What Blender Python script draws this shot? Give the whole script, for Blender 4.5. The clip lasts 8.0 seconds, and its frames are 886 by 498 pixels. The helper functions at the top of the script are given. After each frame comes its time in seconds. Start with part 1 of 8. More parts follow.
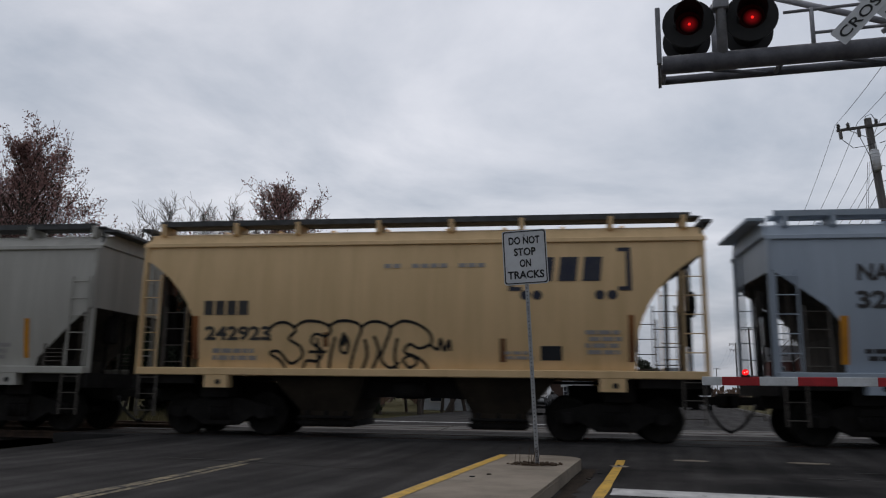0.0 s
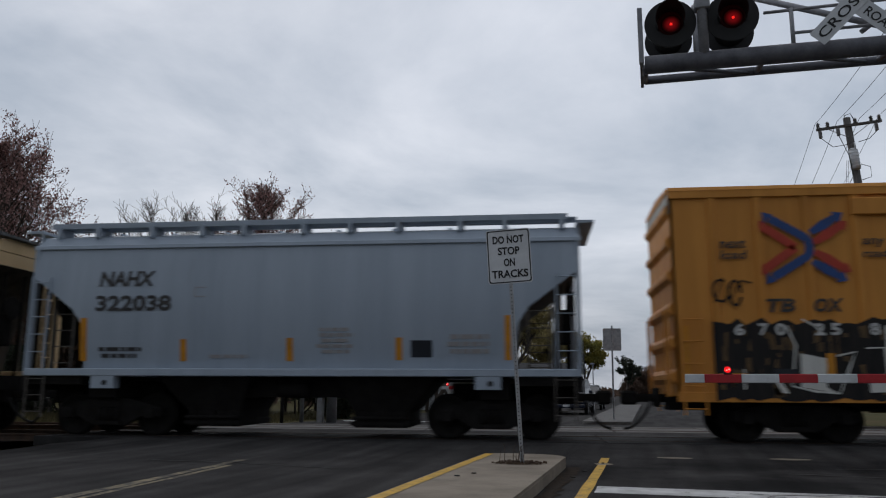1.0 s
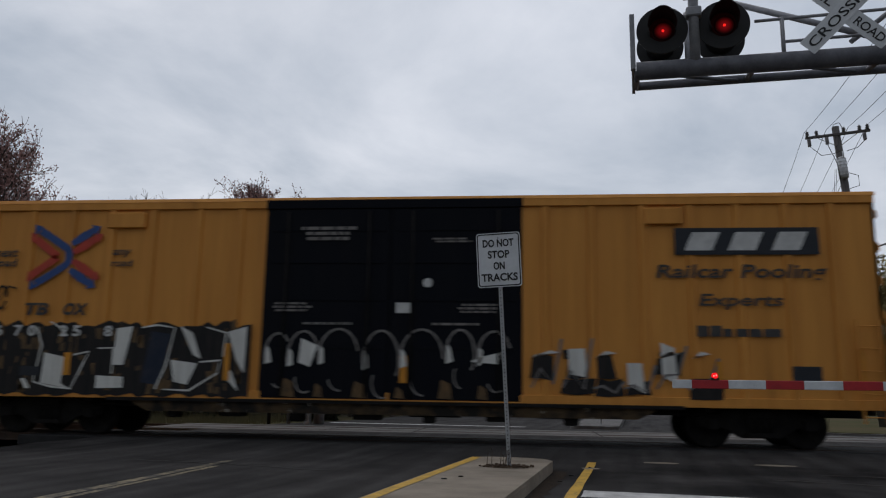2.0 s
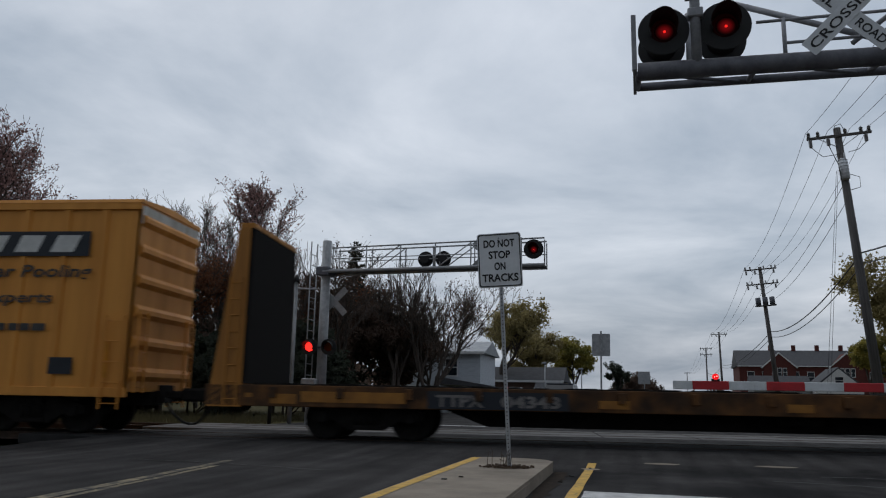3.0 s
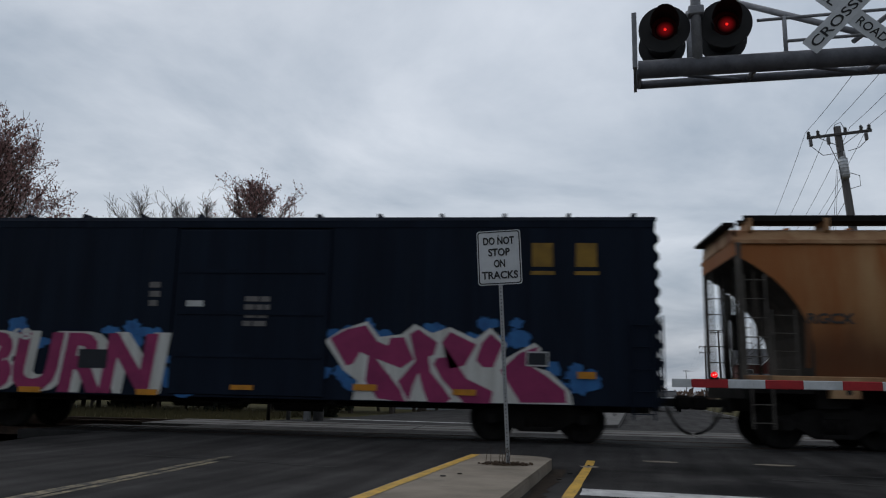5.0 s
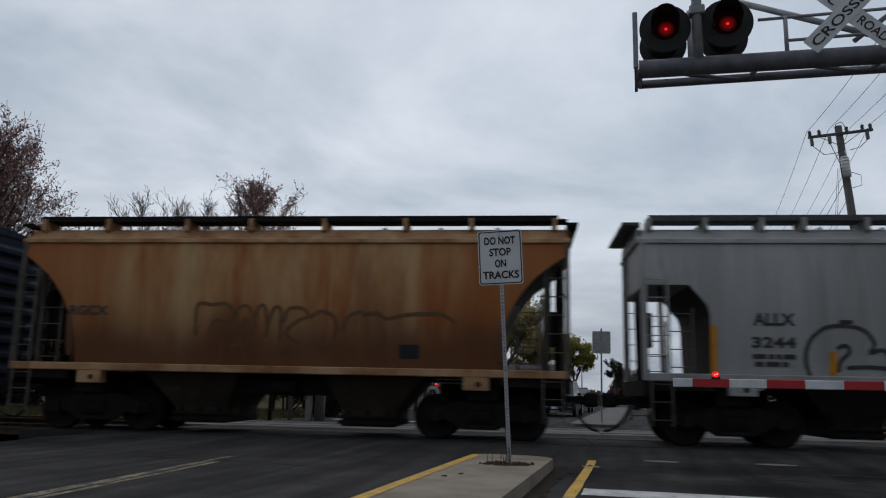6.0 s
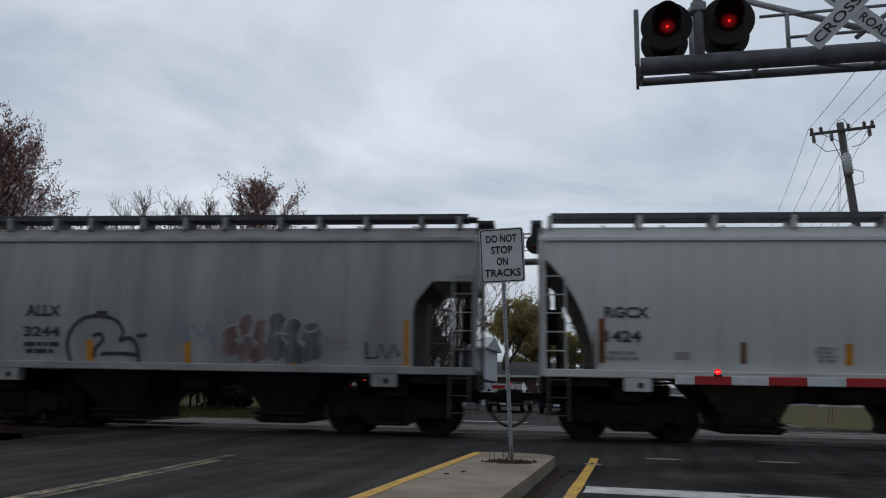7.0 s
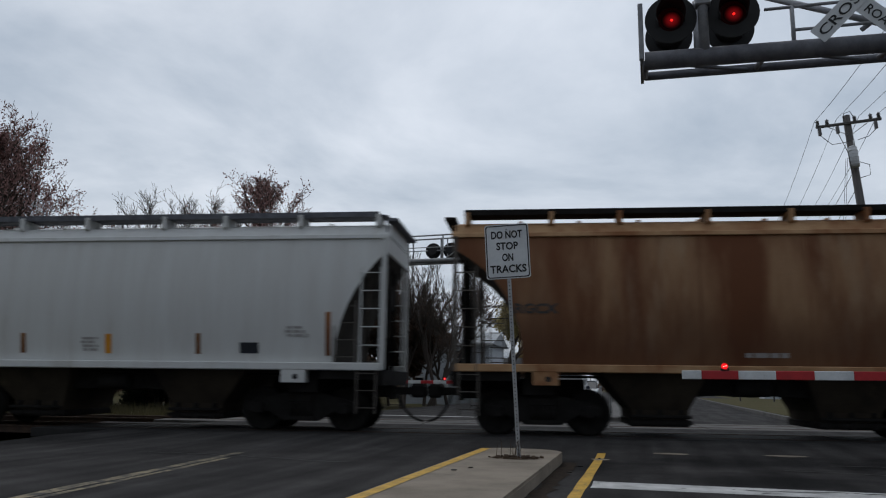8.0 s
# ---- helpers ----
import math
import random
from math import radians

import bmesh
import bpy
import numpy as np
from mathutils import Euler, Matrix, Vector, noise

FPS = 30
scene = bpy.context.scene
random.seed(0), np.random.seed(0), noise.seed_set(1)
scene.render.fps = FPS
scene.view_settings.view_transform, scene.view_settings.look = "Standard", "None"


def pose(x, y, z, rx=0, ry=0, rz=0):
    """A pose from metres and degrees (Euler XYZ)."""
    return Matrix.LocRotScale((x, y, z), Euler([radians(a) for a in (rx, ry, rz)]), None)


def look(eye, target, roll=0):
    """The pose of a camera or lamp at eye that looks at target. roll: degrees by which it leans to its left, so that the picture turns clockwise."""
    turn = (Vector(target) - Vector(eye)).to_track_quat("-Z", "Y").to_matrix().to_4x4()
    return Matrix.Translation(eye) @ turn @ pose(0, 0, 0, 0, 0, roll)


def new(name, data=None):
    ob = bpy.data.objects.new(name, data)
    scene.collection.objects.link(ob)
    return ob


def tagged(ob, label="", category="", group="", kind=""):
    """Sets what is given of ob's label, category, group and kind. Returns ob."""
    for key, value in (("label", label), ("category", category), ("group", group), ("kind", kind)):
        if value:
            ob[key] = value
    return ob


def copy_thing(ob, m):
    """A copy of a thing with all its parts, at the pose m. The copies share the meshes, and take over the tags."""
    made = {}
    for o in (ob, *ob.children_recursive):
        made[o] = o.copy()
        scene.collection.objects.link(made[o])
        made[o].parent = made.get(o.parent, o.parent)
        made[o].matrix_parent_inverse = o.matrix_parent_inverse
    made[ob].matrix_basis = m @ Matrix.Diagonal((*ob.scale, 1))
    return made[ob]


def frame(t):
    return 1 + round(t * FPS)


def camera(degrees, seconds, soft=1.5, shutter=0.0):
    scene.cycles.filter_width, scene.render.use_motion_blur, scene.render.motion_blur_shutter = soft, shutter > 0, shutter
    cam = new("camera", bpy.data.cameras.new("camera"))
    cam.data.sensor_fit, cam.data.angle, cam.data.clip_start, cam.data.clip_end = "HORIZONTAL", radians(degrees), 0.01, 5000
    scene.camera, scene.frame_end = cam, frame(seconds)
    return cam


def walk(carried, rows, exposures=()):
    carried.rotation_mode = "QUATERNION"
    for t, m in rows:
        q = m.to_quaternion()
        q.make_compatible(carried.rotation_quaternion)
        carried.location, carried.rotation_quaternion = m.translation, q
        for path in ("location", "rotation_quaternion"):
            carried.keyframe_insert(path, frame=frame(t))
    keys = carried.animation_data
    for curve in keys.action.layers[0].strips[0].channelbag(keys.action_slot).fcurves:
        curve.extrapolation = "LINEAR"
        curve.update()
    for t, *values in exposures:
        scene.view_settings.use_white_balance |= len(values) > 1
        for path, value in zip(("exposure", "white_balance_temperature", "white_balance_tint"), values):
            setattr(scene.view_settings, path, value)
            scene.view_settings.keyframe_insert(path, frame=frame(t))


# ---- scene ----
cam = camera(60.0, 8.0, soft=1.15, shutter=0.2)
EYE = (0.0, 0.0, 1.0)
# seconds, pitch, roll, yaw of a hand-held camera that only turns
TURNS = [
    (0.0, 10.49, -0.70, 7.89), (0.5, 10.29, 0.31, 7.58), (1.0, 10.46, -0.27, 6.76), (1.5, 10.61, -0.75, 6.03),
    (3.0, 10.69, -1.05, 5.92), (3.5, 10.50, -1.12, 6.00), (4.0, 10.53, -1.13, 5.89), (4.5, 10.49, -1.25, 5.84),
    (6.0, 10.47, -1.21, 5.94), (6.5, 10.37, -1.16, 6.04), (7.0, 10.33, -1.08, 6.09), (7.5, 10.13, -0.86, 6.48), (8.0, 10.06, -0.68, 6.57),
]
walk(cam, [(t, pose(*EYE, 90 + p, r, y)) for t, p, r, y in TURNS],
     exposures=[(0.0, 0.0, 6800, 14), (1.0, -0.02, 6640, 12), (1.5, -0.03, 6740, 13), (2.4, -0.05, 6600, 11), (3.0, -0.10, 6500, 10), (3.5, -0.18, 6480, 10), (4.5, -0.14, 6500, 10), (5.5, -0.06, 6540, 10), (6.5, 0.0, 6540, 10), (8.0, 0.03, 6520, 10)])

SPEED = 15.52          # the train's pace along -x, metres a second
TRACK_Y = 17.4         # centre line of the near track
TRACK2_Y = 21.7        # centre line of the far track
ROAD = radians(8.0)    # the road's heading, right of +y


# ---- world and light: a dull overcast day ----
def overcast():
    w = bpy.data.worlds.new("overcast_sky")
    scene.world = w
    w.use_nodes = True
    n, k = w.node_tree.nodes, w.node_tree.links
    n.clear()
    out, bg = n.new("ShaderNodeOutputWorld"), n.new("ShaderNodeBackground")
    co = n.new("ShaderNodeTexCoord")
    sep = n.new("ShaderNodeSeparateXYZ")
    k.new(co.outputs["Generated"], sep.inputs[0])
    lift = n.new("ShaderNodeMath"); lift.operation = "MAXIMUM"; lift.inputs[1].default_value = 0.0
    k.new(sep.outputs["Z"], lift.inputs[0])
    add = n.new("ShaderNodeMath"); add.inputs[1].default_value = 0.16
    k.new(lift.outputs[0], add.inputs[0])
    comb = n.new("ShaderNodeCombineXYZ")
    for a, axis in enumerate("XY"):
        d = n.new("ShaderNodeMath"); d.operation = "DIVIDE"
        k.new(sep.outputs[axis], d.inputs[0]); k.new(add.outputs[0], d.inputs[1]); k.new(d.outputs[0], comb.inputs[a])
    big = n.new("ShaderNodeTexNoise")
    big.inputs["Scale"].default_value, big.inputs["Detail"].default_value, big.inputs["Roughness"].default_value = 1.0, 8, 0.56
    big.inputs["Distortion"].default_value = 0.35
    k.new(comb.outputs[0], big.inputs["Vector"])
    ramp = n.new("ShaderNodeValToRGB")
    ramp.color_ramp.elements[0].position, ramp.color_ramp.elements[0].color = 0.32, (0.275, 0.335, 0.415, 1)
    ramp.color_ramp.elements[1].position, ramp.color_ramp.elements[1].color = 0.68, (0.60, 0.645, 0.715, 1)
    k.new(big.outputs["Fac"], ramp.inputs[0])
    sky = n.new("ShaderNodeTexSky")
    sky.sky_type, sky.sun_disc, sky.sun_elevation, sky.sun_rotation = "NISHITA", False, radians(54), radians(-31)
    sky.dust_density, sky.air_density = 4.0, 1.5
    dim = n.new("ShaderNodeMix"); dim.data_type = "RGBA"; dim.blend_type = "MULTIPLY"
    dim.inputs["Factor"].default_value = 1.0
    dim.inputs["B"].default_value = (0.06, 0.06, 0.06, 1)
    k.new(sky.outputs[0], dim.inputs["A"])
    mix = n.new("ShaderNodeMix"); mix.data_type = "RGBA"
    mix.inputs["Factor"].default_value = 0.12
    k.new(ramp.outputs[0], mix.inputs["A"]); k.new(dim.outputs["Result"], mix.inputs["B"])
    # the hidden sun stands ahead, so the overcast is brighter there and duller behind
    dot = n.new("ShaderNodeVectorMath"); dot.operation = "DOT_PRODUCT"
    dot.inputs[1].default_value = Vector((-0.18, 0.80, 0.56)).normalized()
    k.new(co.outputs["Generated"], dot.inputs[0])
    glowing = n.new("ShaderNodeMapRange")
    glowing.interpolation_type = "SMOOTHSTEP"
    glowing.inputs["From Min"].default_value, glowing.inputs["From Max"].default_value = -0.5, 1.0
    glowing.inputs["To Min"].default_value, glowing.inputs["To Max"].default_value = 0.74, 1.34
    k.new(dot.outputs["Value"], glowing.inputs["Value"])
    scaled = n.new("ShaderNodeVectorMath"); scaled.operation = "SCALE"
    # thicker cloud and haze dull the sky towards the horizon
    low = n.new("ShaderNodeMapRange"); low.interpolation_type = "SMOOTHSTEP"
    low.inputs["From Min"].default_value, low.inputs["From Max"].default_value = -0.02, 0.20
    low.inputs["To Min"].default_value, low.inputs["To Max"].default_value = 0.72, 1.0
    k.new(lift.outputs[0], low.inputs["Value"])
    both = n.new("ShaderNodeMath"); both.operation = "MULTIPLY"
    k.new(glowing.outputs[0], both.inputs[0]); k.new(low.outputs[0], both.inputs[1])
    k.new(mix.outputs["Result"], scaled.inputs[0]); k.new(both.outputs[0], scaled.inputs["Scale"])
    k.new(scaled.outputs[0], bg.inputs["Color"])
    bg.inputs["Strength"].default_value = 1.0
    k.new(bg.outputs[0], out.inputs["Surface"])
    sun = new("sun", bpy.data.lights.new("sun", "SUN"))
    sun.data.energy, sun.data.angle, sun.data.color = 0.5, radians(70), (1.0, 0.97, 0.93)
    sun.matrix_world = look((-12, 20, 32), (0, 0, 0))


overcast()


# ---- materials ----
def mat(name, col, col2=None, rough=0.6, metal=0.0, scale=3.0, stretch=(1, 1, 1), lo=0.35, hi=0.7, fine=0.12, fscale=40.0, bump=0.0, bscale=80.0, spots=None, sscale=1.2, slo=0.6, shi=0.72, spec=0.35):
    """Two-scale procedural surface: col worn towards col2 by a broad noise, a fine grain, optional spots of a third colour, and relief."""
    m = bpy.data.materials.new(name)
    m.use_nodes = True
    n, k = m.node_tree.nodes, m.node_tree.links
    b = n["Principled BSDF"]
    b.inputs["Roughness"].default_value, b.inputs["Metallic"].default_value = rough, metal
    b.inputs["Specular IOR Level"].default_value = spec
    co, info = n.new("ShaderNodeTexCoord"), n.new("ShaderNodeObjectInfo")
    shift = n.new("ShaderNodeVectorMath"); shift.operation = "MULTIPLY_ADD"
    shift.inputs[1].default_value = stretch
    many = n.new("ShaderNodeMath"); many.operation = "MULTIPLY"; many.inputs[1].default_value = 37.0
    k.new(info.outputs["Random"], many.inputs[0])
    k.new(co.outputs["Object"], shift.inputs[0]); k.new(many.outputs[0], shift.inputs[2])
    big = n.new("ShaderNodeTexNoise")
    big.inputs["Scale"].default_value, big.inputs["Detail"].default_value, big.inputs["Roughness"].default_value = scale, 6, 0.62
    k.new(shift.outputs[0], big.inputs["Vector"])
    r = n.new("ShaderNodeMapRange")
    r.inputs["From Min"].default_value, r.inputs["From Max"].default_value = lo, hi
    k.new(big.outputs["Fac"], r.inputs["Value"])
    mix = n.new("ShaderNodeMix"); mix.data_type = "RGBA"
    mix.inputs["A"].default_value = (*col, 1)
    mix.inputs["B"].default_value = (*(col2 or [c * 0.7 for c in col]), 1)
    k.new(r.outputs[0], mix.inputs["Factor"])
    last = mix.outputs["Result"]
    if spots:
        s = n.new("ShaderNodeTexNoise")
        s.inputs["Scale"].default_value, s.inputs["Detail"].default_value, s.inputs["Roughness"].default_value = sscale, 8, 0.7
        k.new(shift.outputs[0], s.inputs["Vector"])
        sr = n.new("ShaderNodeMapRange")
        sr.inputs["From Min"].default_value, sr.inputs["From Max"].default_value = slo, shi
        k.new(s.outputs["Fac"], sr.inputs["Value"])
        sm = n.new("ShaderNodeMix"); sm.data_type = "RGBA"
        sm.inputs["B"].default_value = (*spots, 1)
        k.new(sr.outputs[0], sm.inputs["Factor"]); k.new(last, sm.inputs["A"])
        last = sm.outputs["Result"]
    grain = n.new("ShaderNodeTexNoise")
    grain.inputs["Scale"].default_value, grain.inputs["Detail"].default_value = fscale, 3
    k.new(co.outputs["Object"], grain.inputs["Vector"])
    g = n.new("ShaderNodeMapRange")
    g.inputs["To Min"].default_value, g.inputs["To Max"].default_value = 1 - fine, 1 + fine
    k.new(grain.outputs["Fac"], g.inputs["Value"])
    mul = n.new("ShaderNodeVectorMath"); mul.operation = "MULTIPLY"
    k.new(last, mul.inputs[0]); k.new(g.outputs[0], mul.inputs[1])
    k.new(mul.outputs[0], b.inputs["Base Color"])
    rr = n.new("ShaderNodeMapRange")
    rr.inputs["To Min"].default_value, rr.inputs["To Max"].default_value = max(0, rough - 0.08), min(1, rough + 0.12)
    k.new(big.outputs["Fac"], rr.inputs["Value"]); k.new(rr.outputs[0], b.inputs["Roughness"])
    if bump:
        bn, bb = n.new("ShaderNodeBump"), n.new("ShaderNodeTexNoise")
        bb.inputs["Scale"].default_value, bb.inputs["Detail"].default_value = bscale, 4
        k.new(co.outputs["Object"], bb.inputs["Vector"])
        bn.inputs["Strength"].default_value, bn.inputs["Distance"].default_value = min(1.0, bump), 0.02
        k.new(bb.outputs["Fac"], bn.inputs["Height"]); k.new(bn.outputs[0], b.inputs["Normal"])
    return m


def glow(name, col, strength):
    m = bpy.data.materials.new(name)
    m.use_nodes = True
    b = m.node_tree.nodes["Principled BSDF"]
    b.inputs["Base Color"].default_value = (*[c * 0.5 for c in col], 1)
    b.inputs["Emission Color"].default_value, b.inputs["Emission Strength"].default_value = (*col, 1), strength
    b.inputs["Roughness"].default_value = 0.25
    return m


STREAK = (2.6, 2.6, 0.20)
M_ASPHALT = mat("asphalt", (0.054, 0.0515, 0.0505), (0.031, 0.030, 0.0298), 0.95, scale=0.7, fine=0.35, fscale=55, bump=0.5, bscale=110, spots=(0.054, 0.051, 0.049), sscale=0.5, slo=0.56, shi=0.75, spec=0.05)


def patch_road(m, dark_patches):
    """Ragged darker patches in the lanes, and long faint streaks where tyres run."""
    n, k = m.node_tree.nodes, m.node_tree.links
    base = n["Principled BSDF"].inputs["Base Color"]
    last = base.links[0].from_socket
    co, ragged = n.new("ShaderNodeTexCoord"), n.new("ShaderNodeTexNoise")
    ragged.inputs["Scale"].default_value, ragged.inputs["Detail"].default_value = 1.6, 7
    k.new(co.outputs["Object"], ragged.inputs["Vector"])
    for x, y, rx, ry, deep in dark_patches:
        at = n.new("ShaderNodeVectorMath"); at.operation = "SUBTRACT"; at.inputs[1].default_value = (x, y, 0)
        k.new(co.outputs["Object"], at.inputs[0])
        sc = n.new("ShaderNodeVectorMath"); sc.operation = "MULTIPLY"; sc.inputs[1].default_value = (1 / rx, 1 / ry, 0)
        k.new(at.outputs[0], sc.inputs[0])
        ln = n.new("ShaderNodeVectorMath"); ln.operation = "LENGTH"
        k.new(sc.outputs[0], ln.inputs[0])
        add = n.new("ShaderNodeMath"); add.operation = "MULTIPLY_ADD"; add.inputs[1].default_value = 1.3
        k.new(ragged.outputs["Fac"], add.inputs[0]); k.new(ln.outputs["Value"], add.inputs[2])
        r = n.new("ShaderNodeMapRange"); r.interpolation_type = "SMOOTHSTEP"
        r.inputs["From Min"].default_value, r.inputs["From Max"].default_value = 0.75, 1.75
        r.inputs["To Min"].default_value, r.inputs["To Max"].default_value = deep, 0.0
        k.new(add.outputs[0], r.inputs["Value"])
        x2 = n.new("ShaderNodeMix"); x2.data_type = "RGBA"
        x2.inputs["B"].default_value = (0.010, 0.010, 0.0105, 1)
        k.new(r.outputs[0], x2.inputs["Factor"]); k.new(last, x2.inputs["A"])
        last = x2.outputs["Result"]
    turned = n.new("ShaderNodeMapping")
    turned.vector_type = "TEXTURE"
    turned.inputs["Rotation"].default_value, turned.inputs["Scale"].default_value = (0, 0, -ROAD), (0.5, 7.0, 1)
    streak = n.new("ShaderNodeTexNoise")
    streak.inputs["Scale"].default_value, streak.inputs["Detail"].default_value = 1.4, 6
    k.new(co.outputs["Object"], turned.inputs["Vector"]); k.new(turned.outputs[0], streak.inputs["Vector"])
    g = n.new("ShaderNodeMapRange")
    g.inputs["From Min"].default_value, g.inputs["From Max"].default_value = 0.3, 0.7
    g.inputs["To Min"].default_value, g.inputs["To Max"].default_value = 0.66, 1.30
    k.new(streak.outputs["Fac"], g.inputs["Value"])
    mul = n.new("ShaderNodeVectorMath"); mul.operation = "SCALE"
    k.new(last, mul.inputs[0]); k.new(g.outputs[0], mul.inputs["Scale"])
    k.new(mul.outputs[0], base)


patch_road(M_ASPHALT, ((2.8, 9.9, 1.6, 1.4, 0.9), (3.6, 12.2, 3.2, 1.5, 0.7), (1.0, 11.2, 0.9, 1.6, 0.6), (-9.5, 13.0, 2.0, 2.2, 0.5), (6.5, 11.0, 2.6, 2.8, 0.8)))
M_CONCRETE = mat("concrete", (0.27, 0.23, 0.185), (0.17, 0.145, 0.115), 0.9, spec=0.15, scale=1.4, fine=0.2, fscale=60, bump=0.3, bscale=90, spots=(0.17, 0.15, 0.12), sscale=2.5)
M_RUBBER = mat("crossing_rubber", (0.030, 0.029, 0.029), (0.016, 0.0155, 0.0155), 0.85, scale=1.6, fine=0.3, bump=0.3, spots=(0.06, 0.058, 0.055), sscale=3, spec=0.2)
M_PANEL = mat("crossing_concrete", (0.16, 0.155, 0.148), (0.085, 0.082, 0.08), 0.9, spec=0.12, scale=1.6, fine=0.25, bump=0.3)
M_DIRT = mat("gutter_dirt", (0.045, 0.034, 0.026), (0.022, 0.019, 0.017), 0.95, scale=7, fine=0.4, fscale=50, bump=0.6, spots=(0.09, 0.06, 0.04), sscale=14, spec=0.05)
M_YELLOWLINE = mat("road_paint_yellow", (0.62, 0.36, 0.045), (0.36, 0.23, 0.05), 0.7, scale=5, fine=0.25, spots=(0.09, 0.085, 0.07), sscale=9, slo=0.58, shi=0.66)
M_OLDLINE = mat("worn_yellow_paint", (0.25, 0.205, 0.125), (0.045, 0.043, 0.040), 0.8, scale=5, stretch=(1, 1, 1), lo=0.40, hi=0.60, fine=0.4, spots=(0.03, 0.029, 0.028), sscale=11, slo=0.52, shi=0.60)
M_WHITELINE = mat("road_paint_white", (0.54, 0.54, 0.53), (0.30, 0.30, 0.295), 0.7, scale=4, fine=0.2, spots=(0.07, 0.07, 0.07), sscale=5, slo=0.60, shi=0.66)
M_GRASS = mat("grass_ground", (0.066, 0.066, 0.030), (0.092, 0.072, 0.040), 0.95, spec=0.03, scale=0.35, fine=0.4, fscale=14, bump=0.6, bscale=20)
M_BALLAST = mat("ballast", (0.042, 0.038, 0.034), (0.020, 0.018, 0.016), 0.95, spec=0.05, scale=14, fine=0.4, fscale=60, bump=1.0, bscale=35)
M_RAILSIDE = mat("rail_rust", (0.07, 0.042, 0.028), (0.035, 0.025, 0.02), 0.85, scale=6)
M_RAILTOP = mat("rail_polished", (0.55, 0.55, 0.56), (0.40, 0.38, 0.36), 0.28, 1.0, scale=4)
M_TIE = mat("tie_wood", (0.055, 0.043, 0.033), (0.03, 0.024, 0.02), 0.9, scale=5, stretch=(6, 1, 6))
M_DARKSTEEL = mat("grimy_cast_steel", (0.021, 0.0195, 0.0185), (0.012, 0.011, 0.0105), 0.9, scale=3, fine=0.3, spots=(0.022, 0.016, 0.011), sscale=3, spec=0.10)
M_WHEEL = mat("wheel_steel", (0.020, 0.0185, 0.017), (0.012, 0.0115, 0.011), 0.85, 0.0, scale=5, spec=0.12)
M_HOSE = mat("black_rubber", (0.013, 0.013, 0.013), None, 0.6)
M_GALV = mat("galvanised_steel", (0.40, 0.41, 0.42), (0.27, 0.28, 0.29), 0.5, 0.55, scale=9, fine=0.15)
M_GANTRY = mat("dull_galvanised_tube", (0.145, 0.148, 0.168), (0.085, 0.088, 0.102), 0.6, 0.3, scale=6, fine=0.15)
M_RAILGREY = mat("grey_rail_tube", (0.30, 0.305, 0.325), (0.20, 0.205, 0.22), 0.55, 0.2, scale=6, fine=0.15)
M_ALU = mat("aluminium_truss", (0.36, 0.365, 0.37), (0.25, 0.255, 0.26), 0.5, 0.5, scale=6)
M_BLACK = mat("matt_black", (0.012, 0.012, 0.013), (0.02, 0.02, 0.02), 0.65)
M_SIGNWHITE = mat("sign_sheeting_white", (0.66, 0.68, 0.70), (0.54, 0.56, 0.58), 0.45, scale=3, fine=0.05, spots=(0.42, 0.43, 0.43), sscale=6, slo=0.62, shi=0.8)
M_SIGNBLACK = mat("sign_black", (0.015, 0.016, 0.018), None, 0.5)
M_GATERED = mat("gate_red_sheeting", (0.45, 0.025, 0.03), (0.30, 0.02, 0.025), 0.45, scale=4)
M_GATEWHITE = mat("gate_white_sheeting", (0.62, 0.64, 0.65), (0.48, 0.50, 0.50), 0.45, scale=4, spots=(0.30, 0.30, 0.29), sscale=7)
M_RED_ON = glow("red_lamp_lit", (1.0, 0.02, 0.015), 2.4)
M_RED_GATE = glow("red_gate_lens", (1.0, 0.008, 0.012), 0.85)
M_RED_CORE = glow("red_lamp_core", (1.0, 0.30, 0.26), 2.5)
M_RED_SPOT = glow("red_lamp_spot", (1.0, 0.02, 0.015), 1.1)
M_RED_DIM = mat("red_lens_dark", (0.10, 0.006, 0.006), (0.05, 0.004, 0.004), 0.2)
M_RED_LOW = glow("red_lens_faint", (0.006, 0.0003, 0.0004), 0.45)
M_RED_LOW.node_tree.nodes["Principled BSDF"].inputs["Roughness"].default_value = 0.6
M_RED_LOW.node_tree.nodes["Principled BSDF"].inputs["Specular IOR Level"].default_value = 0.08
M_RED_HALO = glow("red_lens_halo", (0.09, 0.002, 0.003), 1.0)


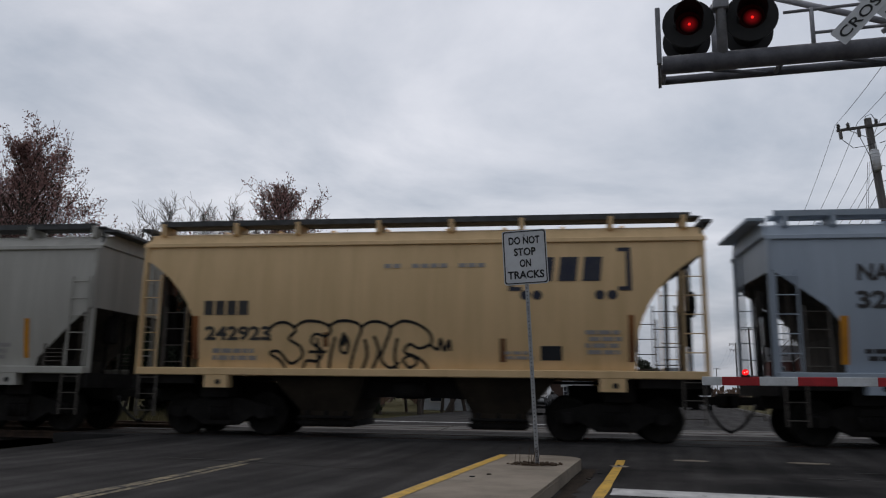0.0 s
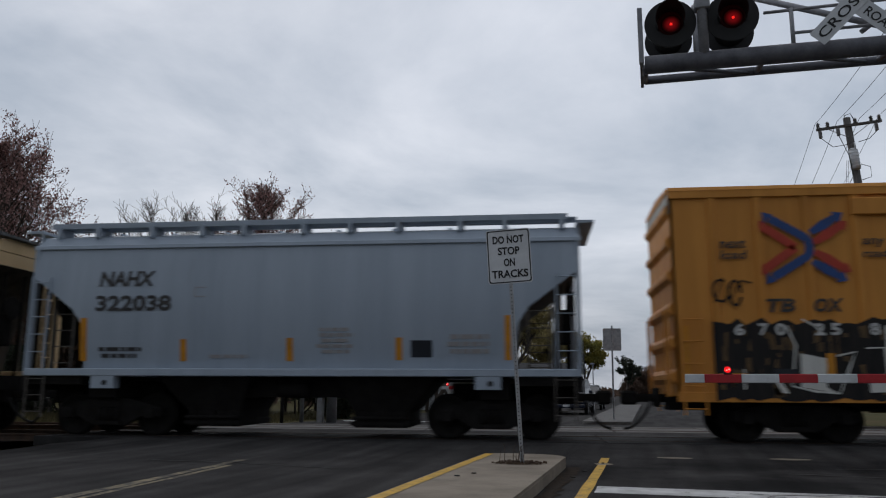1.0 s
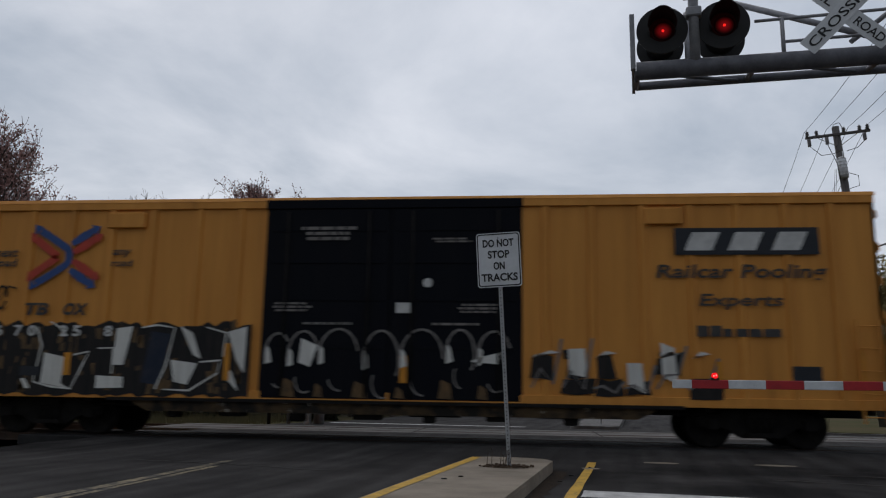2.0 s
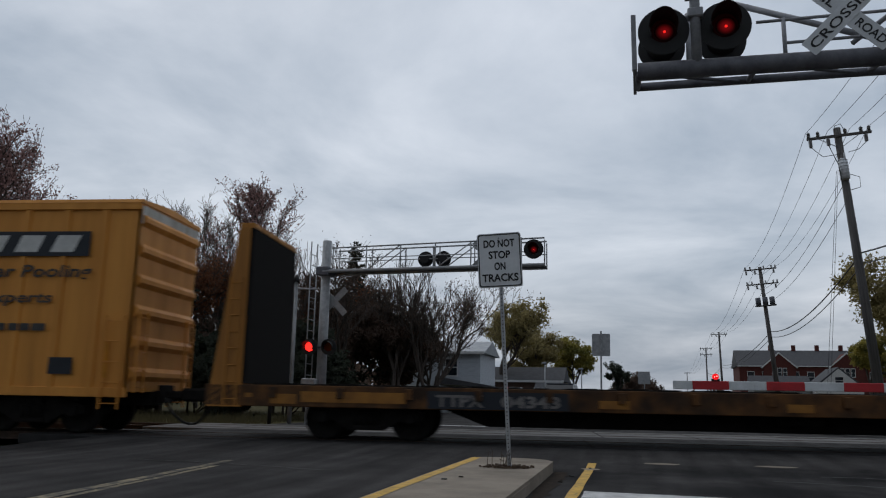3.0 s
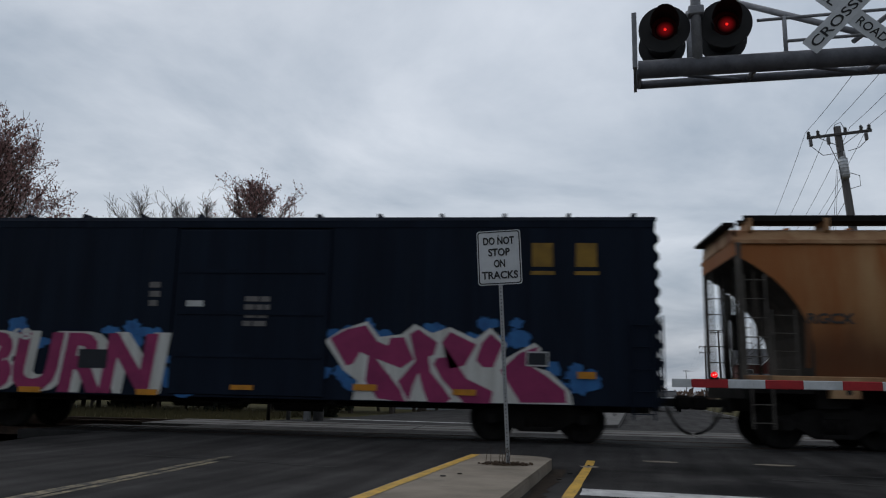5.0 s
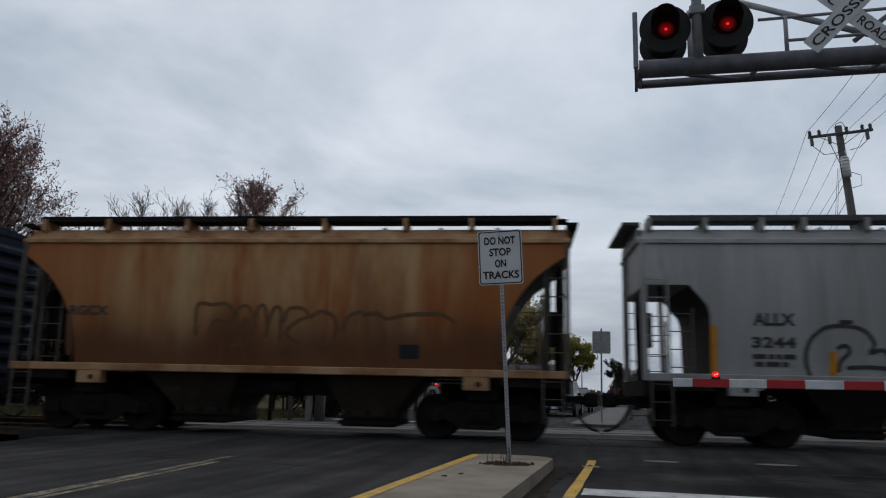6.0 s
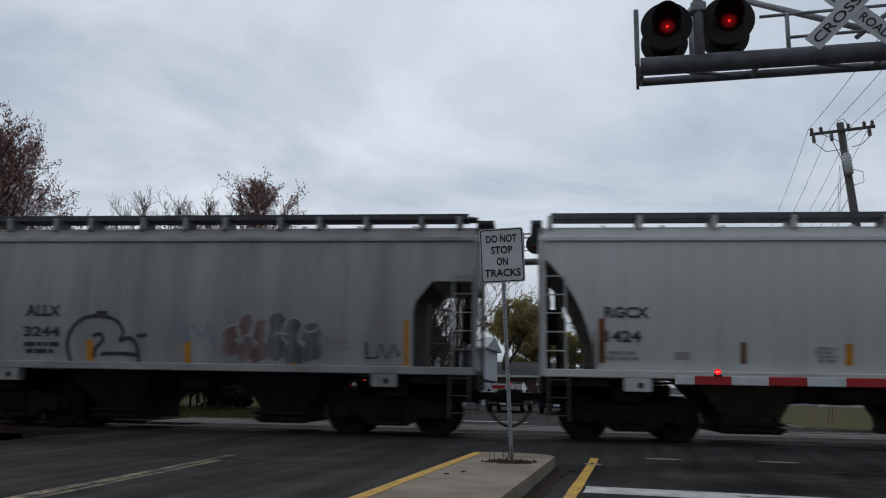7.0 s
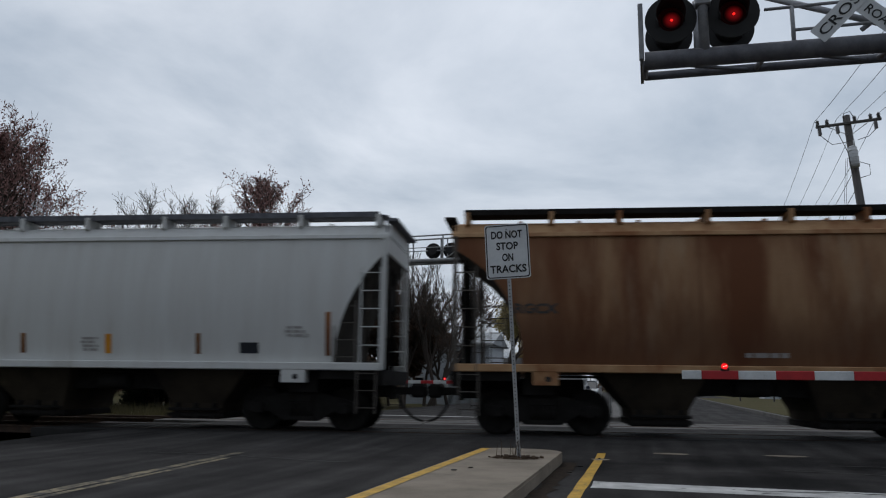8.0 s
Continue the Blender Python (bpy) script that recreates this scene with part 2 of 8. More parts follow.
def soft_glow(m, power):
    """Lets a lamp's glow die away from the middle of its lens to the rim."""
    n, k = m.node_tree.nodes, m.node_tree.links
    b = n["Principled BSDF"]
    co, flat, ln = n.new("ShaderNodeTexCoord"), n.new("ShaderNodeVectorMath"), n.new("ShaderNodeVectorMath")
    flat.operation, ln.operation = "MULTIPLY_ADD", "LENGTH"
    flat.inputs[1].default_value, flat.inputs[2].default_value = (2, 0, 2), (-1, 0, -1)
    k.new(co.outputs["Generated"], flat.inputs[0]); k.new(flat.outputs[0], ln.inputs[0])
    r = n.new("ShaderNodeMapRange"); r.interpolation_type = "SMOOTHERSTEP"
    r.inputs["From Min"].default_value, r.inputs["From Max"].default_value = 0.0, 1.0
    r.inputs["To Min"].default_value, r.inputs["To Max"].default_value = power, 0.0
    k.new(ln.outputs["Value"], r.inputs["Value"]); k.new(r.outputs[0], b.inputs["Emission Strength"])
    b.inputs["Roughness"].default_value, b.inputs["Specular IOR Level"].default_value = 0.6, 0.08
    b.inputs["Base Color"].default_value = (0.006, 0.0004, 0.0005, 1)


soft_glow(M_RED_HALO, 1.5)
M_ORANGE = mat("orange_reflector", (0.66, 0.27, 0.02), (0.45, 0.19, 0.02), 0.45, scale=4, fine=0.1)
M_LABEL = mat("black_label", (0.018, 0.022, 0.03), None, 0.5)
M_WHITEPAINT = mat("stencil_white", (0.62, 0.62, 0.60), (0.45, 0.45, 0.44), 0.6, scale=4)
M_STENCIL = mat("stencil_dark", (0.035, 0.033, 0.035), (0.07, 0.066, 0.06), 0.6, scale=6)
M_STENCILBLUE = mat("stencil_navy", (0.022, 0.026, 0.05), (0.045, 0.045, 0.055), 0.6, scale=6)
M_SOFTMARK = mat("stencil_worn_thin", (0.29, 0.275, 0.27), (0.36, 0.345, 0.33), 0.7, scale=9)
M_FAINT = mat("stencil_faded", (0.21, 0.195, 0.185), None, 0.7)
M_BEIGE = mat("beige_paint", (0.76, 0.53, 0.285), (0.62, 0.43, 0.22), 0.55, scale=0.9, stretch=STREAK, lo=0.40, hi=0.75, fine=0.06, spots=(0.30, 0.19, 0.09), sscale=0.8, slo=0.63, shi=0.9)
M_BLUEGREY = mat("bluegrey_paint", (0.37, 0.43, 0.50), (0.31, 0.365, 0.43), 0.5, scale=0.8, stretch=STREAK, fine=0.05, spots=(0.18, 0.20, 0.22), sscale=0.7, slo=0.62, shi=0.9)
M_LIGHTGREY = mat("light_grey_paint", (0.60, 0.61, 0.60), (0.535, 0.53, 0.515), 0.55, scale=0.9, stretch=STREAK, fine=0.06, spots=(0.34, 0.31, 0.26), sscale=0.9, slo=0.60, shi=0.9)
M_MIDGREY = mat("grey_paint", (0.39, 0.39, 0.385), (0.265, 0.258, 0.25), 0.6, scale=0.55, stretch=STREAK, lo=0.38, hi=0.66, fine=0.08, spots=(0.17, 0.155, 0.15), sscale=0.42, slo=0.57, shi=0.74)
M_OLDTRIM = mat("dull_grey_trim", (0.36, 0.36, 0.355), (0.21, 0.205, 0.20), 0.6, scale=1.5, stretch=(0.6, 0.6, 1), fine=0.08)
M_OLDGREY = mat("warm_grey_paint", (0.46, 0.45, 0.41), (0.35, 0.335, 0.30), 0.6, scale=0.9, stretch=STREAK, fine=0.06)


def rusted(name, pale, rust, deep, low, amount):
    """Old paint going to rust: vertical runs, rust spreading from the ends and the foot of the side, deep brown patches."""
    m = mat(name, pale, rust, 0.75, scale=0.75, stretch=(1.1, 1.1, 0.20), lo=0.40, hi=0.60, fine=0.14, spots=deep, sscale=0.7, slo=0.54, shi=0.80, bump=0.15, bscale=30)
    n, k = m.node_tree.nodes, m.node_tree.links
    base = n["Principled BSDF"].inputs["Base Color"]
    paint = base.links[0].from_socket
    co, sep = n.new("ShaderNodeTexCoord"), n.new("ShaderNodeSeparateXYZ")
    k.new(co.outputs["Object"], sep.inputs[0])
    ragged = n.new("ShaderNodeTexNoise")
    ragged.inputs["Scale"].default_value, ragged.inputs["Detail"].default_value = 0.9, 7
    squash = n.new("ShaderNodeVectorMath"); squash.operation = "MULTIPLY"
    squash.inputs[1].default_value = (1.3, 1.3, 0.5)
    k.new(co.outputs["Object"], squash.inputs[0]); k.new(squash.outputs[0], ragged.inputs["Vector"])
    def spread(socket, lo, hi, wide):
        noisy = n.new("ShaderNodeMath"); noisy.operation = "MULTIPLY_ADD"
        noisy.inputs[1].default_value = wide
        k.new(ragged.outputs["Fac"], noisy.inputs[0]); k.new(socket, noisy.inputs[2])
        r = n.new("ShaderNodeMapRange"); r.interpolation_type = "SMOOTHSTEP"
        r.inputs["From Min"].default_value, r.inputs["From Max"].default_value = lo + wide / 2, hi + wide / 2
        r.inputs["To Max"].default_value = amount
        k.new(noisy.outputs[0], r.inputs["Value"])
        return r.outputs[0]
    away = n.new("ShaderNodeMath"); away.operation = "ABSOLUTE"
    k.new(sep.outputs["X"], away.inputs[0])
    down = n.new("ShaderNodeMath"); down.operation = "MULTIPLY"; down.inputs[1].default_value = -1.0
    k.new(sep.outputs["Z"], down.inputs[0])
    last = paint
    for fac, col in ((spread(away.outputs[0], 2.2, 5.6, 3.0), rust), (spread(down.outputs[0], -2.9, -1.7, 1.2), low)):
        x = n.new("ShaderNodeMix"); x.data_type = "RGBA"
        x.inputs["B"].default_value = (*col, 1)
        k.new(fac, x.inputs["Factor"]); k.new(last, x.inputs["A"])
        last = x.outputs["Result"]
    k.new(last, base)
    return m


M_RUSTY = rusted("rusted_tan_paint", (0.47, 0.290, 0.135), (0.30, 0.098, 0.024), (0.115, 0.044, 0.018), (0.115, 0.043, 0.018), 0.88)
# worn tan for roof, eave and sill, paler to carry their skylight highlight
M_TANTRIM = mat("lit_worn_tan_paint", (0.44, 0.27, 0.14), (0.24, 0.10, 0.04), 0.7, scale=1.2, lo=0.4, hi=0.65, fine=0.15)
M_RUSTY2 = rusted("heavily_rusted_paint", (0.31, 0.18, 0.095), (0.135, 0.048, 0.018), (0.36, 0.27, 0.18), (0.085, 0.032, 0.014), 0.7)
M_YELLOWCAR = mat("yellow_car_paint", (0.67, 0.288, 0.052), (0.51, 0.205, 0.033), 0.55, scale=0.9, stretch=STREAK, fine=0.06, spots=(0.25, 0.12, 0.03), sscale=0.9, slo=0.60, shi=0.9)
M_FLATCAR = mat("worn_yellow_sill", (0.135, 0.056, 0.014), (0.032, 0.017, 0.009), 0.8, scale=1.4, fine=0.2, lo=0.38, hi=0.62, spots=(0.05, 0.028, 0.014), sscale=1.5, slo=0.5, shi=0.7)
# grimy bulkhead yellow, toned down for the shade on its outer side
M_BULKHEAD = mat("shaded_grimy_yellow_paint", (0.47, 0.20, 0.036), (0.27, 0.115, 0.026), 0.7, scale=0.9, stretch=STREAK, lo=0.40, hi=0.66, fine=0.12, spots=(0.085, 0.046, 0.022), sscale=1.2, slo=0.54, shi=0.75)
# darker, rustier copy for ribs and posts: the recess shade is in the colour
M_BULKDARK = mat("shaded_rusted_yellow_paint", (0.27, 0.115, 0.028), (0.085, 0.042, 0.018), 0.8, scale=1.2, stretch=STREAK, lo=0.40, hi=0.62, fine=0.15, spec=0.15)
M_OLDREFLECT = mat("dull_orange_reflector", (0.34, 0.145, 0.022), (0.20, 0.085, 0.018), 0.6, scale=3, fine=0.15)
M_OLDSILL = mat("painted_over_sill", (0.075, 0.050, 0.026), (0.018, 0.016, 0.014), 0.8, scale=2.6, lo=0.42, hi=0.58, fine=0.2, spots=(0.28, 0.26, 0.22), sscale=2.2, slo=0.60, shi=0.64, spec=0.15)
M_POCKET = mat("brown_overspray", (0.145, 0.085, 0.034), (0.06, 0.04, 0.022), 0.7, scale=4, fine=0.2)
M_NAVY = mat("navy_paint", (0.009, 0.0155, 0.030), (0.0055, 0.009, 0.018), 0.6, spec=0.11, scale=0.9, stretch=STREAK, fine=0.1, spots=(0.02, 0.026, 0.038), sscale=0.8, slo=0.58, shi=0.9)
M_DOORBLACK = mat("black_door_paint", (0.0055, 0.0068, 0.0105), (0.009, 0.0095, 0.012), 0.6, spec=0.06, scale=0.9, stretch=STREAK, fine=0.1)
M_ROOFWHITE = mat("weathered_white", (0.55, 0.54, 0.50), (0.30, 0.27, 0.22), 0.7, scale=2, stretch=STREAK)
M_BOARD = mat("blackened_boards", (0.009, 0.0085, 0.008), (0.016, 0.0135, 0.012), 0.9, spec=0.08, scale=2.5, stretch=(1, 6, 1))
M_WALKWAY = mat("walkway_grating", (0.10, 0.105, 0.11), (0.06, 0.06, 0.06), 0.7, 0.2, scale=6)
M_SPRAYBLACK = mat("spray_black", (0.013, 0.013, 0.014), (0.030, 0.026, 0.024), 0.7, scale=5, stretch=STREAK, spec=0.2)
M_SPRAYNAVY = mat("spray_navy", (0.018, 0.026, 0.045), (0.03, 0.035, 0.05), 0.7, scale=5, spec=0.2)
M_SPRAYWHITE = mat("spray_white", (0.70, 0.70, 0.66), (0.50, 0.49, 0.45), 0.6, scale=3, stretch=STREAK)
M_SPRAYPINK = mat("spray_magenta", (0.34, 0.035, 0.13), (0.24, 0.025, 0.10), 0.55, scale=2)
M_SPRAYBLUE = mat("spray_blue", (0.035, 0.17, 0.42), (0.02, 0.09, 0.25), 0.55, scale=2.5)
M_SPRAYFAINT = mat("spray_faded_dark", (0.105, 0.056, 0.030), (0.17, 0.085, 0.036), 0.7, scale=3)
M_LOGORED = mat("logo_red", (0.52, 0.055, 0.03), (0.38, 0.05, 0.03), 0.55, scale=3)
M_LOGOBLUE = mat("logo_blue", (0.03, 0.08, 0.26), (0.03, 0.065, 0.18), 0.55, scale=3)
M_LOGOYELLOW = mat("logo_yellow", (0.33, 0.19, 0.025), (0.20, 0.115, 0.02), 0.55, scale=3)


# ---- building helpers ----
def part(name, bm, material, parent=None, label="", smooth=False):
    """Links a bmesh as one mesh object, under a thing or part if one is given."""
    me = bpy.data.meshes.new(name)
    bmesh.ops.recalc_face_normals(bm, faces=bm.faces)
    bm.to_mesh(me)
    bm.free()
    if smooth:
        me.shade_smooth()
    for m in material if isinstance(material, (list, tuple)) else [material]:
        me.materials.append(m)
    ob = new(name, me)
    ob.parent = parent
    if label:
        tagged(ob, label)
    return ob


def thing(name, label, category, m=None, group="", kind=""):
    ob = new(name)
    ob.empty_display_size = 0.2
    if m is not None:
        ob.matrix_world = m
    return tagged(ob, label, category, group, kind)


def box(bm, x0, x1, y0, y1, z0, z1, bev=0.0, idx=0):
    g = bmesh.ops.create_cube(bm, size=1.0, matrix=Matrix.LocRotScale(((x0 + x1) / 2, (y0 + y1) / 2, (z0 + z1) / 2), None, (abs(x1 - x0), abs(y1 - y0), abs(z1 - z0))))
    vs = g["verts"]
    if bev:
        es = list({e for v in vs for e in v.link_edges})
        bmesh.ops.bevel(bm, geom=es, offset=bev, segments=1, affect="EDGES")
    if idx:
        for f in {f for v in vs if v.is_valid for f in v.link_faces}:
            f.material_index = idx
    return bm


def tube(bm, p, q, r, r2=None, seg=8, idx=0):
    p, q = Vector(p), Vector(q)
    d = q - p
    m = Matrix.Translation((p + q) / 2) @ d.to_track_quat("Z", "Y").to_matrix().to_4x4()
    g = bmesh.ops.create_cone(bm, cap_ends=True, segments=seg, radius1=r, radius2=r if r2 is None else r2, depth=d.length, matrix=m)
    for v in g["verts"]:
        for f in v.link_faces:
            f.smooth = len(f.verts) == 4
            if idx:
                f.material_index = idx
    return bm


def prism(bm, pts, axis, a, b, idx=0):
    """A polygon drawn in the plane across an axis ('x': (y, z); 'y': (x, z); 'z': (x, y)), drawn out from a to b."""
    def at(p, s):
        return {"x": (s, p[0], p[1]), "y": (p[0], s, p[1]), "z": (p[0], p[1], s)}[axis]
    lo = [bm.verts.new(at(p, a)) for p in pts]
    hi = [bm.verts.new(at(p, b)) for p in pts]
    n = len(pts)
    fs = [bm.faces.new(lo[::-1]), bm.faces.new(hi)]
    fs += [bm.faces.new((lo[i], lo[(i + 1) % n], hi[(i + 1) % n], hi[i])) for i in range(n)]
    for f in fs:
        f.material_index = idx
    return bm


def pieces(name, bm, material, parent=None, label="", kind=""):
    """Links each separate island of a bmesh as a part of its own."""
    seen, groups = set(), []
    bm.faces.index_update()
    for f in bm.faces:
        if f.index in seen:
            continue
        stack, isle = [f], []
        seen.add(f.index)
        while stack:
            g = stack.pop()
            isle.append(g)
            for v in g.verts:
                for h in v.link_faces:
                    if h.index not in seen:
                        seen.add(h.index)
                        stack.append(h)
        groups.append(isle)
    obs = []
    for isle in groups:
        vs = list({v for f in isle for v in f.verts})
        at = {v: i for i, v in enumerate(vs)}
        one = bmesh.new()
        nv = [one.verts.new(v.co) for v in vs]
        for f in isle:
            nf = one.faces.new([nv[at[v]] for v in f.verts])
            nf.smooth, nf.material_index = f.smooth, f.material_index
        obs.append(part(name, one, material, parent, label))
    bm.free()
    return obs


def swept(pts, r, seg=5):
    """One unbroken tube through a row of points."""
    bm = fresh()
    rings = []
    pts = [Vector(p) for p in pts]
    for i, p in enumerate(pts):
        d = pts[min(i + 1, len(pts) - 1)] - pts[max(i - 1, 0)]
        a = d.cross(Vector((0.31, 0.17, 0.93))).normalized()
        b = d.cross(a).normalized()
        rings.append([bm.verts.new(p + a * (r * math.cos(k / seg * math.tau)) + b * (r * math.sin(k / seg * math.tau))) for k in range(seg)])
    for x, y in zip(rings, rings[1:]):
        for k in range(seg):
            f = bm.faces.new((x[k], x[(k + 1) % seg], y[(k + 1) % seg], y[k]))
            f.smooth = True
    bm.faces.new(rings[0][::-1])
    bm.faces.new(rings[-1])
    return bm


def fresh():
    return bmesh.new()


def one_box(name, material, parent, *dims, bev=0.0, label=""):
    return part(name, box(fresh(), *dims, bev=bev), material, parent, label)


def lettering(body, x0, x1, z0, z1, y, material, parent, name="lettering", label="", grow=0.0, slant=0.0):
    """Words in the built-in font, standing in a plane that faces -y, fitted to a rectangle."""
    cu = bpy.data.curves.new("words", "FONT")
    cu.body, cu.extrude, cu.offset, cu.shear, cu.resolution_u = body, 0.01, grow, slant, 3
    tmp = bpy.data.objects.new("words", cu)
    scene.collection.objects.link(tmp)
    bpy.context.view_layer.update()
    me = bpy.data.meshes.new_from_object(tmp.evaluated_get(bpy.context.evaluated_depsgraph_get()))
    bpy.data.objects.remove(tmp)
    bpy.data.curves.remove(cu)
    xs, ys = [v.co.x for v in me.vertices], [v.co.y for v in me.vertices]
    ax, bx, az, bz = min(xs), max(xs), min(ys), max(ys)
    for v in me.vertices:
        v.co = ((v.co.x - ax) / (bx - ax) * (x1 - x0) + x0, y - (v.co.z + 0.01) * 0.15, (v.co.y - az) / (bz - az) * (z1 - z0) + z0)
    me.materials.clear()
    me.materials.append(material)
    if name in ("owner_mark", "car_number", "legend"):
        bm = fresh()
        bm.from_mesh(me)
        bpy.data.meshes.remove(me)
        return pieces(name, bm, material, parent, label)
    ob = new(name, me)
    ob.parent = parent
    if label:
        tagged(ob, label)
    return ob


def bars(rects, y, material, parent, name="stencil_bar", deep=0.003):
    """Plain bars that stand for writing too small to read: one mesh a block of writing."""
    bm = fresh()
    for x0, x1, z0, z1 in rects:
        box(bm, x0, x1, y - deep, y, z0, z1)
    return pieces(name, bm, material, parent)


def text_block(x0, x1, z0, z1, rows, y, material, parent, rng):
    """Rows of short bars, broken up like words."""
    rects, h = [], (z1 - z0) / (rows * 1.6)
    for i in range(rows):
        z = z1 - i * (z1 - z0) / rows
        x = x0 + rng.uniform(0, 0.15) * (x1 - x0)
        end = x1 - rng.uniform(0, 0.2) * (x1 - x0)
        while x < end - 0.02:
            w = min(rng.uniform(0.08, 0.3), end - x)
            rects.append((x, x + w, z - h, z))
            x += w + 0.04
    return bars(rects, y, material, parent)


def ribbon(bm, pts, w, y, deep=0.003, vary=0.5):
    """A flat stroke of paint in a plane that faces -y, through points (x, z)."""
    n = len(pts)
    lo, hi = [], []
    for i, (x, z) in enumerate(pts):
        a, b = pts[max(i - 1, 0)], pts[min(i + 1, n - 1)]
        d = Vector((b[0] - a[0], b[1] - a[1])).normalized()
        ww = w * (1 - vary / 2 + vary * abs(math.sin(i * 1.7)))
        lo.append(bm.verts.new((x - d.y * ww / 2, y, z + d.x * ww / 2)))
        hi.append(bm.verts.new((x + d.y * ww / 2, y, z - d.x * ww / 2)))
    for i in range(n - 1):
        bm.faces.new((lo[i], lo[i + 1], hi[i + 1], hi[i]))


def curve_through(pts, n=5):
    """A smooth run of points through a few given ones."""
    out = []
    for i in range(len(pts) - 1):
        p0, p1, p2, p3 = (Vector(pts[max(i - 1, 0)]), Vector(pts[i]), Vector(pts[i + 1]), Vector(pts[min(i + 2, len(pts) - 1)]))
        for k in range(n):
            t = k / n
            q = 0.5 * (2 * p1 + (p2 - p0) * t + (2 * p0 - 5 * p1 + 4 * p2 - p3) * t ** 2 + (3 * p1 - p0 - 3 * p2 + p3) * t ** 3)
            out.append((q.x, q.y))
    return out + [tuple(pts[-1])]


def arc(cx, cz, rx, rz, a0, a1, n=12):
    return [(cx + rx * math.cos(radians(a0 + (a1 - a0) * i / n)), cz + rz * math.sin(radians(a0 + (a1 - a0) * i / n))) for i in range(n + 1)]


def blob(bm, cx, cz, rx, rz, y, rng, n=14, deep=0.003):
    pts = []
    for i in range(n):
        a = i / n * math.tau
        s = rng.uniform(0.6, 1.15)
        pts.append((cx + rx * s * math.cos(a), cz + rz * s * math.sin(a)))
    prism(bm, pts, "y", y, y - deep)


# ---- the setting: ground, road, tracks ----
def road_z(y):
    """The road climbs a little onto the crossing and falls again behind it."""
    if y < 15.4:
        return -0.09 + 0.08 * max(0.0, min(1.0, (y - 11.5) / 3.9)) ** 1.5
    return -0.01 - 0.10 * max(0.0, min(1.0, (y - 23.6) / 7.0))


def road_xy(u, v):
    c, s = math.cos(ROAD), math.sin(ROAD)
    return u * c + v * s, -u * s + v * c


def strip(name, u0, u1, v0, v1, material, lift=0.004, nu=1, step=0.5, parent=None, wave=0.0, bend=0.0, label="", kind="", seed=1):
    """A sheet that lies on the road, between two offsets and two distances along it."""
    rng = random.Random(seed)
    bm = fresh()
    nv = max(1, int((v1 - v0) / step))
    rows = []
    for j in range(nv + 1):
        v = v0 + (v1 - v0) * j / nv
        row = []
        for i in range(nu + 1):
            u = u0 + (u1 - u0) * i / nu + bend * ((v - v0) / (v1 - v0)) ** 2 + (rng.uniform(-wave, wave) if i in (0, nu) else 0)
            x, y = road_xy(u, v)
            row.append(bm.verts.new((x, y, road_z(y) + lift)))
        rows.append(row)
    for a, b in zip(rows, rows[1:]):
        for i in range(nu):
            bm.faces.new((a[i], a[i + 1], b[i + 1], b[i]))
    ob = part(name, bm, material, parent, label)
    if kind:
        tagged(ob, kind=kind)
    return ob


def make_ground():
    bm = fresh()
    n, size = 60, 1800.0
    vs = []
    for j in range(n + 1):
        row = []
        for i in range(n + 1):
            a, b = i / n * 2 - 1, j / n * 2 - 1
            x, y = size * a * abs(a) ** 1.6, size * b * abs(b) ** 1.6
            d = math.hypot(x, y)
            z = -0.33 + (0.12 * noise.noise((x * 0.08, y * 0.08, 0)) if 30 < d < 400 else 0) - (0.1 if abs(y - 19.5) < 6 else 0)
            row.append(bm.verts.new((x, y, z)))
        vs.append(row)
    for j in range(n):
        for i in range(n):
            bm.faces.new((vs[j][i], vs[j][i + 1], vs[j + 1][i + 1], vs[j + 1][i]))
    tagged(part("ground", bm, M_GRASS, smooth=True), "dull autumn grass and bare earth", "ground", kind="structure")


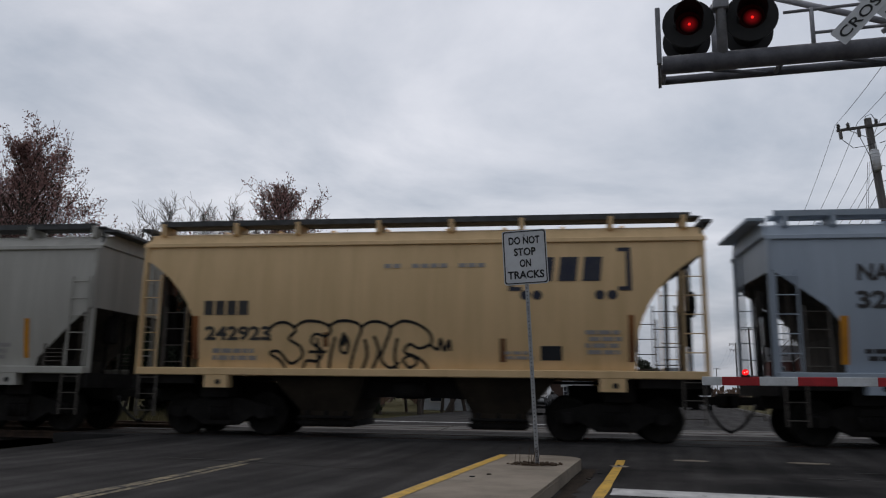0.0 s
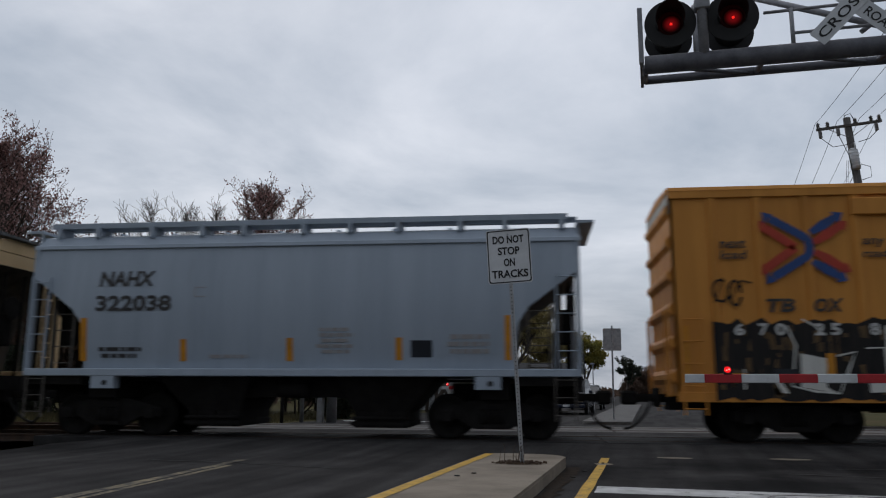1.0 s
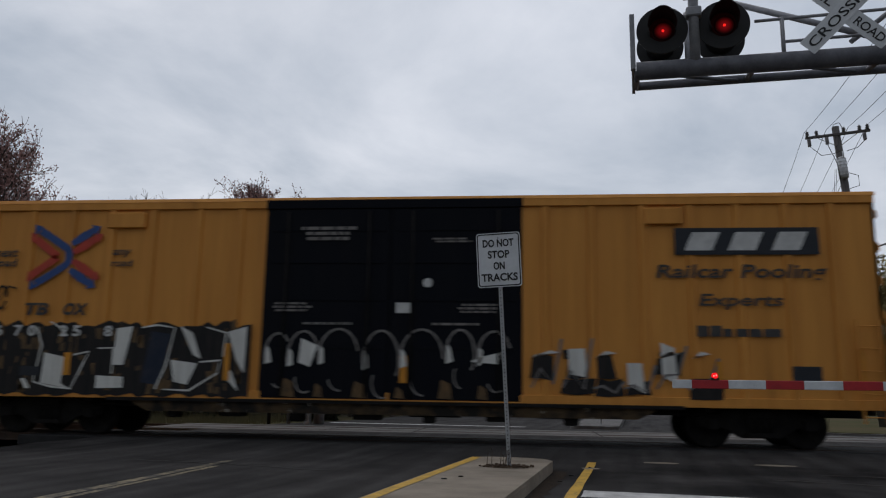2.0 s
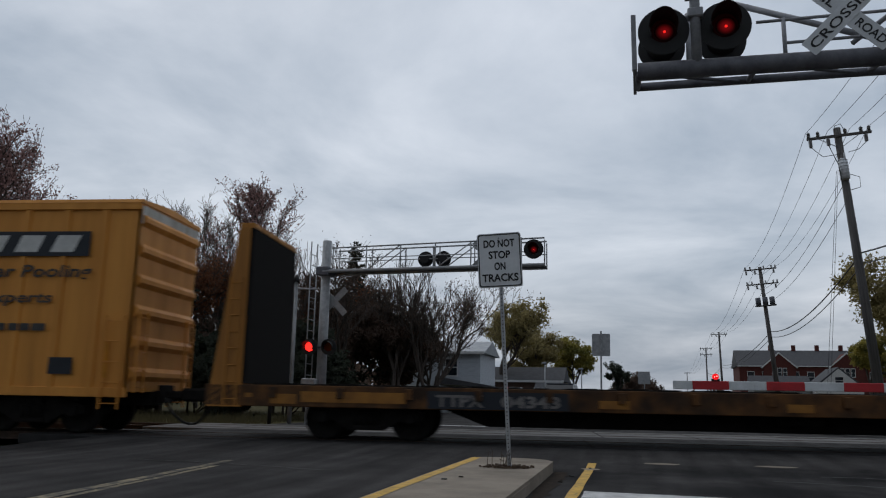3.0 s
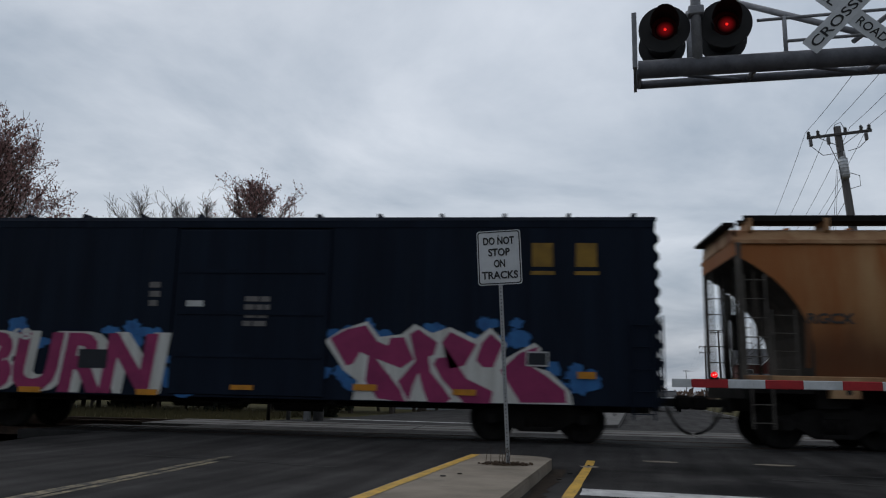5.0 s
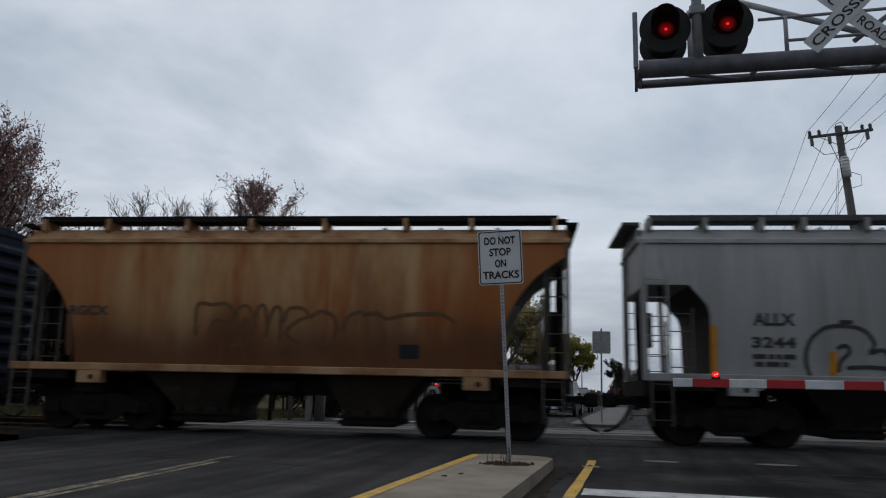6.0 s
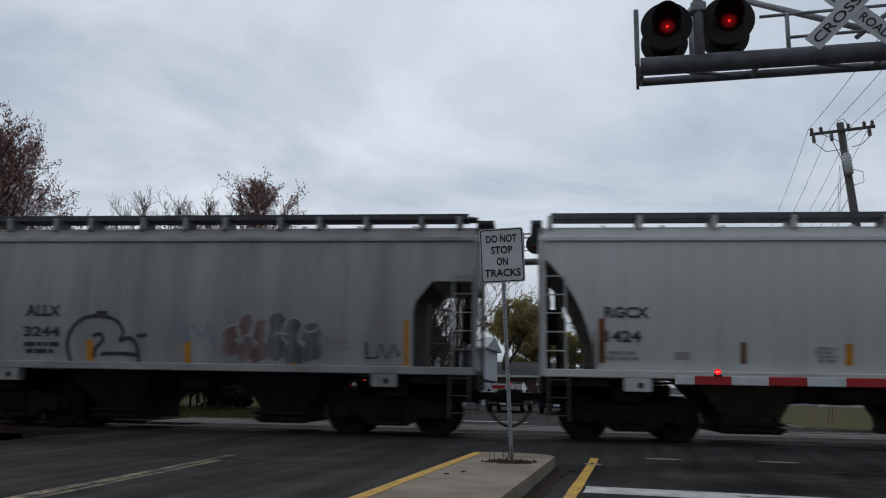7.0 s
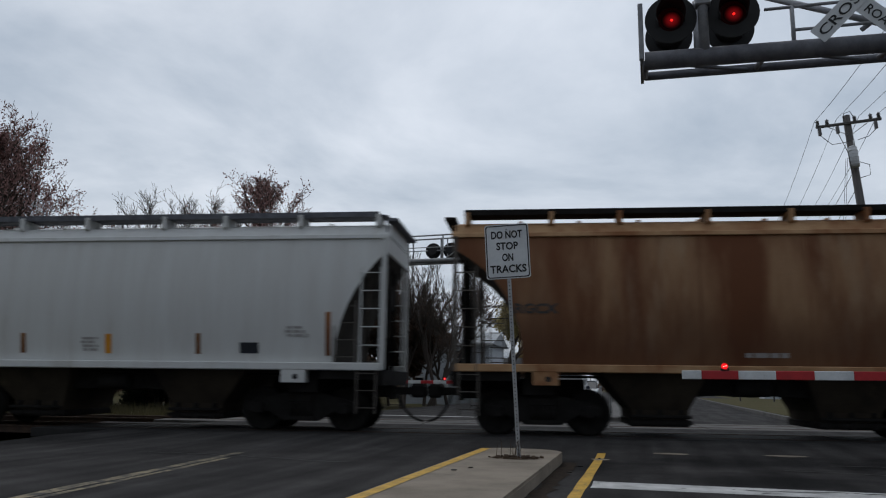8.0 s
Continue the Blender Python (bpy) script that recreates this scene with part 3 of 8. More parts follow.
def make_road():
    road = strip("road", -11.1, 9.5, -16.0, 190.0, M_ASPHALT, lift=0.0, nu=10, step=0.8, wave=0.12)
    tagged(road, "dark worn asphalt road over a level crossing", "road", kind="structure")
    # markings
    bm = fresh()
    for i in range(56):
        v0, v1 = -14 + i * 0.46, -14 + (i + 1) * 0.46
        a, b = -2.43 + 0.006 * math.sin(i * 2.1), -2.43 + 0.006 * math.sin((i + 1) * 2.1)
        q = [road_xy(a, v0), road_xy(a + 0.13, v0), road_xy(b + 0.13, v1), road_xy(b, v1)]
        bm.faces.new([bm.verts.new((x, y, 0.0695)) for x, y in q])
    tagged(part("yellow_line", bm, M_YELLOWLINE), "yellow painted kerb edge along the median", "road marking", kind="structure")
    tagged(strip("yellow_line", -0.79, -0.66, -14, 13.15, M_YELLOWLINE, wave=0.008, seed=3), "yellow line beside the median", "road marking", kind="structure")
    tagged(strip("worn_line", -4.95, -4.81, -14, 11.3, M_OLDLINE, wave=0.02, bend=-1.35, seed=5), "worn pale lane line on asphalt", "road marking", kind="structure")
    tagged(strip("worn_line", -4.72, -4.63, -14, 10.5, M_OLDLINE, wave=0.02, bend=-1.30, seed=6), "worn pale lane line on asphalt", "road marking", kind="structure")
    tagged(strip("stop_line", -0.62, 7.6, 8.86, 9.46, M_WHITELINE, nu=20, step=0.2, wave=0.01, seed=7), "white stop line with worn patches", "road marking", kind="structure")
    tagged(strip("stop_line", -10.4, -3.6, 25.6, 26.2, M_WHITELINE, nu=20, step=0.2, wave=0.01, seed=9), "white stop line beyond the tracks", "road marking", kind="structure")
    tagged(strip("gutter_dirt", -1.19, -0.98, 3.0, 11.6, M_DIRT, lift=0.006, nu=3, step=0.12, wave=0.05, seed=17), "brown dirt and leaf crumbs along the kerb", "dirt", kind="structure")
    for u, v, w in ((0.35, 13.45, 0.62), (2.15, 13.72, 0.72), (-0.7, 12.2, 0.3)):
        bm = fresh()
        rng = random.Random(int(v * 10))
        pts = []
        for i in range(14):
            a = i / 14 * math.tau
            pts.append(road_xy(u + w / 2 * math.cos(a) * rng.uniform(0.8, 1.1), v + 0.13 * math.sin(a) * rng.uniform(0.7, 1.1)))
        bm.faces.new([bm.verts.new((x, y, road_z(y) + 0.006)) for x, y in pts])
        tagged(part("road_patch", bm, M_CONCRETE), "pale worn patch on the asphalt", "road patch", kind="structure")
    # cracks sealed with tar
    rng = random.Random(12)
    for u, v, n, du in ((0.9, 9.2, 18, 0.12), (1.6, 11.6, 22, 0.16), (-4.0, 10.5, 30, -0.12), (2.4, 12.4, 20, 0.15)):
        pts = []
        for i in range(n):
            u += du + rng.uniform(-0.03, 0.03)
            v += rng.uniform(-0.07, 0.07)
            pts.append((u, v))
        bm = fresh()
        for (a, b), (c, d) in zip(pts, pts[1:]):
            w = rng.uniform(0.012, 0.03)
            q = [road_xy(a, b - w), road_xy(c, d - w), road_xy(c, d + w), road_xy(a, b + w)]
            bm.faces.new([bm.verts.new((x, y, road_z(y) + 0.008)) for x, y in q])
        tagged(part("tar_seam", bm, M_BLACK), "black tar seam in the asphalt", "road seam", kind="structure")


def median(name, u0, u1, v0, v1, nose, label):
    """A raised concrete island with a rounded nose towards the tracks."""
    pts = []
    r = 0.42
    if nose > 0:
        pts += [(u0, v0), (u1, v0)]
        pts += [(u1 - r + r * math.cos(a), v1 - r + r * math.sin(a)) for a in [radians(i * 15) for i in range(7)]]
        pts += [(u0 + r * 0.7 + r * 0.7 * math.cos(a), v1 - r * 0.7 + r * 0.7 * math.sin(a)) for a in [radians(90 + i * 15) for i in range(7)]]
    else:
        pts += [(u0 + r - r * math.cos(a), v0 + r - r * math.sin(a)) for a in [radians(i * 15) for i in range(7)]]
        pts += [(u1 - r + r * math.sin(a), v0 + r - r * math.cos(a)) for a in [radians(i * 15) for i in range(7)]]
        pts += [(u1, v1), (u0, v1)]
    bm = fresh()
    prism(bm, [road_xy(*p) for p in pts], "z", -0.2, 0.065)
    top = [e for e in bm.edges if all(v.co.z > 0 for v in e.verts)]
    bmesh.ops.bevel(bm, geom=top, offset=0.035, segments=2, affect="EDGES")
    ob = part(name, bm, M_CONCRETE if nose > 0 else M_PANEL)
    return tagged(ob, label, "traffic island", kind="structure")


def make_tracks():
    bed = fresh()
    for x0, x1 in ((-160, -11.6), (11.4, 160)):
        n = 90
        prev = None
        for i in range(n + 1):
            x = x0 + (x1 - x0) * i / n
            cur = [bed.verts.new((x + 0.14 * (y - 19), y, z + 0.05 * noise.noise((x * 1.3, y * 1.3, 2)))) for y, z in ((14.3, -0.42), (15.3, -0.19), (19.5, -0.19), (23.7, -0.19), (24.9, -0.42))]
            if prev:
                for a in range(4):
                    bed.faces.new((prev[a], prev[a + 1], cur[a + 1], cur[a]))
            prev = cur
    tagged(part("ballast_bed", bed, M_BALLAST), "dark crushed stone under the railway tracks", "ballast", kind="structure")
    ties = fresh()
    for yc in (TRACK_Y, TRACK2_Y):
        for i in range(-100, 101):
            x = i * 0.55
            if abs(x) > 14.0:
                box(ties, x - 0.11, x + 0.11, yc - 1.3, yc + 1.3, -0.36, -0.145)
    tagged(part("railway_ties", ties, M_TIE), "dark timber railway ties", "tie", kind="stuff")
    for yc, words in ((TRACK_Y, "near"), (TRACK2_Y, "far")):
        for s in (-1, 1):
            y = yc + s * 0.755
            bm = fresh()
            box(bm, -170, 170, y - 0.036, y + 0.036, -0.045, 0.0, bev=0.006, idx=1)
            box(bm, -170, 170, y - 0.010, y + 0.010, -0.14, -0.04)
            box(bm, -170, 170, y - 0.07, y + 0.07, -0.165, -0.14)
            tagged(part("rail", bm, [M_RAILSIDE, M_RAILTOP]), "rusty steel rail with a polished head", "rail", group="rails", kind="structure")
        # concrete crossing panels, between and outside the rails
        proto = {}
        for y0, y1, key in ((yc - 0.64, yc + 0.64, "in"), (yc - 1.5, yc - 0.80, "out"), (yc + 0.80, yc + 1.5, "out")):
            for i in range(9):
                x = -10.8 + i * 2.44 + 0.14 * (yc - 17.4)
                if (key, yc) not in proto:
                    bm = box(fresh(), -1.2, 1.2, -(y1 - y0) / 2, (y1 - y0) / 2, -0.2, 0.0, bev=0.012)
                    ob = part("crossing_panel", bm, M_RUBBER if yc == TRACK_Y else M_PANEL)
                    proto[(key, yc)] = ob
                else:
                    ob = new("crossing_panel", proto[(key, yc)].data)
                ob.location = (x + 1.2, (y0 + y1) / 2, random.Random(i + int(y0 * 7)).uniform(-0.010, -0.002))
                tagged(ob, "black rubber crossing panel between the rails" if yc == TRACK_Y else "weathered concrete crossing panel between the rails", "crossing panel", group="crossing panels", kind="structure")


def verge(u0, u1, v0, v1):
    """A kerbed strip of grass beside the road beyond the tracks."""
    bm = prism(fresh(), [road_xy(*p) for p in ((u0, v0 + 1.2), (u0 + 1.0, v0), (u1, v0), (u1, v1), (u0, v1))], "z", -0.4, 0.03)
    tagged(part("kerb", bm, M_PANEL), "grey concrete kerb round the grass verge", "kerb", kind="structure")
    bm = prism(fresh(), [road_xy(*p) for p in ((u0 + 0.2, v0 + 1.3), (u0 + 1.1, v0 + 0.2), (u1 - 0.1, v0 + 0.2), (u1 - 0.1, v1 - 0.1), (u0 + 0.2, v1 - 0.1))], "z", -0.3, 0.05)
    tagged(part("grass_verge", bm, M_GRASS), "short dull grass on the verge", "grass", kind="structure")


make_ground()
make_road()
median("median", -2.46, -1.20, -14.0, 11.95, 1, "raised concrete median with a rounded nose")
median("median", -2.1, -0.55, 25.2, 60.0, -1, "raised concrete median beyond the tracks")
make_tracks()
verge(4.8, 14.0, 25.2, 80.0)


# ---- the train ----
SIDE = 1.55     # half the width of a car
CARS = []       # car, centre at the start
WHEELS = []


def share(proto, parent, name, m=None):
    """Another object on the same mesh."""
    ob = new(name, proto.data)
    ob.parent = parent
    if m is not None:
        ob.matrix_basis = m
    return ob


def wheel_profile(bm, y0, s):
    """A railway wheel with flange, turned round the y axis; s is the outer side."""
    prof = [(0.08, 0.10), (0.12, 0.11), (0.16, 0.03), (0.36, 0.02), (0.38, 0.055), (0.455, 0.06), (0.458, -0.04), (0.485, -0.05), (0.485, -0.075), (0.38, -0.075), (0.35, -0.02), (0.16, -0.04), (0.12, -0.09), (0.08, -0.09)]
    n = 28
    rings = []
    for i in range(n):
        a = i / n * math.tau
        rings.append([bm.verts.new((r * math.cos(a), y0 + s * t, r * math.sin(a))) for r, t in prof])
    k = len(prof)
    for i in range(n):
        a, b = rings[i], rings[(i + 1) % n]
        for j in range(k):
            f = bm.faces.new((a[j], a[(j + 1) % k], b[(j + 1) % k], b[j]))
            f.smooth = True


PROTO = {}


def truck(car, x):
    """A three-piece freight truck: two side frames and a bolster, with two wheelsets that turn."""
    if "frame" not in PROTO:
        bm = fresh()
        for s in (-1, 1):
            y0, y1 = s * 0.93, s * 1.09
            prism(bm, [(-1.2, 0.60), (-1.2, 0.42), (-0.72, 0.42), (-0.38, 0.22), (0.38, 0.22), (0.72, 0.42), (1.2, 0.42), (1.2, 0.60), (0.66, 0.74), (0.42, 0.80), (-0.42, 0.80), (-0.62, 0.74)], "y", y0, y1)
            for k in (-0.94, 0.94):
                box(bm, k - 0.13, k + 0.13, s * 1.05, s * 1.17, 0.36, 0.60, bev=0.03)
                tube(bm, (k, s * 1.15, 0.47), (k, s * 1.2, 0.47), 0.10, seg=12)
            for k in (-0.2, -0.07, 0.07, 0.2):
                tube(bm, (k, s * 1.13, 0.32), (k, s * 1.13, 0.60), 0.055, seg=8)
            box(bm, -0.3, 0.3, s * 1.05, s * 1.18, 0.24, 0.32)
            box(bm, -0.26, 0.26, s * 0.9, s * 1.16, 0.60, 0.76, bev=0.02)
        box(bm, -0.24, 0.24, -1.0, 1.0, 0.52, 0.80, bev=0.03)
        for k in (-0.45, 0.45):
            box(bm, k - 0.06, k + 0.06, -0.75, 0.75, 0.36, 0.46)
        PROTO["frame"] = part("truck", bm, M_DARKSTEEL, car)
        fr = PROTO["frame"]
    else:
        fr = share(PROTO["frame"], car, "truck")
    fr.location = (x, 0, 0)
    for k in (-0.94, 0.94):
        if "wheelset" not in PROTO:
            bm = fresh()
            for s in (-1, 1):
                wheel_profile(bm, s * 0.76, s)
            tube(bm, (0, -0.98, 0), (0, 0.98, 0), 0.08, seg=12)
            for i in range(3):
                a = i / 3 * math.tau
                box(bm, 0.27 * math.cos(a) - 0.03, 0.27 * math.cos(a) + 0.03, -0.79, -0.775, 0.27 * math.sin(a) - 0.03, 0.27 * math.sin(a) + 0.03)
            PROTO["wheelset"] = part("wheelset", bm, M_WHEEL, fr)
            w = PROTO["wheelset"]
        else:
            w = share(PROTO["wheelset"], fr, "wheelset")
        WHEELS.append((w, k))


def couplers(car, half):
    for s in (-1, 1):
        bm = fresh()
        box(bm, s * (half - 0.35), s * (half + 0.42), -0.09, 0.09, 0.78, 0.95, bev=0.02)
        box(bm, s * (half + 0.36), s * (half + 0.71), -0.15, 0.13, 0.72, 1.02, bev=0.05)
        box(bm, s * (half - 0.1), s * half, -0.32, 0.32, 0.68, 1.08, bev=0.02)
        part("coupler", bm, M_DARKSTEEL, car)
        x0 = s * (half - 0.05)
        pts = []
        for i in range(11):
            a = i / 10
            pts.append((x0 + s * (0.18 + 0.54 * a), -0.38 + 0.25 * a, 0.80 - 0.58 * math.sin(a * math.pi / 2) ** 0.7))
        part("air_hose", swept(pts, 0.030, 7), M_HOSE, car, "black rubber brake hose")


def ladder(car, x, y, z0, z1, w, material, rungs, along="x"):
    bm = fresh()
    for k in (-w / 2, w / 2):
        if along == "x":
            box(bm, x + k - 0.016, x + k + 0.016, y - 0.02, y + 0.02, z0, z1)
        else:
            box(bm, x - 0.02, x + 0.02, y + k - 0.016, y + k + 0.016, z0, z1)
    for i in range(rungs):
        z = z0 + 0.12 + (z1 - z0 - 0.24) * i / (rungs - 1)
        if along == "x":
            tube(bm, (x - w / 2, y, z), (x + w / 2, y, z), 0.011, seg=6)
        else:
            tube(bm, (x, y - w / 2, z), (x, y + w / 2, z), 0.011, seg=6)
    return part("ladder", bm, material, car)


M_GRIMETRIM = mat("grimy_steel_trim", (0.125, 0.112, 0.098), (0.06, 0.053, 0.047), 0.8, scale=4, fine=0.2)
# grimy end sheets and inner posts, with the overhang's shade put into the colour
M_ENDSHEET = mat("shaded_grimy_end_sheet", (0.062, 0.052, 0.042), (0.03, 0.026, 0.022), 0.85, scale=1.5, stretch=STREAK, fine=0.2, spots=(0.11, 0.09, 0.07), sscale=1.0)
CUTS = {
    "curved": [(6.08, 3.86), (5.74, 3.64), (5.40, 3.38), (5.14, 3.10), (4.95, 2.82), (4.81, 2.54), (4.71, 2.26), (4.65, 1.9), (4.64, 1.34)],
    "open": [(6.08, 3.80), (5.84, 3.56), (5.62, 3.28), (5.42, 2.96), (5.26, 2.64), (5.13, 2.30), (5.04, 1.96), (4.98, 1.34)],
    "angled": [(6.02, 3.46), (5.02, 2.72), (4.80, 2.40), (4.74, 2.15), (4.72, 1.34)],
    "low": [(6.04, 2.76), (5.55, 2.36), (5.15, 1.96), (4.78, 1.62), (4.68, 1.34)],
    "boxed": [(6.02, 3.22), (5.12, 3.22), (4.78, 2.80), (4.73, 2.6), (4.73, 1.34)],
}


def hopper(label, centre, cut, paint, trim, walkway, brackets=9, mood=0, off=-0.12):
    """A two-bay covered hopper car with cut-away ends, roof walkways, ladders and trucks."""
    car = thing("hopper_car", label, "railway car", pose(centre, TRACK_Y, 0), "cars of the freight train")
    end = CUTS[cut]
    half = 6.06
    sil = [(-end[0][0], 4.17), *[(-x, z) for x, z in end], *end[::-1], (end[0][0], 4.17)]
    bm = prism(fresh(), sil, "y", -SIDE, SIDE)
    for i in range(14):
        bmesh.ops.bisect_plane(bm, geom=bm.verts[:] + bm.edges[:] + bm.faces[:], plane_co=(0, 0, 1.5 + i * 0.19), plane_no=(0, 0, 1))
    bm.normal_update()
    for f in bm.faces:
        f.smooth = abs(f.normal.y) > 0.7
    for e in bm.edges:
        if len(e.link_faces) == 2 and e.calc_face_angle(0.0) > 0.5:
            e.smooth = False
    # faces inside the cut-away ends get the shade-darkened sheet
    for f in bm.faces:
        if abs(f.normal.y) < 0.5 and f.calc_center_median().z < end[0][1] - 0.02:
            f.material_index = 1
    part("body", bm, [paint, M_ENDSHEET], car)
    # roof: sloped shoulders, flat top
    bm = prism(fresh(), [(-SIDE + 0.16, 4.19), (SIDE - 0.16, 4.19), (SIDE - 0.30, 4.40), (0.75, 4.53), (-0.75, 4.53), (-SIDE + 0.30, 4.40)], "x", -6.09, 6.09)
    part("roof", bm, trim, car)
    for s in (-1, 1):
        bm = box(fresh(), -6.11, 6.11, s * (SIDE - 0.02), s * (SIDE + 0.055), 4.09, 4.19, bev=0.012)
        part("eave_rail", bm, trim, car)
        bm = box(fresh(), -6.02, 6.02, s * (SIDE - 0.25), s * (SIDE + 0.06), 1.28, 1.44, bev=0.015)
        for x in (-4.16, 4.16):
            box(bm, x - 0.26, x + 0.26, s * (SIDE - 0.2), s * (SIDE + 0.05), 1.02, 1.29)
            tube(bm, (x + 0.05, s * (SIDE + 0.04), 1.14), (x + 0.05, s * (SIDE + 0.06), 1.14), 0.06, seg=10, idx=1)
        part("side_sill", bm, [trim, M_BLACK], car)
        # vertical weld seams
        for x in (-3.1, -1.05, 1.05, 3.1):
            one_box("seam", paint, car, x - 0.012, x + 0.012, s * SIDE, s * (SIDE + 0.004), 1.44, 4.09)
        # walkway along the roof edge, on brackets
        y0, y1 = s * 0.82, s * 1.30
        bm = box(fresh(), -5.85, 6.05 if s < 0 else 5.85, y0, y1, 4.615, 4.645)
        for y in (y0, y1):
            box(bm, -5.85, 5.85, y - 0.02, y + 0.02, 4.60, 4.72)
        for i in range(40):
            x = -5.8 + i * 0.3
            box(bm, x, x + 0.02, y0, y1, 4.63, 4.665)
        part("running_board", bm, walkway, car, "steel grating roof walkway")
        for i in range(brackets):
            x = -5.75 + 11.5 * i / (brackets - 1) + 0.12 * math.sin(i * 2.3 + mood)
            key = ("bracket", s)
            if key not in PROTO:
                bm = prism(fresh(), [(s * 1.36, 4.66), (s * 1.36, 4.40), (s * 1.30, 4.36), (s * 0.80, 4.48), (s * 0.80, 4.62)], "x", -0.05, 0.05)
                PROTO[key] = part("bracket", bm, paint, car)
                ob = PROTO[key]
            else:
                ob = new("bracket", PROTO[key].data.copy())
                ob.data.materials[0] = trim
                ob.parent = car
            ob.location.x = x
    # hatches along the centre of the roof
    for x0, x1 in ((-5.2, -0.1), (0.1, 5.2)):
        bm = prism(fresh(), [(-0.32, 4.52), (0.32, 4.52), (0.28, 4.62), (-0.28, 4.62)], "x", x0, x1)
        for i in range(4):
            x = x0 + 0.5 + i * 1.3
            box(bm, x, x + 0.08, -0.36, 0.36, 4.53, 4.66)
        part("hatch_cover", bm, paint, car)
    for s in (-1, 1):
        # cross walk, platform, posts and ladders at each end
        bm = box(fresh(), s * 6.03, s * (6.40 if cut in ("angled", "boxed", "low") else 6.27), -1.35, 1.35, 4.50, 4.56)
        box(bm, s * 6.03, s * 6.06, -1.35, -1.3, 4.2, 4.5)
        box(bm, s * 6.03, s * 6.06, 1.3, 1.35, 4.2, 4.5)
        part("end_walkway", bm, walkway, car)
        bm = box(fresh(), s * 4.7, s * 6.05, -SIDE + 0.05, SIDE - 0.05, 1.10, 1.30)
        box(bm, s * 5.95, s * 6.08, -SIDE + 0.02, SIDE - 0.02, 0.98, 1.30)
        part("end_platform", bm, M_DARKSTEEL, car)
        for y in (-1, 1):
            bm = box(fresh(), s * 5.98, s * 6.07, y * (SIDE - 0.16), y * (SIDE - 0.06), 1.3, 4.12)
            part("corner_post", bm, M_GRIMETRIM if trim is M_TANTRIM else paint, car)
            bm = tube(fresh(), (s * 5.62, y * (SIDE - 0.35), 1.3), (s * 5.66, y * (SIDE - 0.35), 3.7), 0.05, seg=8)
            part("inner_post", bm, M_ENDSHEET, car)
            ladder(car, s * 5.78, y * (SIDE + 0.045), 1.30, 3.45, 0.42, M_GRIMETRIM if trim is M_TANTRIM else trim, 6)
            ladder(car, s * 5.72, y * (SIDE + 0.03), 0.40, 1.34, 0.40, M_GRIMETRIM, 3)
            ladder(car, s * 5.22 if cut != "boxed" else s * 5.3, y * (SIDE - 0.06), 1.44, 2.75 if cut != "low" else 1.95, 0.46, M_GRIMETRIM, 4)
        bm = fresh()
        for y in (-0.55, 0.15, 0.62):
            tube(bm, (s * 5.86, y, 1.3), (s * 5.9, y, 4.1), 0.035, seg=6)
        box(bm, s * 5.7, s * 5.92, -0.5, -0.16, 2.0, 2.75, bev=0.03)
        tube(bm, (s * 5.95, -0.33, 2.9), (s * 6.0, -0.33, 2.9), 0.28, seg=16)
        part("brake_gear", bm, M_DARKSTEEL, car, "brake wheel and pipes on the car's end")
        ladder(car, s * 6.05, 0.95, 1.3, 4.45, 0.42, M_GRIMETRIM if trim is M_TANTRIM else trim, 9, along="y")
    # underframe and two hopper bays
    for s in (-1, 1):
        bm = box(fresh(), s * 3.3, s * 6.0, -0.30, 0.30, 0.72, 1.15)
        box(bm, s * 4.0, s * 4.6, -1.3, 1.3, 0.82, 1.28)
        part("stub_sill", bm, M_DARKSTEEL, car)
    for x in (-1.85, 1.85):
        bm = fresh()
        outer = 1.25 if x > 0 else 0.95
        inner = 0.95 if x > 0 else 1.25
        w = 0.46 if cut == "boxed" else 0.54
        top = [(x - inner, 1.36), (x + outer, 1.36), (x + w + 0.04, 0.55), (x + w, 0.30), (x - w, 0.30), (x - w - 0.04, 0.55)]
        prism(bm, top, "y", -SIDE + 0.16, SIDE - 0.16)
        for v in bm.verts:
            if v.co.z < 0.6:
                v.co.y *= 0.72
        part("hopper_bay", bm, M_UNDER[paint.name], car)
        bm = box(fresh(), x - w - 0.05, x + w + 0.05, -1.02, 1.02, 0.22, 0.36, bev=0.02)
        box(bm, x - w - 0.1, x + w + 0.1, -1.08, -0.98, 0.27, 0.34)
        tube(bm, (x - 0.6, -1.12, 0.42), (x + 0.6, -1.12, 0.42), 0.035, seg=8)
        for k in (-0.42, 0.0, 0.42):
            box(bm, x + k - 0.03, x + k + 0.03, -1.10, -0.96, 0.24, 0.56)
        part("outlet_gate", bm, M_DARKSTEEL, car)
    low = 1.0 if cut == "boxed" else 0.80
    bm = prism(fresh(), [(-1.9, 1.36), (1.9, 1.36), (1.6, low), (0.5, low + 0.06), (0.0, low + 0.02), (-0.5, low + 0.06), (-1.6, low)], "y", -0.95, 0.95)
    part("centre_sill", bm, M_DARKSTEEL, car)
    bm = fresh()
    tube(bm, (-0.35, -1.1, 1.0), (0.3, -1.1, 1.0), 0.16, seg=14)
    tube(bm, (-4.2, -0.95, 1.2), (4.2, -0.95, 1.2), 0.025, seg=6)
    part("brake_cylinder", bm, M_DARKSTEEL, car)
    for x in (-4.22, 4.22):
        truck(car, x)
    couplers(car, half)
    for ob in car.children:
        ob.location.x += off
    CARS.append((car, centre))
    return car


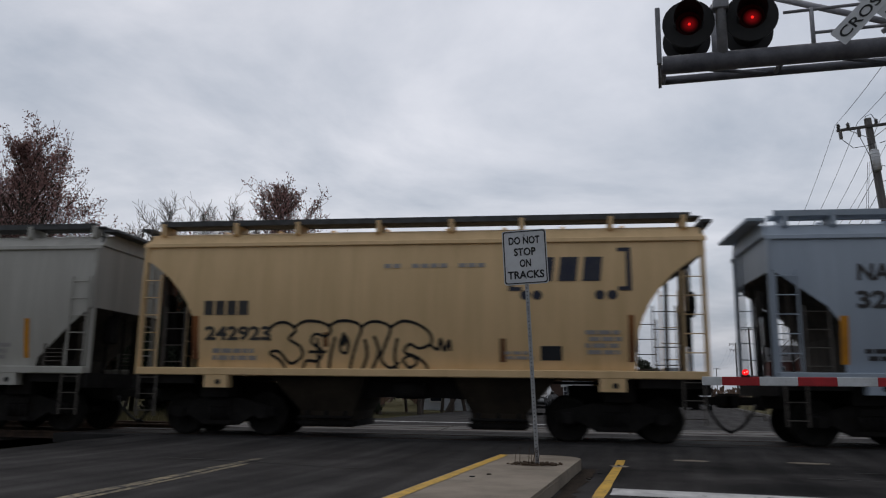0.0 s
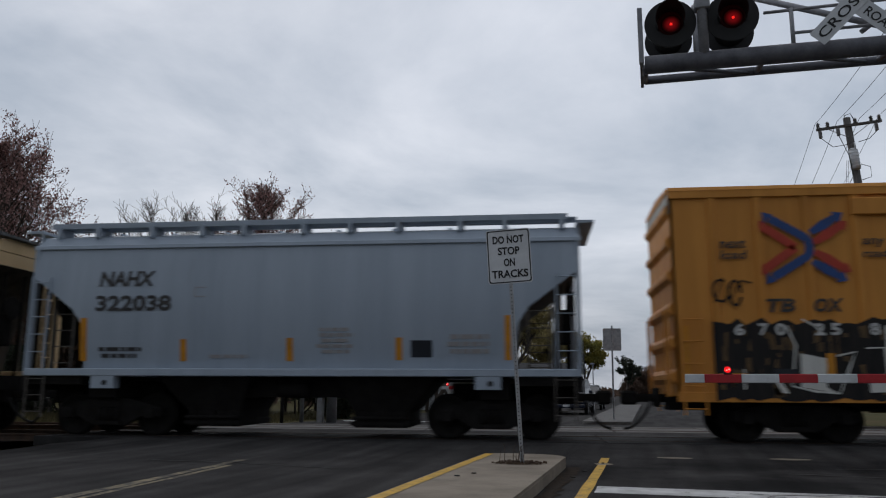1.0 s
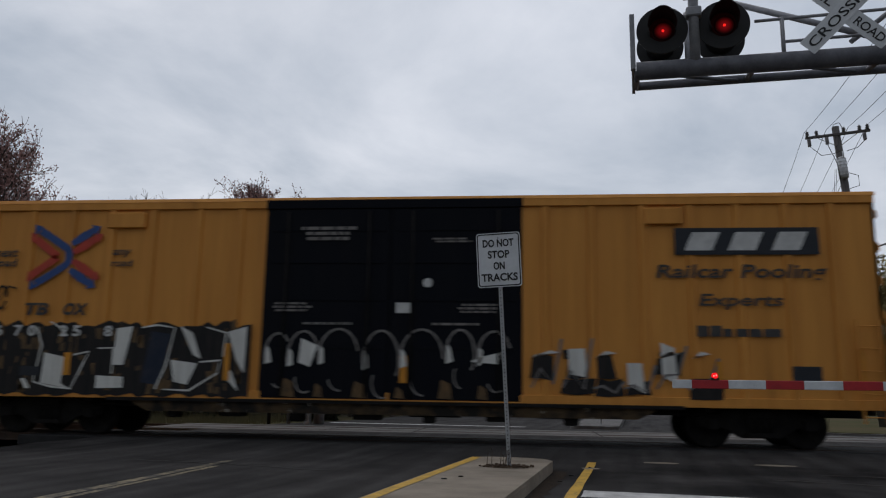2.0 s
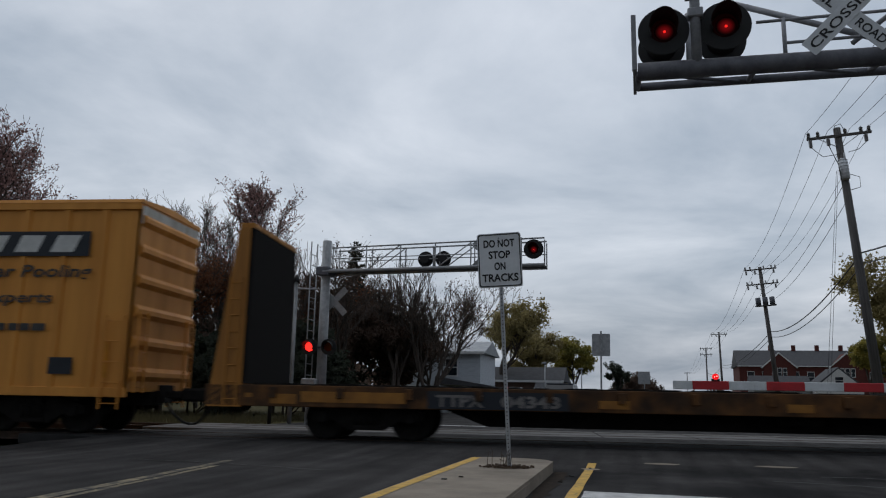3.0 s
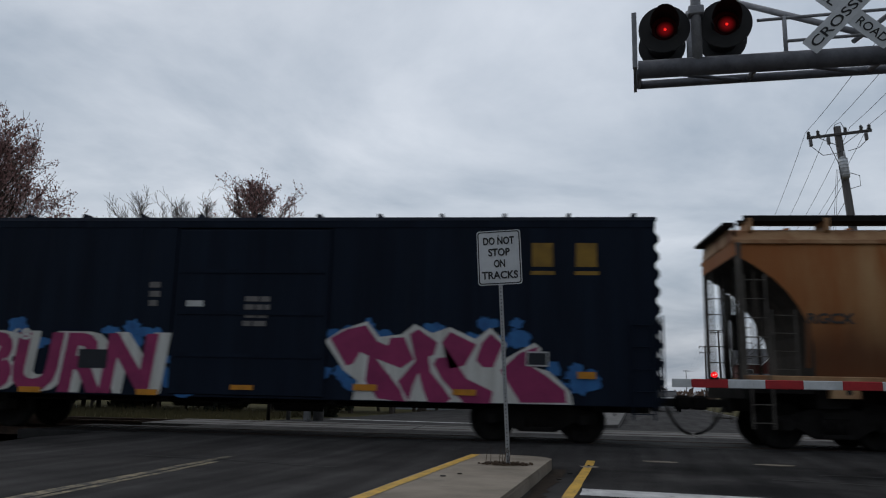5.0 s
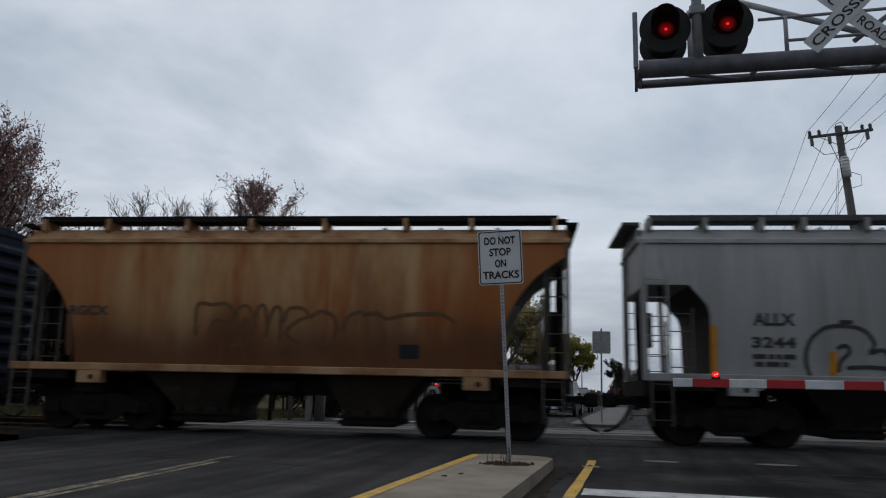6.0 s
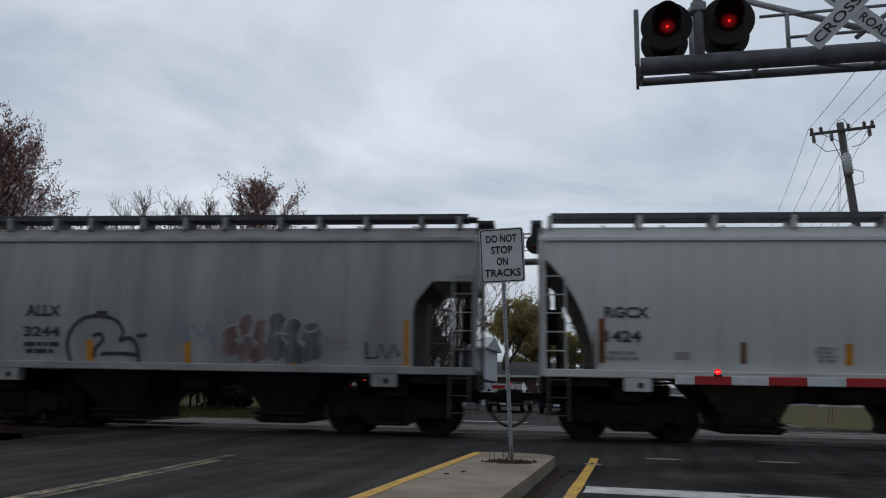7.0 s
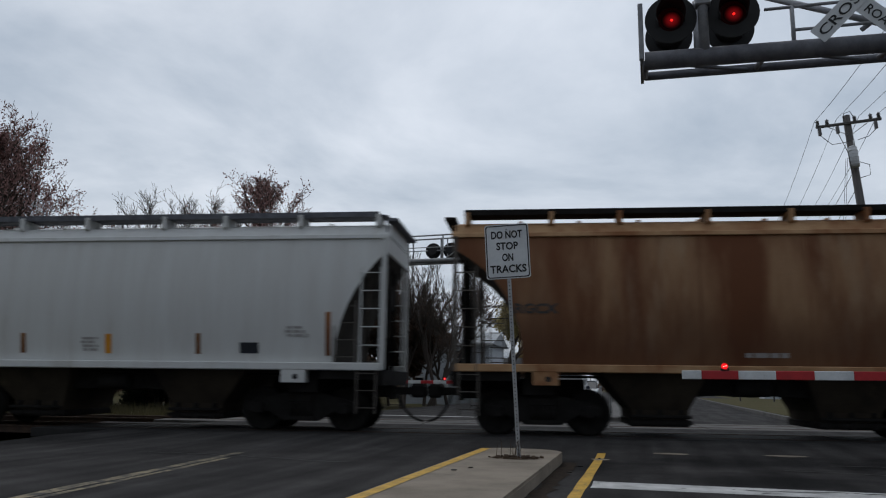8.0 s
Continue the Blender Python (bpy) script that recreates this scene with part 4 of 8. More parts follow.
def belly(z):
    """How wide the rounded side of a hopper is at a height, against its widest."""
    u = (z - 2.9) / (1.3 if z > 2.9 else 1.55)
    return 1.0 - (0.085 if z > 2.9 else 0.12) * min(1.0, abs(u)) ** 1.9


def round_sides(car):
    """Bends the flat side, and all that is painted or fixed on it, into the belly."""
    for ob in car.children:
        if ob.name.split(".")[0] in ROUND:
            if ob.name.split(".")[0] in ("seam", "reflector", "owner_emblem", "graffiti", "data_panel"):
                bm = fresh()
                bm.from_mesh(ob.data)
                for i in range(26):
                    bmesh.ops.bisect_plane(bm, geom=bm.verts[:] + bm.edges[:] + bm.faces[:], plane_co=(0, 0, 1.45 + i * 0.1), plane_no=(0, 0, 1))
                bm.to_mesh(ob.data)
                bm.free()
            for v in ob.data.vertices:
                if 1.3 < v.co.z < 4.3:
                    v.co.y *= belly(v.co.z)


ROUND = {"body", "seam", "eave_rail", "owner_mark", "car_number", "owner_emblem", "stencil_bar", "data_panel", "reflector", "graffiti", "lettering"}


def reflectors(car, spots, y=None, material=None):
    for x0, x1, z0, z1 in spots:
        one_box("reflector", material or M_ORANGE, car, x0, x1, (y or -SIDE) - 0.012, (y or -SIDE), z0, z1)


FACE = -SIDE - 0.010
# bay paint far darker than the bodies: the shade underneath is in its colour
M_BAYSHADE = mat("shaded_bay_paint", (0.050, 0.040, 0.029), (0.022, 0.018, 0.015), 0.9, spec=0.12, scale=1.2, fine=0.2, spots=(0.09, 0.07, 0.047), sscale=1.0)
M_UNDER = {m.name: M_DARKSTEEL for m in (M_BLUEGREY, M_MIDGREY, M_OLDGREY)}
M_UNDER.update({M_BEIGE.name: M_BAYSHADE, M_LIGHTGREY.name: M_BAYSHADE, M_RUSTY.name: M_BAYSHADE, M_RUSTY2.name: M_BAYSHADE})


def car_details():
    rng = random.Random(4)
    # leading warm grey hopper
    c = hopper("weathered warm grey two-bay covered hopper car", -16.3, "low", M_OLDGREY, M_OLDGREY, M_WALKWAY, 9, 1, 0.10)
    reflectors(c, [(4.55, 4.67, 1.62, 2.5), (-0.2, -0.06, 1.6, 2.05)])
    text_block(3.2, 4.3, 1.55, 1.95, 3, FACE, M_SOFTMARK, c, rng)
    # beige hopper
    c = hopper("beige two-bay covered hopper car with black bubble graffiti", -2.82, "curved", M_BEIGE, M_BEIGE, M_WALKWAY, 8, 0)
    bars([(-4.66, -4.46, 2.57, 2.88), (-4.40, -4.20, 2.57, 2.88), (-4.14, -3.94, 2.57, 2.88), (-3.88, -3.66, 2.57, 2.88)], FACE, M_STENCIL, c, "owner_mark")
    lettering("242923", -4.63, -3.14, 2.02, 2.33, FACE, M_STENCIL, c, "car_number", grow=0.035)
    bm = fresh()
    for s, x in ((1, 2.02), (-1, 4.42)):
        box(bm, x - 0.05, x + 0.05, FACE - 0.003, FACE, 3.06, 3.96)
        box(bm, x, x + s * 0.22, FACE - 0.003, FACE, 3.88, 3.96)
        box(bm, x, x + s * 0.22, FACE - 0.003, FACE, 3.06, 3.14)
    for x in (2.31, 2.56, 3.83, 4.08):
        prism(bm, arc(x, 2.97, 0.10, 0.10, 0, 330, 11), "y", FACE, FACE - 0.003)
    for x in (2.50, 2.99, 3.48):
        prism(bm, [(x, 3.26), (x + 0.36, 3.26), (x + 0.42, 3.77), (x + 0.06, 3.77)], "y", FACE, FACE - 0.003)
    pieces("owner_emblem", bm, M_STENCILBLUE, c, "dark emblem of blocks between brackets")
    bars([(-0.68 + i * 0.2, -0.68 + i * 0.2 + 0.15, 3.57, 3.66) for i in range(11) if i not in (2, 7)], FACE, M_SOFTMARK, c)
    reflectors(c, [(-4.92, -4.78, 1.62, 2.55), (-1.98, -1.86, 1.9, 2.2), (1.78, 1.91, 1.6, 2.08), (4.38, 4.5, 1.62, 2.56)], material=M_RUSTY)
    one_box("data_panel", M_LABEL, c, 2.62, 3.05, -SIDE - 0.008, -SIDE, 1.64, 1.93)
    text_block(3.5, 4.25, 1.72, 2.25, 4, FACE, M_SOFTMARK, c, rng)
    text_block(-4.6, -3.4, 1.55, 1.85, 2, FACE, M_SOFTMARK, c, rng)
    text_block(1.85, 2.5, 1.62, 1.82, 2, FACE, M_SOFTMARK, c, rng)
    bm = fresh()
    for run in (((446, 242), (442, 225), (456, 210), (476, 208), (491, 222), (480, 238), (499, 252), (503, 270), (482, 284), (462, 262), (446, 265), (466, 281), (475, 299)),
                ((490, 216), (508, 205), (536, 207), (553, 219), (545, 233), (526, 229), (520, 245), (538, 260), (530, 279), (510, 279), (503, 299)),
                ((514, 262), (546, 262)), ((530, 236), (531, 299)),
                ((548, 216), (566, 205), (591, 206), (606, 217), (599, 242), (591, 270), (585, 299)), ((561, 234), (553, 268), (549, 299)),
                ((571, 262), (570, 245), (577, 232), (584, 246), (580, 264), (571, 262)),
                ((606, 217), (620, 207), (641, 207), (656, 219), (648, 246), (640, 274), (655, 291), (671, 281)), ((612, 238), (616, 268), (605, 299)), ((628, 232), (636, 262), (622, 299)),
                ((656, 217), (676, 205), (701, 210), (722, 226), (725, 245), (705, 255), (689, 247), (680, 262), (700, 270), (716, 285), (719, 299)),
                ((676, 276), (690, 268), (701, 280), (688, 290), (676, 276)), ((668, 236), (663, 268), (668, 299)),
                ((722, 246), (736, 257), (741, 237), (747, 259), (755, 240), (757, 259))):
        ribbon(bm, curve_through([(-2.85 + (x - 470) * 0.01256, 1.44 + (293 - z) * 0.0113) for x, z in run]), 0.058, FACE - 0.002, vary=0.35)
    prism(bm, arc(-1.52, 2.06, 0.06, 0.15, 0, 330, 11), "y", FACE - 0.004, FACE - 0.006)
    pieces("graffiti", bm, M_SPRAYBLACK, c, "black bubble graffiti in outline")
    # blue-grey hopper
    c = hopper("blue-grey two-bay covered hopper car", 10.52, "angled", M_BLUEGREY, M_BLUEGREY, M_BLUEGREY, 11, 2)
    lettering("NAHX", -4.56, -3.27, 3.23, 3.57, FACE, M_STENCIL, c, "owner_mark", grow=0.035, slant=0.12)
    lettering("322038", -4.60, -2.85, 2.68, 3.03, FACE, M_STENCIL, c, "car_number", grow=0.035)
    reflectors(c, [(-4.93, -4.78, 1.6, 2.54), (-2.62, -2.48, 1.6, 2.07), (-0.25, -0.11, 1.6, 2.09), (2.11, 2.25, 1.62, 2.09), (4.39, 4.52, 1.62, 2.54)])
    one_box("data_panel", M_LABEL, c, 2.43, 2.88, -SIDE - 0.008, -SIDE, 1.68, 2.03)
    text_block(0.4, 1.25, 1.72, 2.3, 5, FACE, M_SOFTMARK, c, rng)
    text_block(3.2, 4.1, 1.7, 2.15, 3, FACE, M_SOFTMARK, c, rng)
    text_block(-4.5, -3.4, 1.62, 1.9, 2, FACE, M_STENCIL, c, rng)
    text_block(-2.0, -0.9, 1.62, 1.74, 1, FACE, M_SOFTMARK, c, rng)
    bars([(-2.33, -2.08, 2.98, 3.0), (-2.33, -2.08, 3.18, 3.2), (-2.33, -2.31, 2.98, 3.2)], FACE, M_SOFTMARK, c)
    # rusted tan hopper
    c = hopper("rust-streaked tan covered hopper car with faded graffiti", 88.1, "curved", M_RUSTY, M_TANTRIM, M_DARKSTEEL, 8, 3)
    lettering("RGCX", -4.90, -4.01, 2.47, 2.68, FACE, M_STENCIL, c, "owner_mark", grow=0.035)
    bm = fresh()
    for run in (((470, 330), (472, 250), (510, 248), (545, 245), (565, 265), (558, 295), (520, 290), (500, 330)), ((570, 290), (580, 258), (605, 252), (625, 290)),
                ((540, 350), (545, 320), (570, 315), (585, 345), (560, 355)), ((590, 330), (600, 280), (620, 340), (630, 260), (650, 255), (655, 330)), ((650, 330), (670, 260), (690, 262), (690, 340)),
                ((700, 290), (710, 258), (745, 255), (760, 275), (730, 290), (705, 320), (740, 345)), ((765, 280), (790, 262), (825, 275), (832, 320), (800, 355), (775, 340)),
                ((540, 350), (530, 398)), ((590, 345), (600, 396)), ((620, 370), (650, 360)), ((845, 310), (870, 270), (900, 262)), ((900, 270), (935, 265), (960, 280), (1000, 270), (1060, 265), (1100, 268), (1130, 290)), ((910, 330), (950, 335))):
        ribbon(bm, curve_through([(-4.9 + (x - 128) * 0.00848, 1.44 + (403 - z) * 0.00824) for x, z in run]), 0.07, FACE - 0.002, vary=0.4)
    pieces("graffiti", bm, M_SPRAYFAINT, c, "faded dark graffiti outline")
    one_box("data_panel", M_LABEL, c, 2.42, 2.84, -SIDE - 0.008, -SIDE, 1.64, 1.93)
    reflectors(c, [(-4.95, -4.83, 1.6, 2.5), (4.45, 4.57, 1.6, 2.5), (-0.1, 0.15, 1.62, 1.78)], material=M_RUSTY2)
    # grey hopper with box-shaped end openings
    c = hopper("dull grey two-bay covered hopper car with mixed graffiti", 101.6, "boxed", M_MIDGREY, M_OLDTRIM, M_WALKWAY, 12, 4, -0.04)
    lettering("ALLX", -3.95, -3.14, 2.41, 2.66, FACE, M_STENCIL, c, "owner_mark", grow=0.035)
    lettering("3244", -3.98, -3.13, 1.97, 2.19, FACE, M_STENCIL, c, "car_number", grow=0.035)
    text_block(-4.0, -3.1, 1.55, 1.85, 2, FACE, M_STENCIL, c, rng)
    reflectors(c, [(-4.77, -4.65, 1.47, 2.41), (-2.5, -2.37, 1.45, 1.91), (-0.27, -0.14, 1.45, 1.92), (2.08, 2.2, 1.45, 1.88), (4.5, 4.6, 1.46, 2.4)])
    bm = fresh()
    for run in (((228, 240), (219, 205), (227, 170), (251, 146), (278, 138), (316, 140), (341, 151), (354, 174), (346, 191), (371, 185), (388, 206), (391, 240)),
                ((281, 184), (290, 178), (302, 179), (304, 192), (288, 208), (284, 230)), ((286, 130), (314, 130)), ((386, 181), (410, 178)), ((300, 221), (345, 219), (388, 222))):
        ribbon(bm, curve_through([(-2.44 + (x - 273) * 0.00955, 1.44 + (238 - z) * 0.0098) for x, z in run]), 0.075, FACE - 0.002, vary=0.3)
    ribbon(bm, [(3.7, 1.95), (3.72, 1.6), (3.95, 1.62), (4.0, 1.9), (4.15, 1.6), (4.3, 1.9), (4.4, 1.65)], 0.05, FACE - 0.002)
    pieces("graffiti", bm, M_STENCIL, c, "dark rounded graffiti outline")
    maroon, teal, bw, sky_blue = fresh(), fresh(), fresh(), fresh()
    for i, (x0, x1, lo, hi) in enumerate(((0.58, 0.98, 1.60, 2.26), (0.93, 1.28, 1.48, 2.52), (1.22, 1.60, 1.46, 2.40), (1.56, 1.98, 1.55, 2.55), (1.90, 2.36, 1.44, 2.42), (2.28, 2.78, 1.50, 2.34))):
        m, h = (x0 + x1) / 2, hi - lo
        wob = [rng.uniform(-0.06, 0.06) for _ in range(8)]
        shape = [(x0 + 0.05 + wob[0], lo), (m, lo + wob[1]), (x1 - 0.04, lo + 0.05 + wob[2]), (x1 - 0.02, lo + h * 0.35), (x1 + wob[3] - 0.08, lo + h * 0.5), (x1, hi - 0.22), (m + 0.08, hi), (x0 + 0.06, hi - 0.08), (x0 - 0.03, lo + h * 0.62), (x0 + 0.08 + wob[4], lo + h * 0.45), (x0 - 0.02, lo + h * 0.25)]
        prism(maroon if i < 3 else teal, shape, "y", FACE - 0.001 * i, FACE - 0.001 * i - 0.003)
        ribbon(bw, curve_through([shape[9], shape[8], shape[7], shape[6], shape[5], shape[4]]), 0.035, FACE - 0.011)
    for run in (((1.02, 1.98), (1.10, 2.05), (1.28, 2.04)), ((1.70, 2.02), (1.78, 2.1), (2.02, 2.08)), ((2.34, 2.2), (2.5, 2.12), (2.68, 2.22))):
        ribbon(bw, curve_through(list(run)), 0.035, FACE - 0.011)
    for run in (((-0.66, 2.08), (-0.30, 2.30), (-0.22, 1.88), (-0.46, 2.2)), ((-0.1, 2.25), (0.12, 2.02), (0.32, 2.3)), ((0.22, 2.3), (0.42, 1.75))):
        ribbon(sky_blue, curve_through(list(run)), 0.055, FACE - 0.002)
    pieces("graffiti", maroon, mat("spray_faded_maroon", (0.15, 0.075, 0.078), (0.27, 0.24, 0.235), 0.65, scale=1.3, stretch=STREAK), c, "faded maroon graffiti letters")
    pieces("graffiti", teal, mat("spray_faded_navy", (0.060, 0.068, 0.085), (0.22, 0.22, 0.225), 0.65, scale=1.3, stretch=STREAK), c, "faded navy graffiti letters")
    pieces("graffiti", bw, mat("spray_grey", (0.42, 0.42, 0.43), (0.32, 0.30, 0.30), 0.65), c, "pale outline of the graffiti")
    pieces("graffiti", sky_blue, mat("spray_faded_blue", (0.20, 0.26, 0.36), (0.30, 0.32, 0.35), 0.65, scale=2), c, "faded blue spray strokes")
    text_block(2.7, 3.4, 1.75, 2.05, 3, FACE, M_SOFTMARK, c, rng)
    # light grey hopper
    c = hopper("light grey two-bay covered hopper car, lightly stained", 115.15, "open", M_LIGHTGREY, M_LIGHTGREY, M_GANTRY, 8, 5, -0.14)
    lettering("RGCX", -4.93, -4.04, 2.48, 2.71, FACE, M_STENCIL, c, "owner_mark", grow=0.035)
    lettering("1424", -4.91, -4.2, 2.0, 2.23, FACE, M_STENCIL, c, "car_number", grow=0.035)
    reflectors(c, [(-5.05, -4.92, 1.58, 2.47), (-2.27, -2.15, 1.6, 2.03), (1.79, 1.9, 1.6, 2.04), (4.66, 4.77, 1.58, 2.5)], material=M_RUSTY)
    reflectors(c, [(-0.28, -0.14, 1.6, 2.02)])
    one_box("data_panel", M_LABEL, c, 2.78, 3.19, -SIDE - 0.008, -SIDE, 1.62, 1.85)
    one_box("data_panel", M_SOFTMARK, c, -3.55, -3.25, -SIDE - 0.008, -SIDE, 1.66, 1.82)
    text_block(3.75, 4.3, 1.95, 2.2, 3, FACE, M_SOFTMARK, c, rng)
    text_block(-0.85, -0.4, 1.62, 1.95, 4, FACE, M_SOFTMARK, c, rng)
    text_block(-4.9, -4.2, 1.6, 1.82, 2, FACE, M_SOFTMARK, c, rng)
    # heavily rusted hopper at the tail
    c = hopper("heavily rusted brown covered hopper car", 128.7, "curved", M_RUSTY2, M_TANTRIM, M_DARKSTEEL, 8, 6)
    lettering("RGCX", -4.90, -4.01, 2.47, 2.68, FACE, M_STENCIL, c, "owner_mark", grow=0.035)
    text_block(-0.4, 0.5, 1.55, 1.7, 1, FACE, M_SOFTMARK, c, rng)


def corrugated_end(car, x, s, w, z0, z1, material, ribs):
    bm = box(fresh(), x - s * 0.06, x, -w, w, z0, z1)
    for i in range(ribs):
        z = z0 + 0.35 + (z1 - z0 - 0.7) * i / (ribs - 1)
        prism(bm, [(x, z - 0.15), (x + s * 0.09, z - 0.05), (x + s * 0.09, z + 0.05), (x, z + 0.15)], "y", -w + 0.06, w - 0.06)
    return pieces("end_rib", bm, material, car)


def boxcar_shell(car, half, top, bottom, paint, posts, ribs, roof_paint, w=SIDE):
    part("body", box(fresh(), -half, half, -w + 0.05, w - 0.05, bottom + 0.12, top - 0.1), paint, car)
    bm = prism(fresh(), [(-w - 0.02, top - 0.1), (w + 0.02, top - 0.1), (w - 0.02, top - 0.02), (0, top + 0.08), (-w + 0.02, top - 0.02)], "x", -half - 0.03, half + 0.03)
    part("roof", bm, roof_paint, car)
    for s in (-1, 1):
        one_box("side_sill", paint, car, -half, half, s * (w - 0.12), s * (w - 0.005), bottom, bottom + 0.2, bev=0.01)
        one_box("top_chord", paint, car, -half, half, s * (w - 0.1), s * (w + 0.012), top - 0.26, top - 0.09, bev=0.01)
        for x in posts:
            bm = prism(fresh(), [(x - 0.085, s * (w - 0.06)), (x + 0.085, s * (w - 0.06)), (x + 0.06, s * w), (x - 0.06, s * w)], "z", bottom + 0.05, top - 0.24)
            part("side_post", bm, paint, car)
        corrugated_end(car, s * half, s, w - 0.05, bottom + 0.15, top - 0.12, paint, ribs)
        for y in (-1, 1):
            ladder(car, s * (half - 0.32), y * (w + 0.05), bottom - 0.25, bottom + 1.75, 0.42, paint, 5)
            ladder(car, s * (half + 0.12), y * (w - 0.35), bottom + 0.1, bottom + 1.85, 0.4, paint, 5, along="y")
    bm = box(fresh(), -half, half, -0.3, 0.3, 0.62, bottom + 0.15)
    for i in range(9):
        x = -half + 1.2 + i * (2 * half - 2.4) / 8
        box(bm, x - 0.08, x + 0.08, -w + 0.15, w - 0.15, bottom - 0.08, bottom + 0.13)
    tube(bm, (-1.9, -0.7, 0.72), (-1.1, -0.7, 0.72), 0.17, seg=12)
    tube(bm, (0.4, -0.75, 0.70), (1.5, -0.75, 0.70), 0.2, seg=12)
    tube(bm, (-half + 3.2, -1.0, 0.66), (half - 3.2, -1.0, 0.66), 0.025, seg=6)
    pieces("underframe_member", bm, M_DARKSTEEL, car)


def yellow_boxcar():
    c0, half, top, bot = 28.2, 9.88, 5.18, 0.80
    car = thing("boxcar", "tall yellow boxcar with black plug doors and graffiti", "railway car", pose(c0, TRACK_Y, 0), "cars of the freight train")
    posts = [x * s for s in (-1, 1) for x in (3.3, 4.25, 5.3, 6.25, 7.2, 8.15, 9.05)]
    boxcar_shell(car, half, top, bot, M_YELLOWCAR, posts, 6, M_YELLOWCAR)
    rng = random.Random(9)
    f = -SIDE - 0.004
    for x0, x1 in ((-2.66, 0.03), (0.07, 2.78)):
        for s in (-1, 1):
            bm = box(fresh(), x0, x1, s * (SIDE - 0.06), s * (SIDE + 0.005), bot + 0.05, top - 0.28, bev=0.02)
            d = part("door", bm, M_DOORBLACK, car, "black sliding plug door")
            for z in (1.9, 2.9, 3.7, 4.4):
                one_box("door_rib", M_DOORBLACK, d, x0 + 0.1, x1 - 0.1, s * SIDE, s * (SIDE + 0.02), z, z + 0.05)
            bm = fresh()
            for k in (0.45, (x1 - x0) - 0.45):
                tube(bm, (x0 + k, s * (SIDE + 0.05), bot + 0.1), (x0 + k, s * (SIDE + 0.05), top - 0.35), 0.025, seg=6)
            pieces("locking_bar", bm, M_DARKSTEEL, d)
    for s in (-1, 1):
        one_box("door_seal", M_DOORBLACK, car, -2.7, 2.82, s * (SIDE - 0.08), s * (SIDE - 0.03), bot + 0.04, top - 0.27)
    for s in (-1, 1):
        bm = prism(fresh(), [(-5.6, bot), (5.6, bot), (5.1, 0.55), (-5.1, 0.55)], "y", s * (SIDE - 0.10), s * (SIDE - 0.012))
        part("fishbelly_sill", bm, M_OLDSILL, car, "deep lower sill, grimy and painted over")
    one_box("door_rail", M_DARKSTEEL, car, -6.0, 6.0, -SIDE - 0.05, -SIDE + 0.02, bot - 0.04, bot + 0.03)
    hung = fresh()
    for x, w, z in ((-4.6, 0.22, 0.42), (-3.3, 0.5, 0.46), (-1.9, 0.3, 0.38), (-0.4, 0.6, 0.44), (0.9, 0.25, 0.40), (2.3, 0.45, 0.45), (3.8, 0.3, 0.40)):
        box(hung, x - w / 2, x + w / 2, -SIDE + 0.12, -SIDE + 0.5, z, 0.60, bev=0.03)
    pieces("underside_gear", hung, M_DARKSTEEL, car)
    for s in (-1, 1):
        one_box("door_header", M_DOORBLACK, car, -2.72, 2.84, s * (SIDE - 0.02), s * (SIDE + 0.026), top - 0.272, top - 0.085)
    one_box("door_latch", M_YELLOWCAR, car, -6.35, -5.49, -SIDE - 0.05, -SIDE + 0.05, 4.50, 4.85, bev=0.02)
    one_box("door_latch", M_YELLOWCAR, car, 5.35, 6.1, -SIDE - 0.05, -SIDE + 0.05, 4.50, 4.85, bev=0.02)
    # crossed arrows emblem
    def arrow(bm, pts, w, y):
        ribbon(bm, pts, w, y)
        (ax, az), (bx, bz) = pts[-2], pts[-1]
        d = Vector((bx - ax, bz - az)).normalized()
        n = Vector((-d.y, d.x))
        tip = Vector((bx, bz)) + d * 0.17
        p = [tip, Vector((bx, bz)) + n * 0.14, Vector((bx, bz)) - n * 0.14]
        bm.faces.new([bm.verts.new((v.x, y, v.y)) for v in p])
    cx, cz = -7.30, 3.86
    blue, red = fresh(), fresh()
    bend = [(cx + 0.02 + 0.09 * math.cos(radians(a)), cz + 0.20 * math.sin(radians(a))) for a in range(75, -76, -15)]
    ribbon(blue, [(cx - 0.62, cz + 0.60), (cx - 0.30, cz + 0.41)] + bend + [(cx - 0.30, cz - 0.41), (cx - 0.62, cz - 0.60)], 0.165, f - 0.006, vary=0)
    for v in (1, -1):
        ribbon(red, [(cx - 0.74, cz + v * 0.42), (cx - 0.16, cz)], 0.17, f - 0.004, vary=0)
        arrow(blue, [(cx + 0.15, cz + v * 0.29), (cx + 0.40, cz + v * 0.45), (cx + 0.64, cz + v * 0.60)], 0.16, f - 0.006)
        arrow(red, [(cx + 0.20, cz + v * 0.09), (cx + 0.45, cz + v * 0.25), (cx + 0.72, cz + v * 0.42)], 0.16, f - 0.004)
        prism(blue, [(cx - 0.56, cz + v * 0.68), (cx - 0.74, cz + v * 0.50), (cx - 0.76, cz + v * 0.74)], "y", f - 0.006, f - 0.008)
        prism(red, [(cx - 0.70, cz + v * 0.52), (cx - 0.82, cz + v * 0.30), (cx - 0.84, cz + v * 0.56)], "y", f - 0.004, f - 0.006)
    part("emblem", blue, M_LOGOBLUE, car, "blue crossed arrows emblem")
    part("emblem", red, M_LOGORED, car, "red crossed arrows emblem")
    lettering("next", -8.93, -8.42, 3.86, 4.04, f, M_STENCIL, car, grow=0.02, slant=0.15)
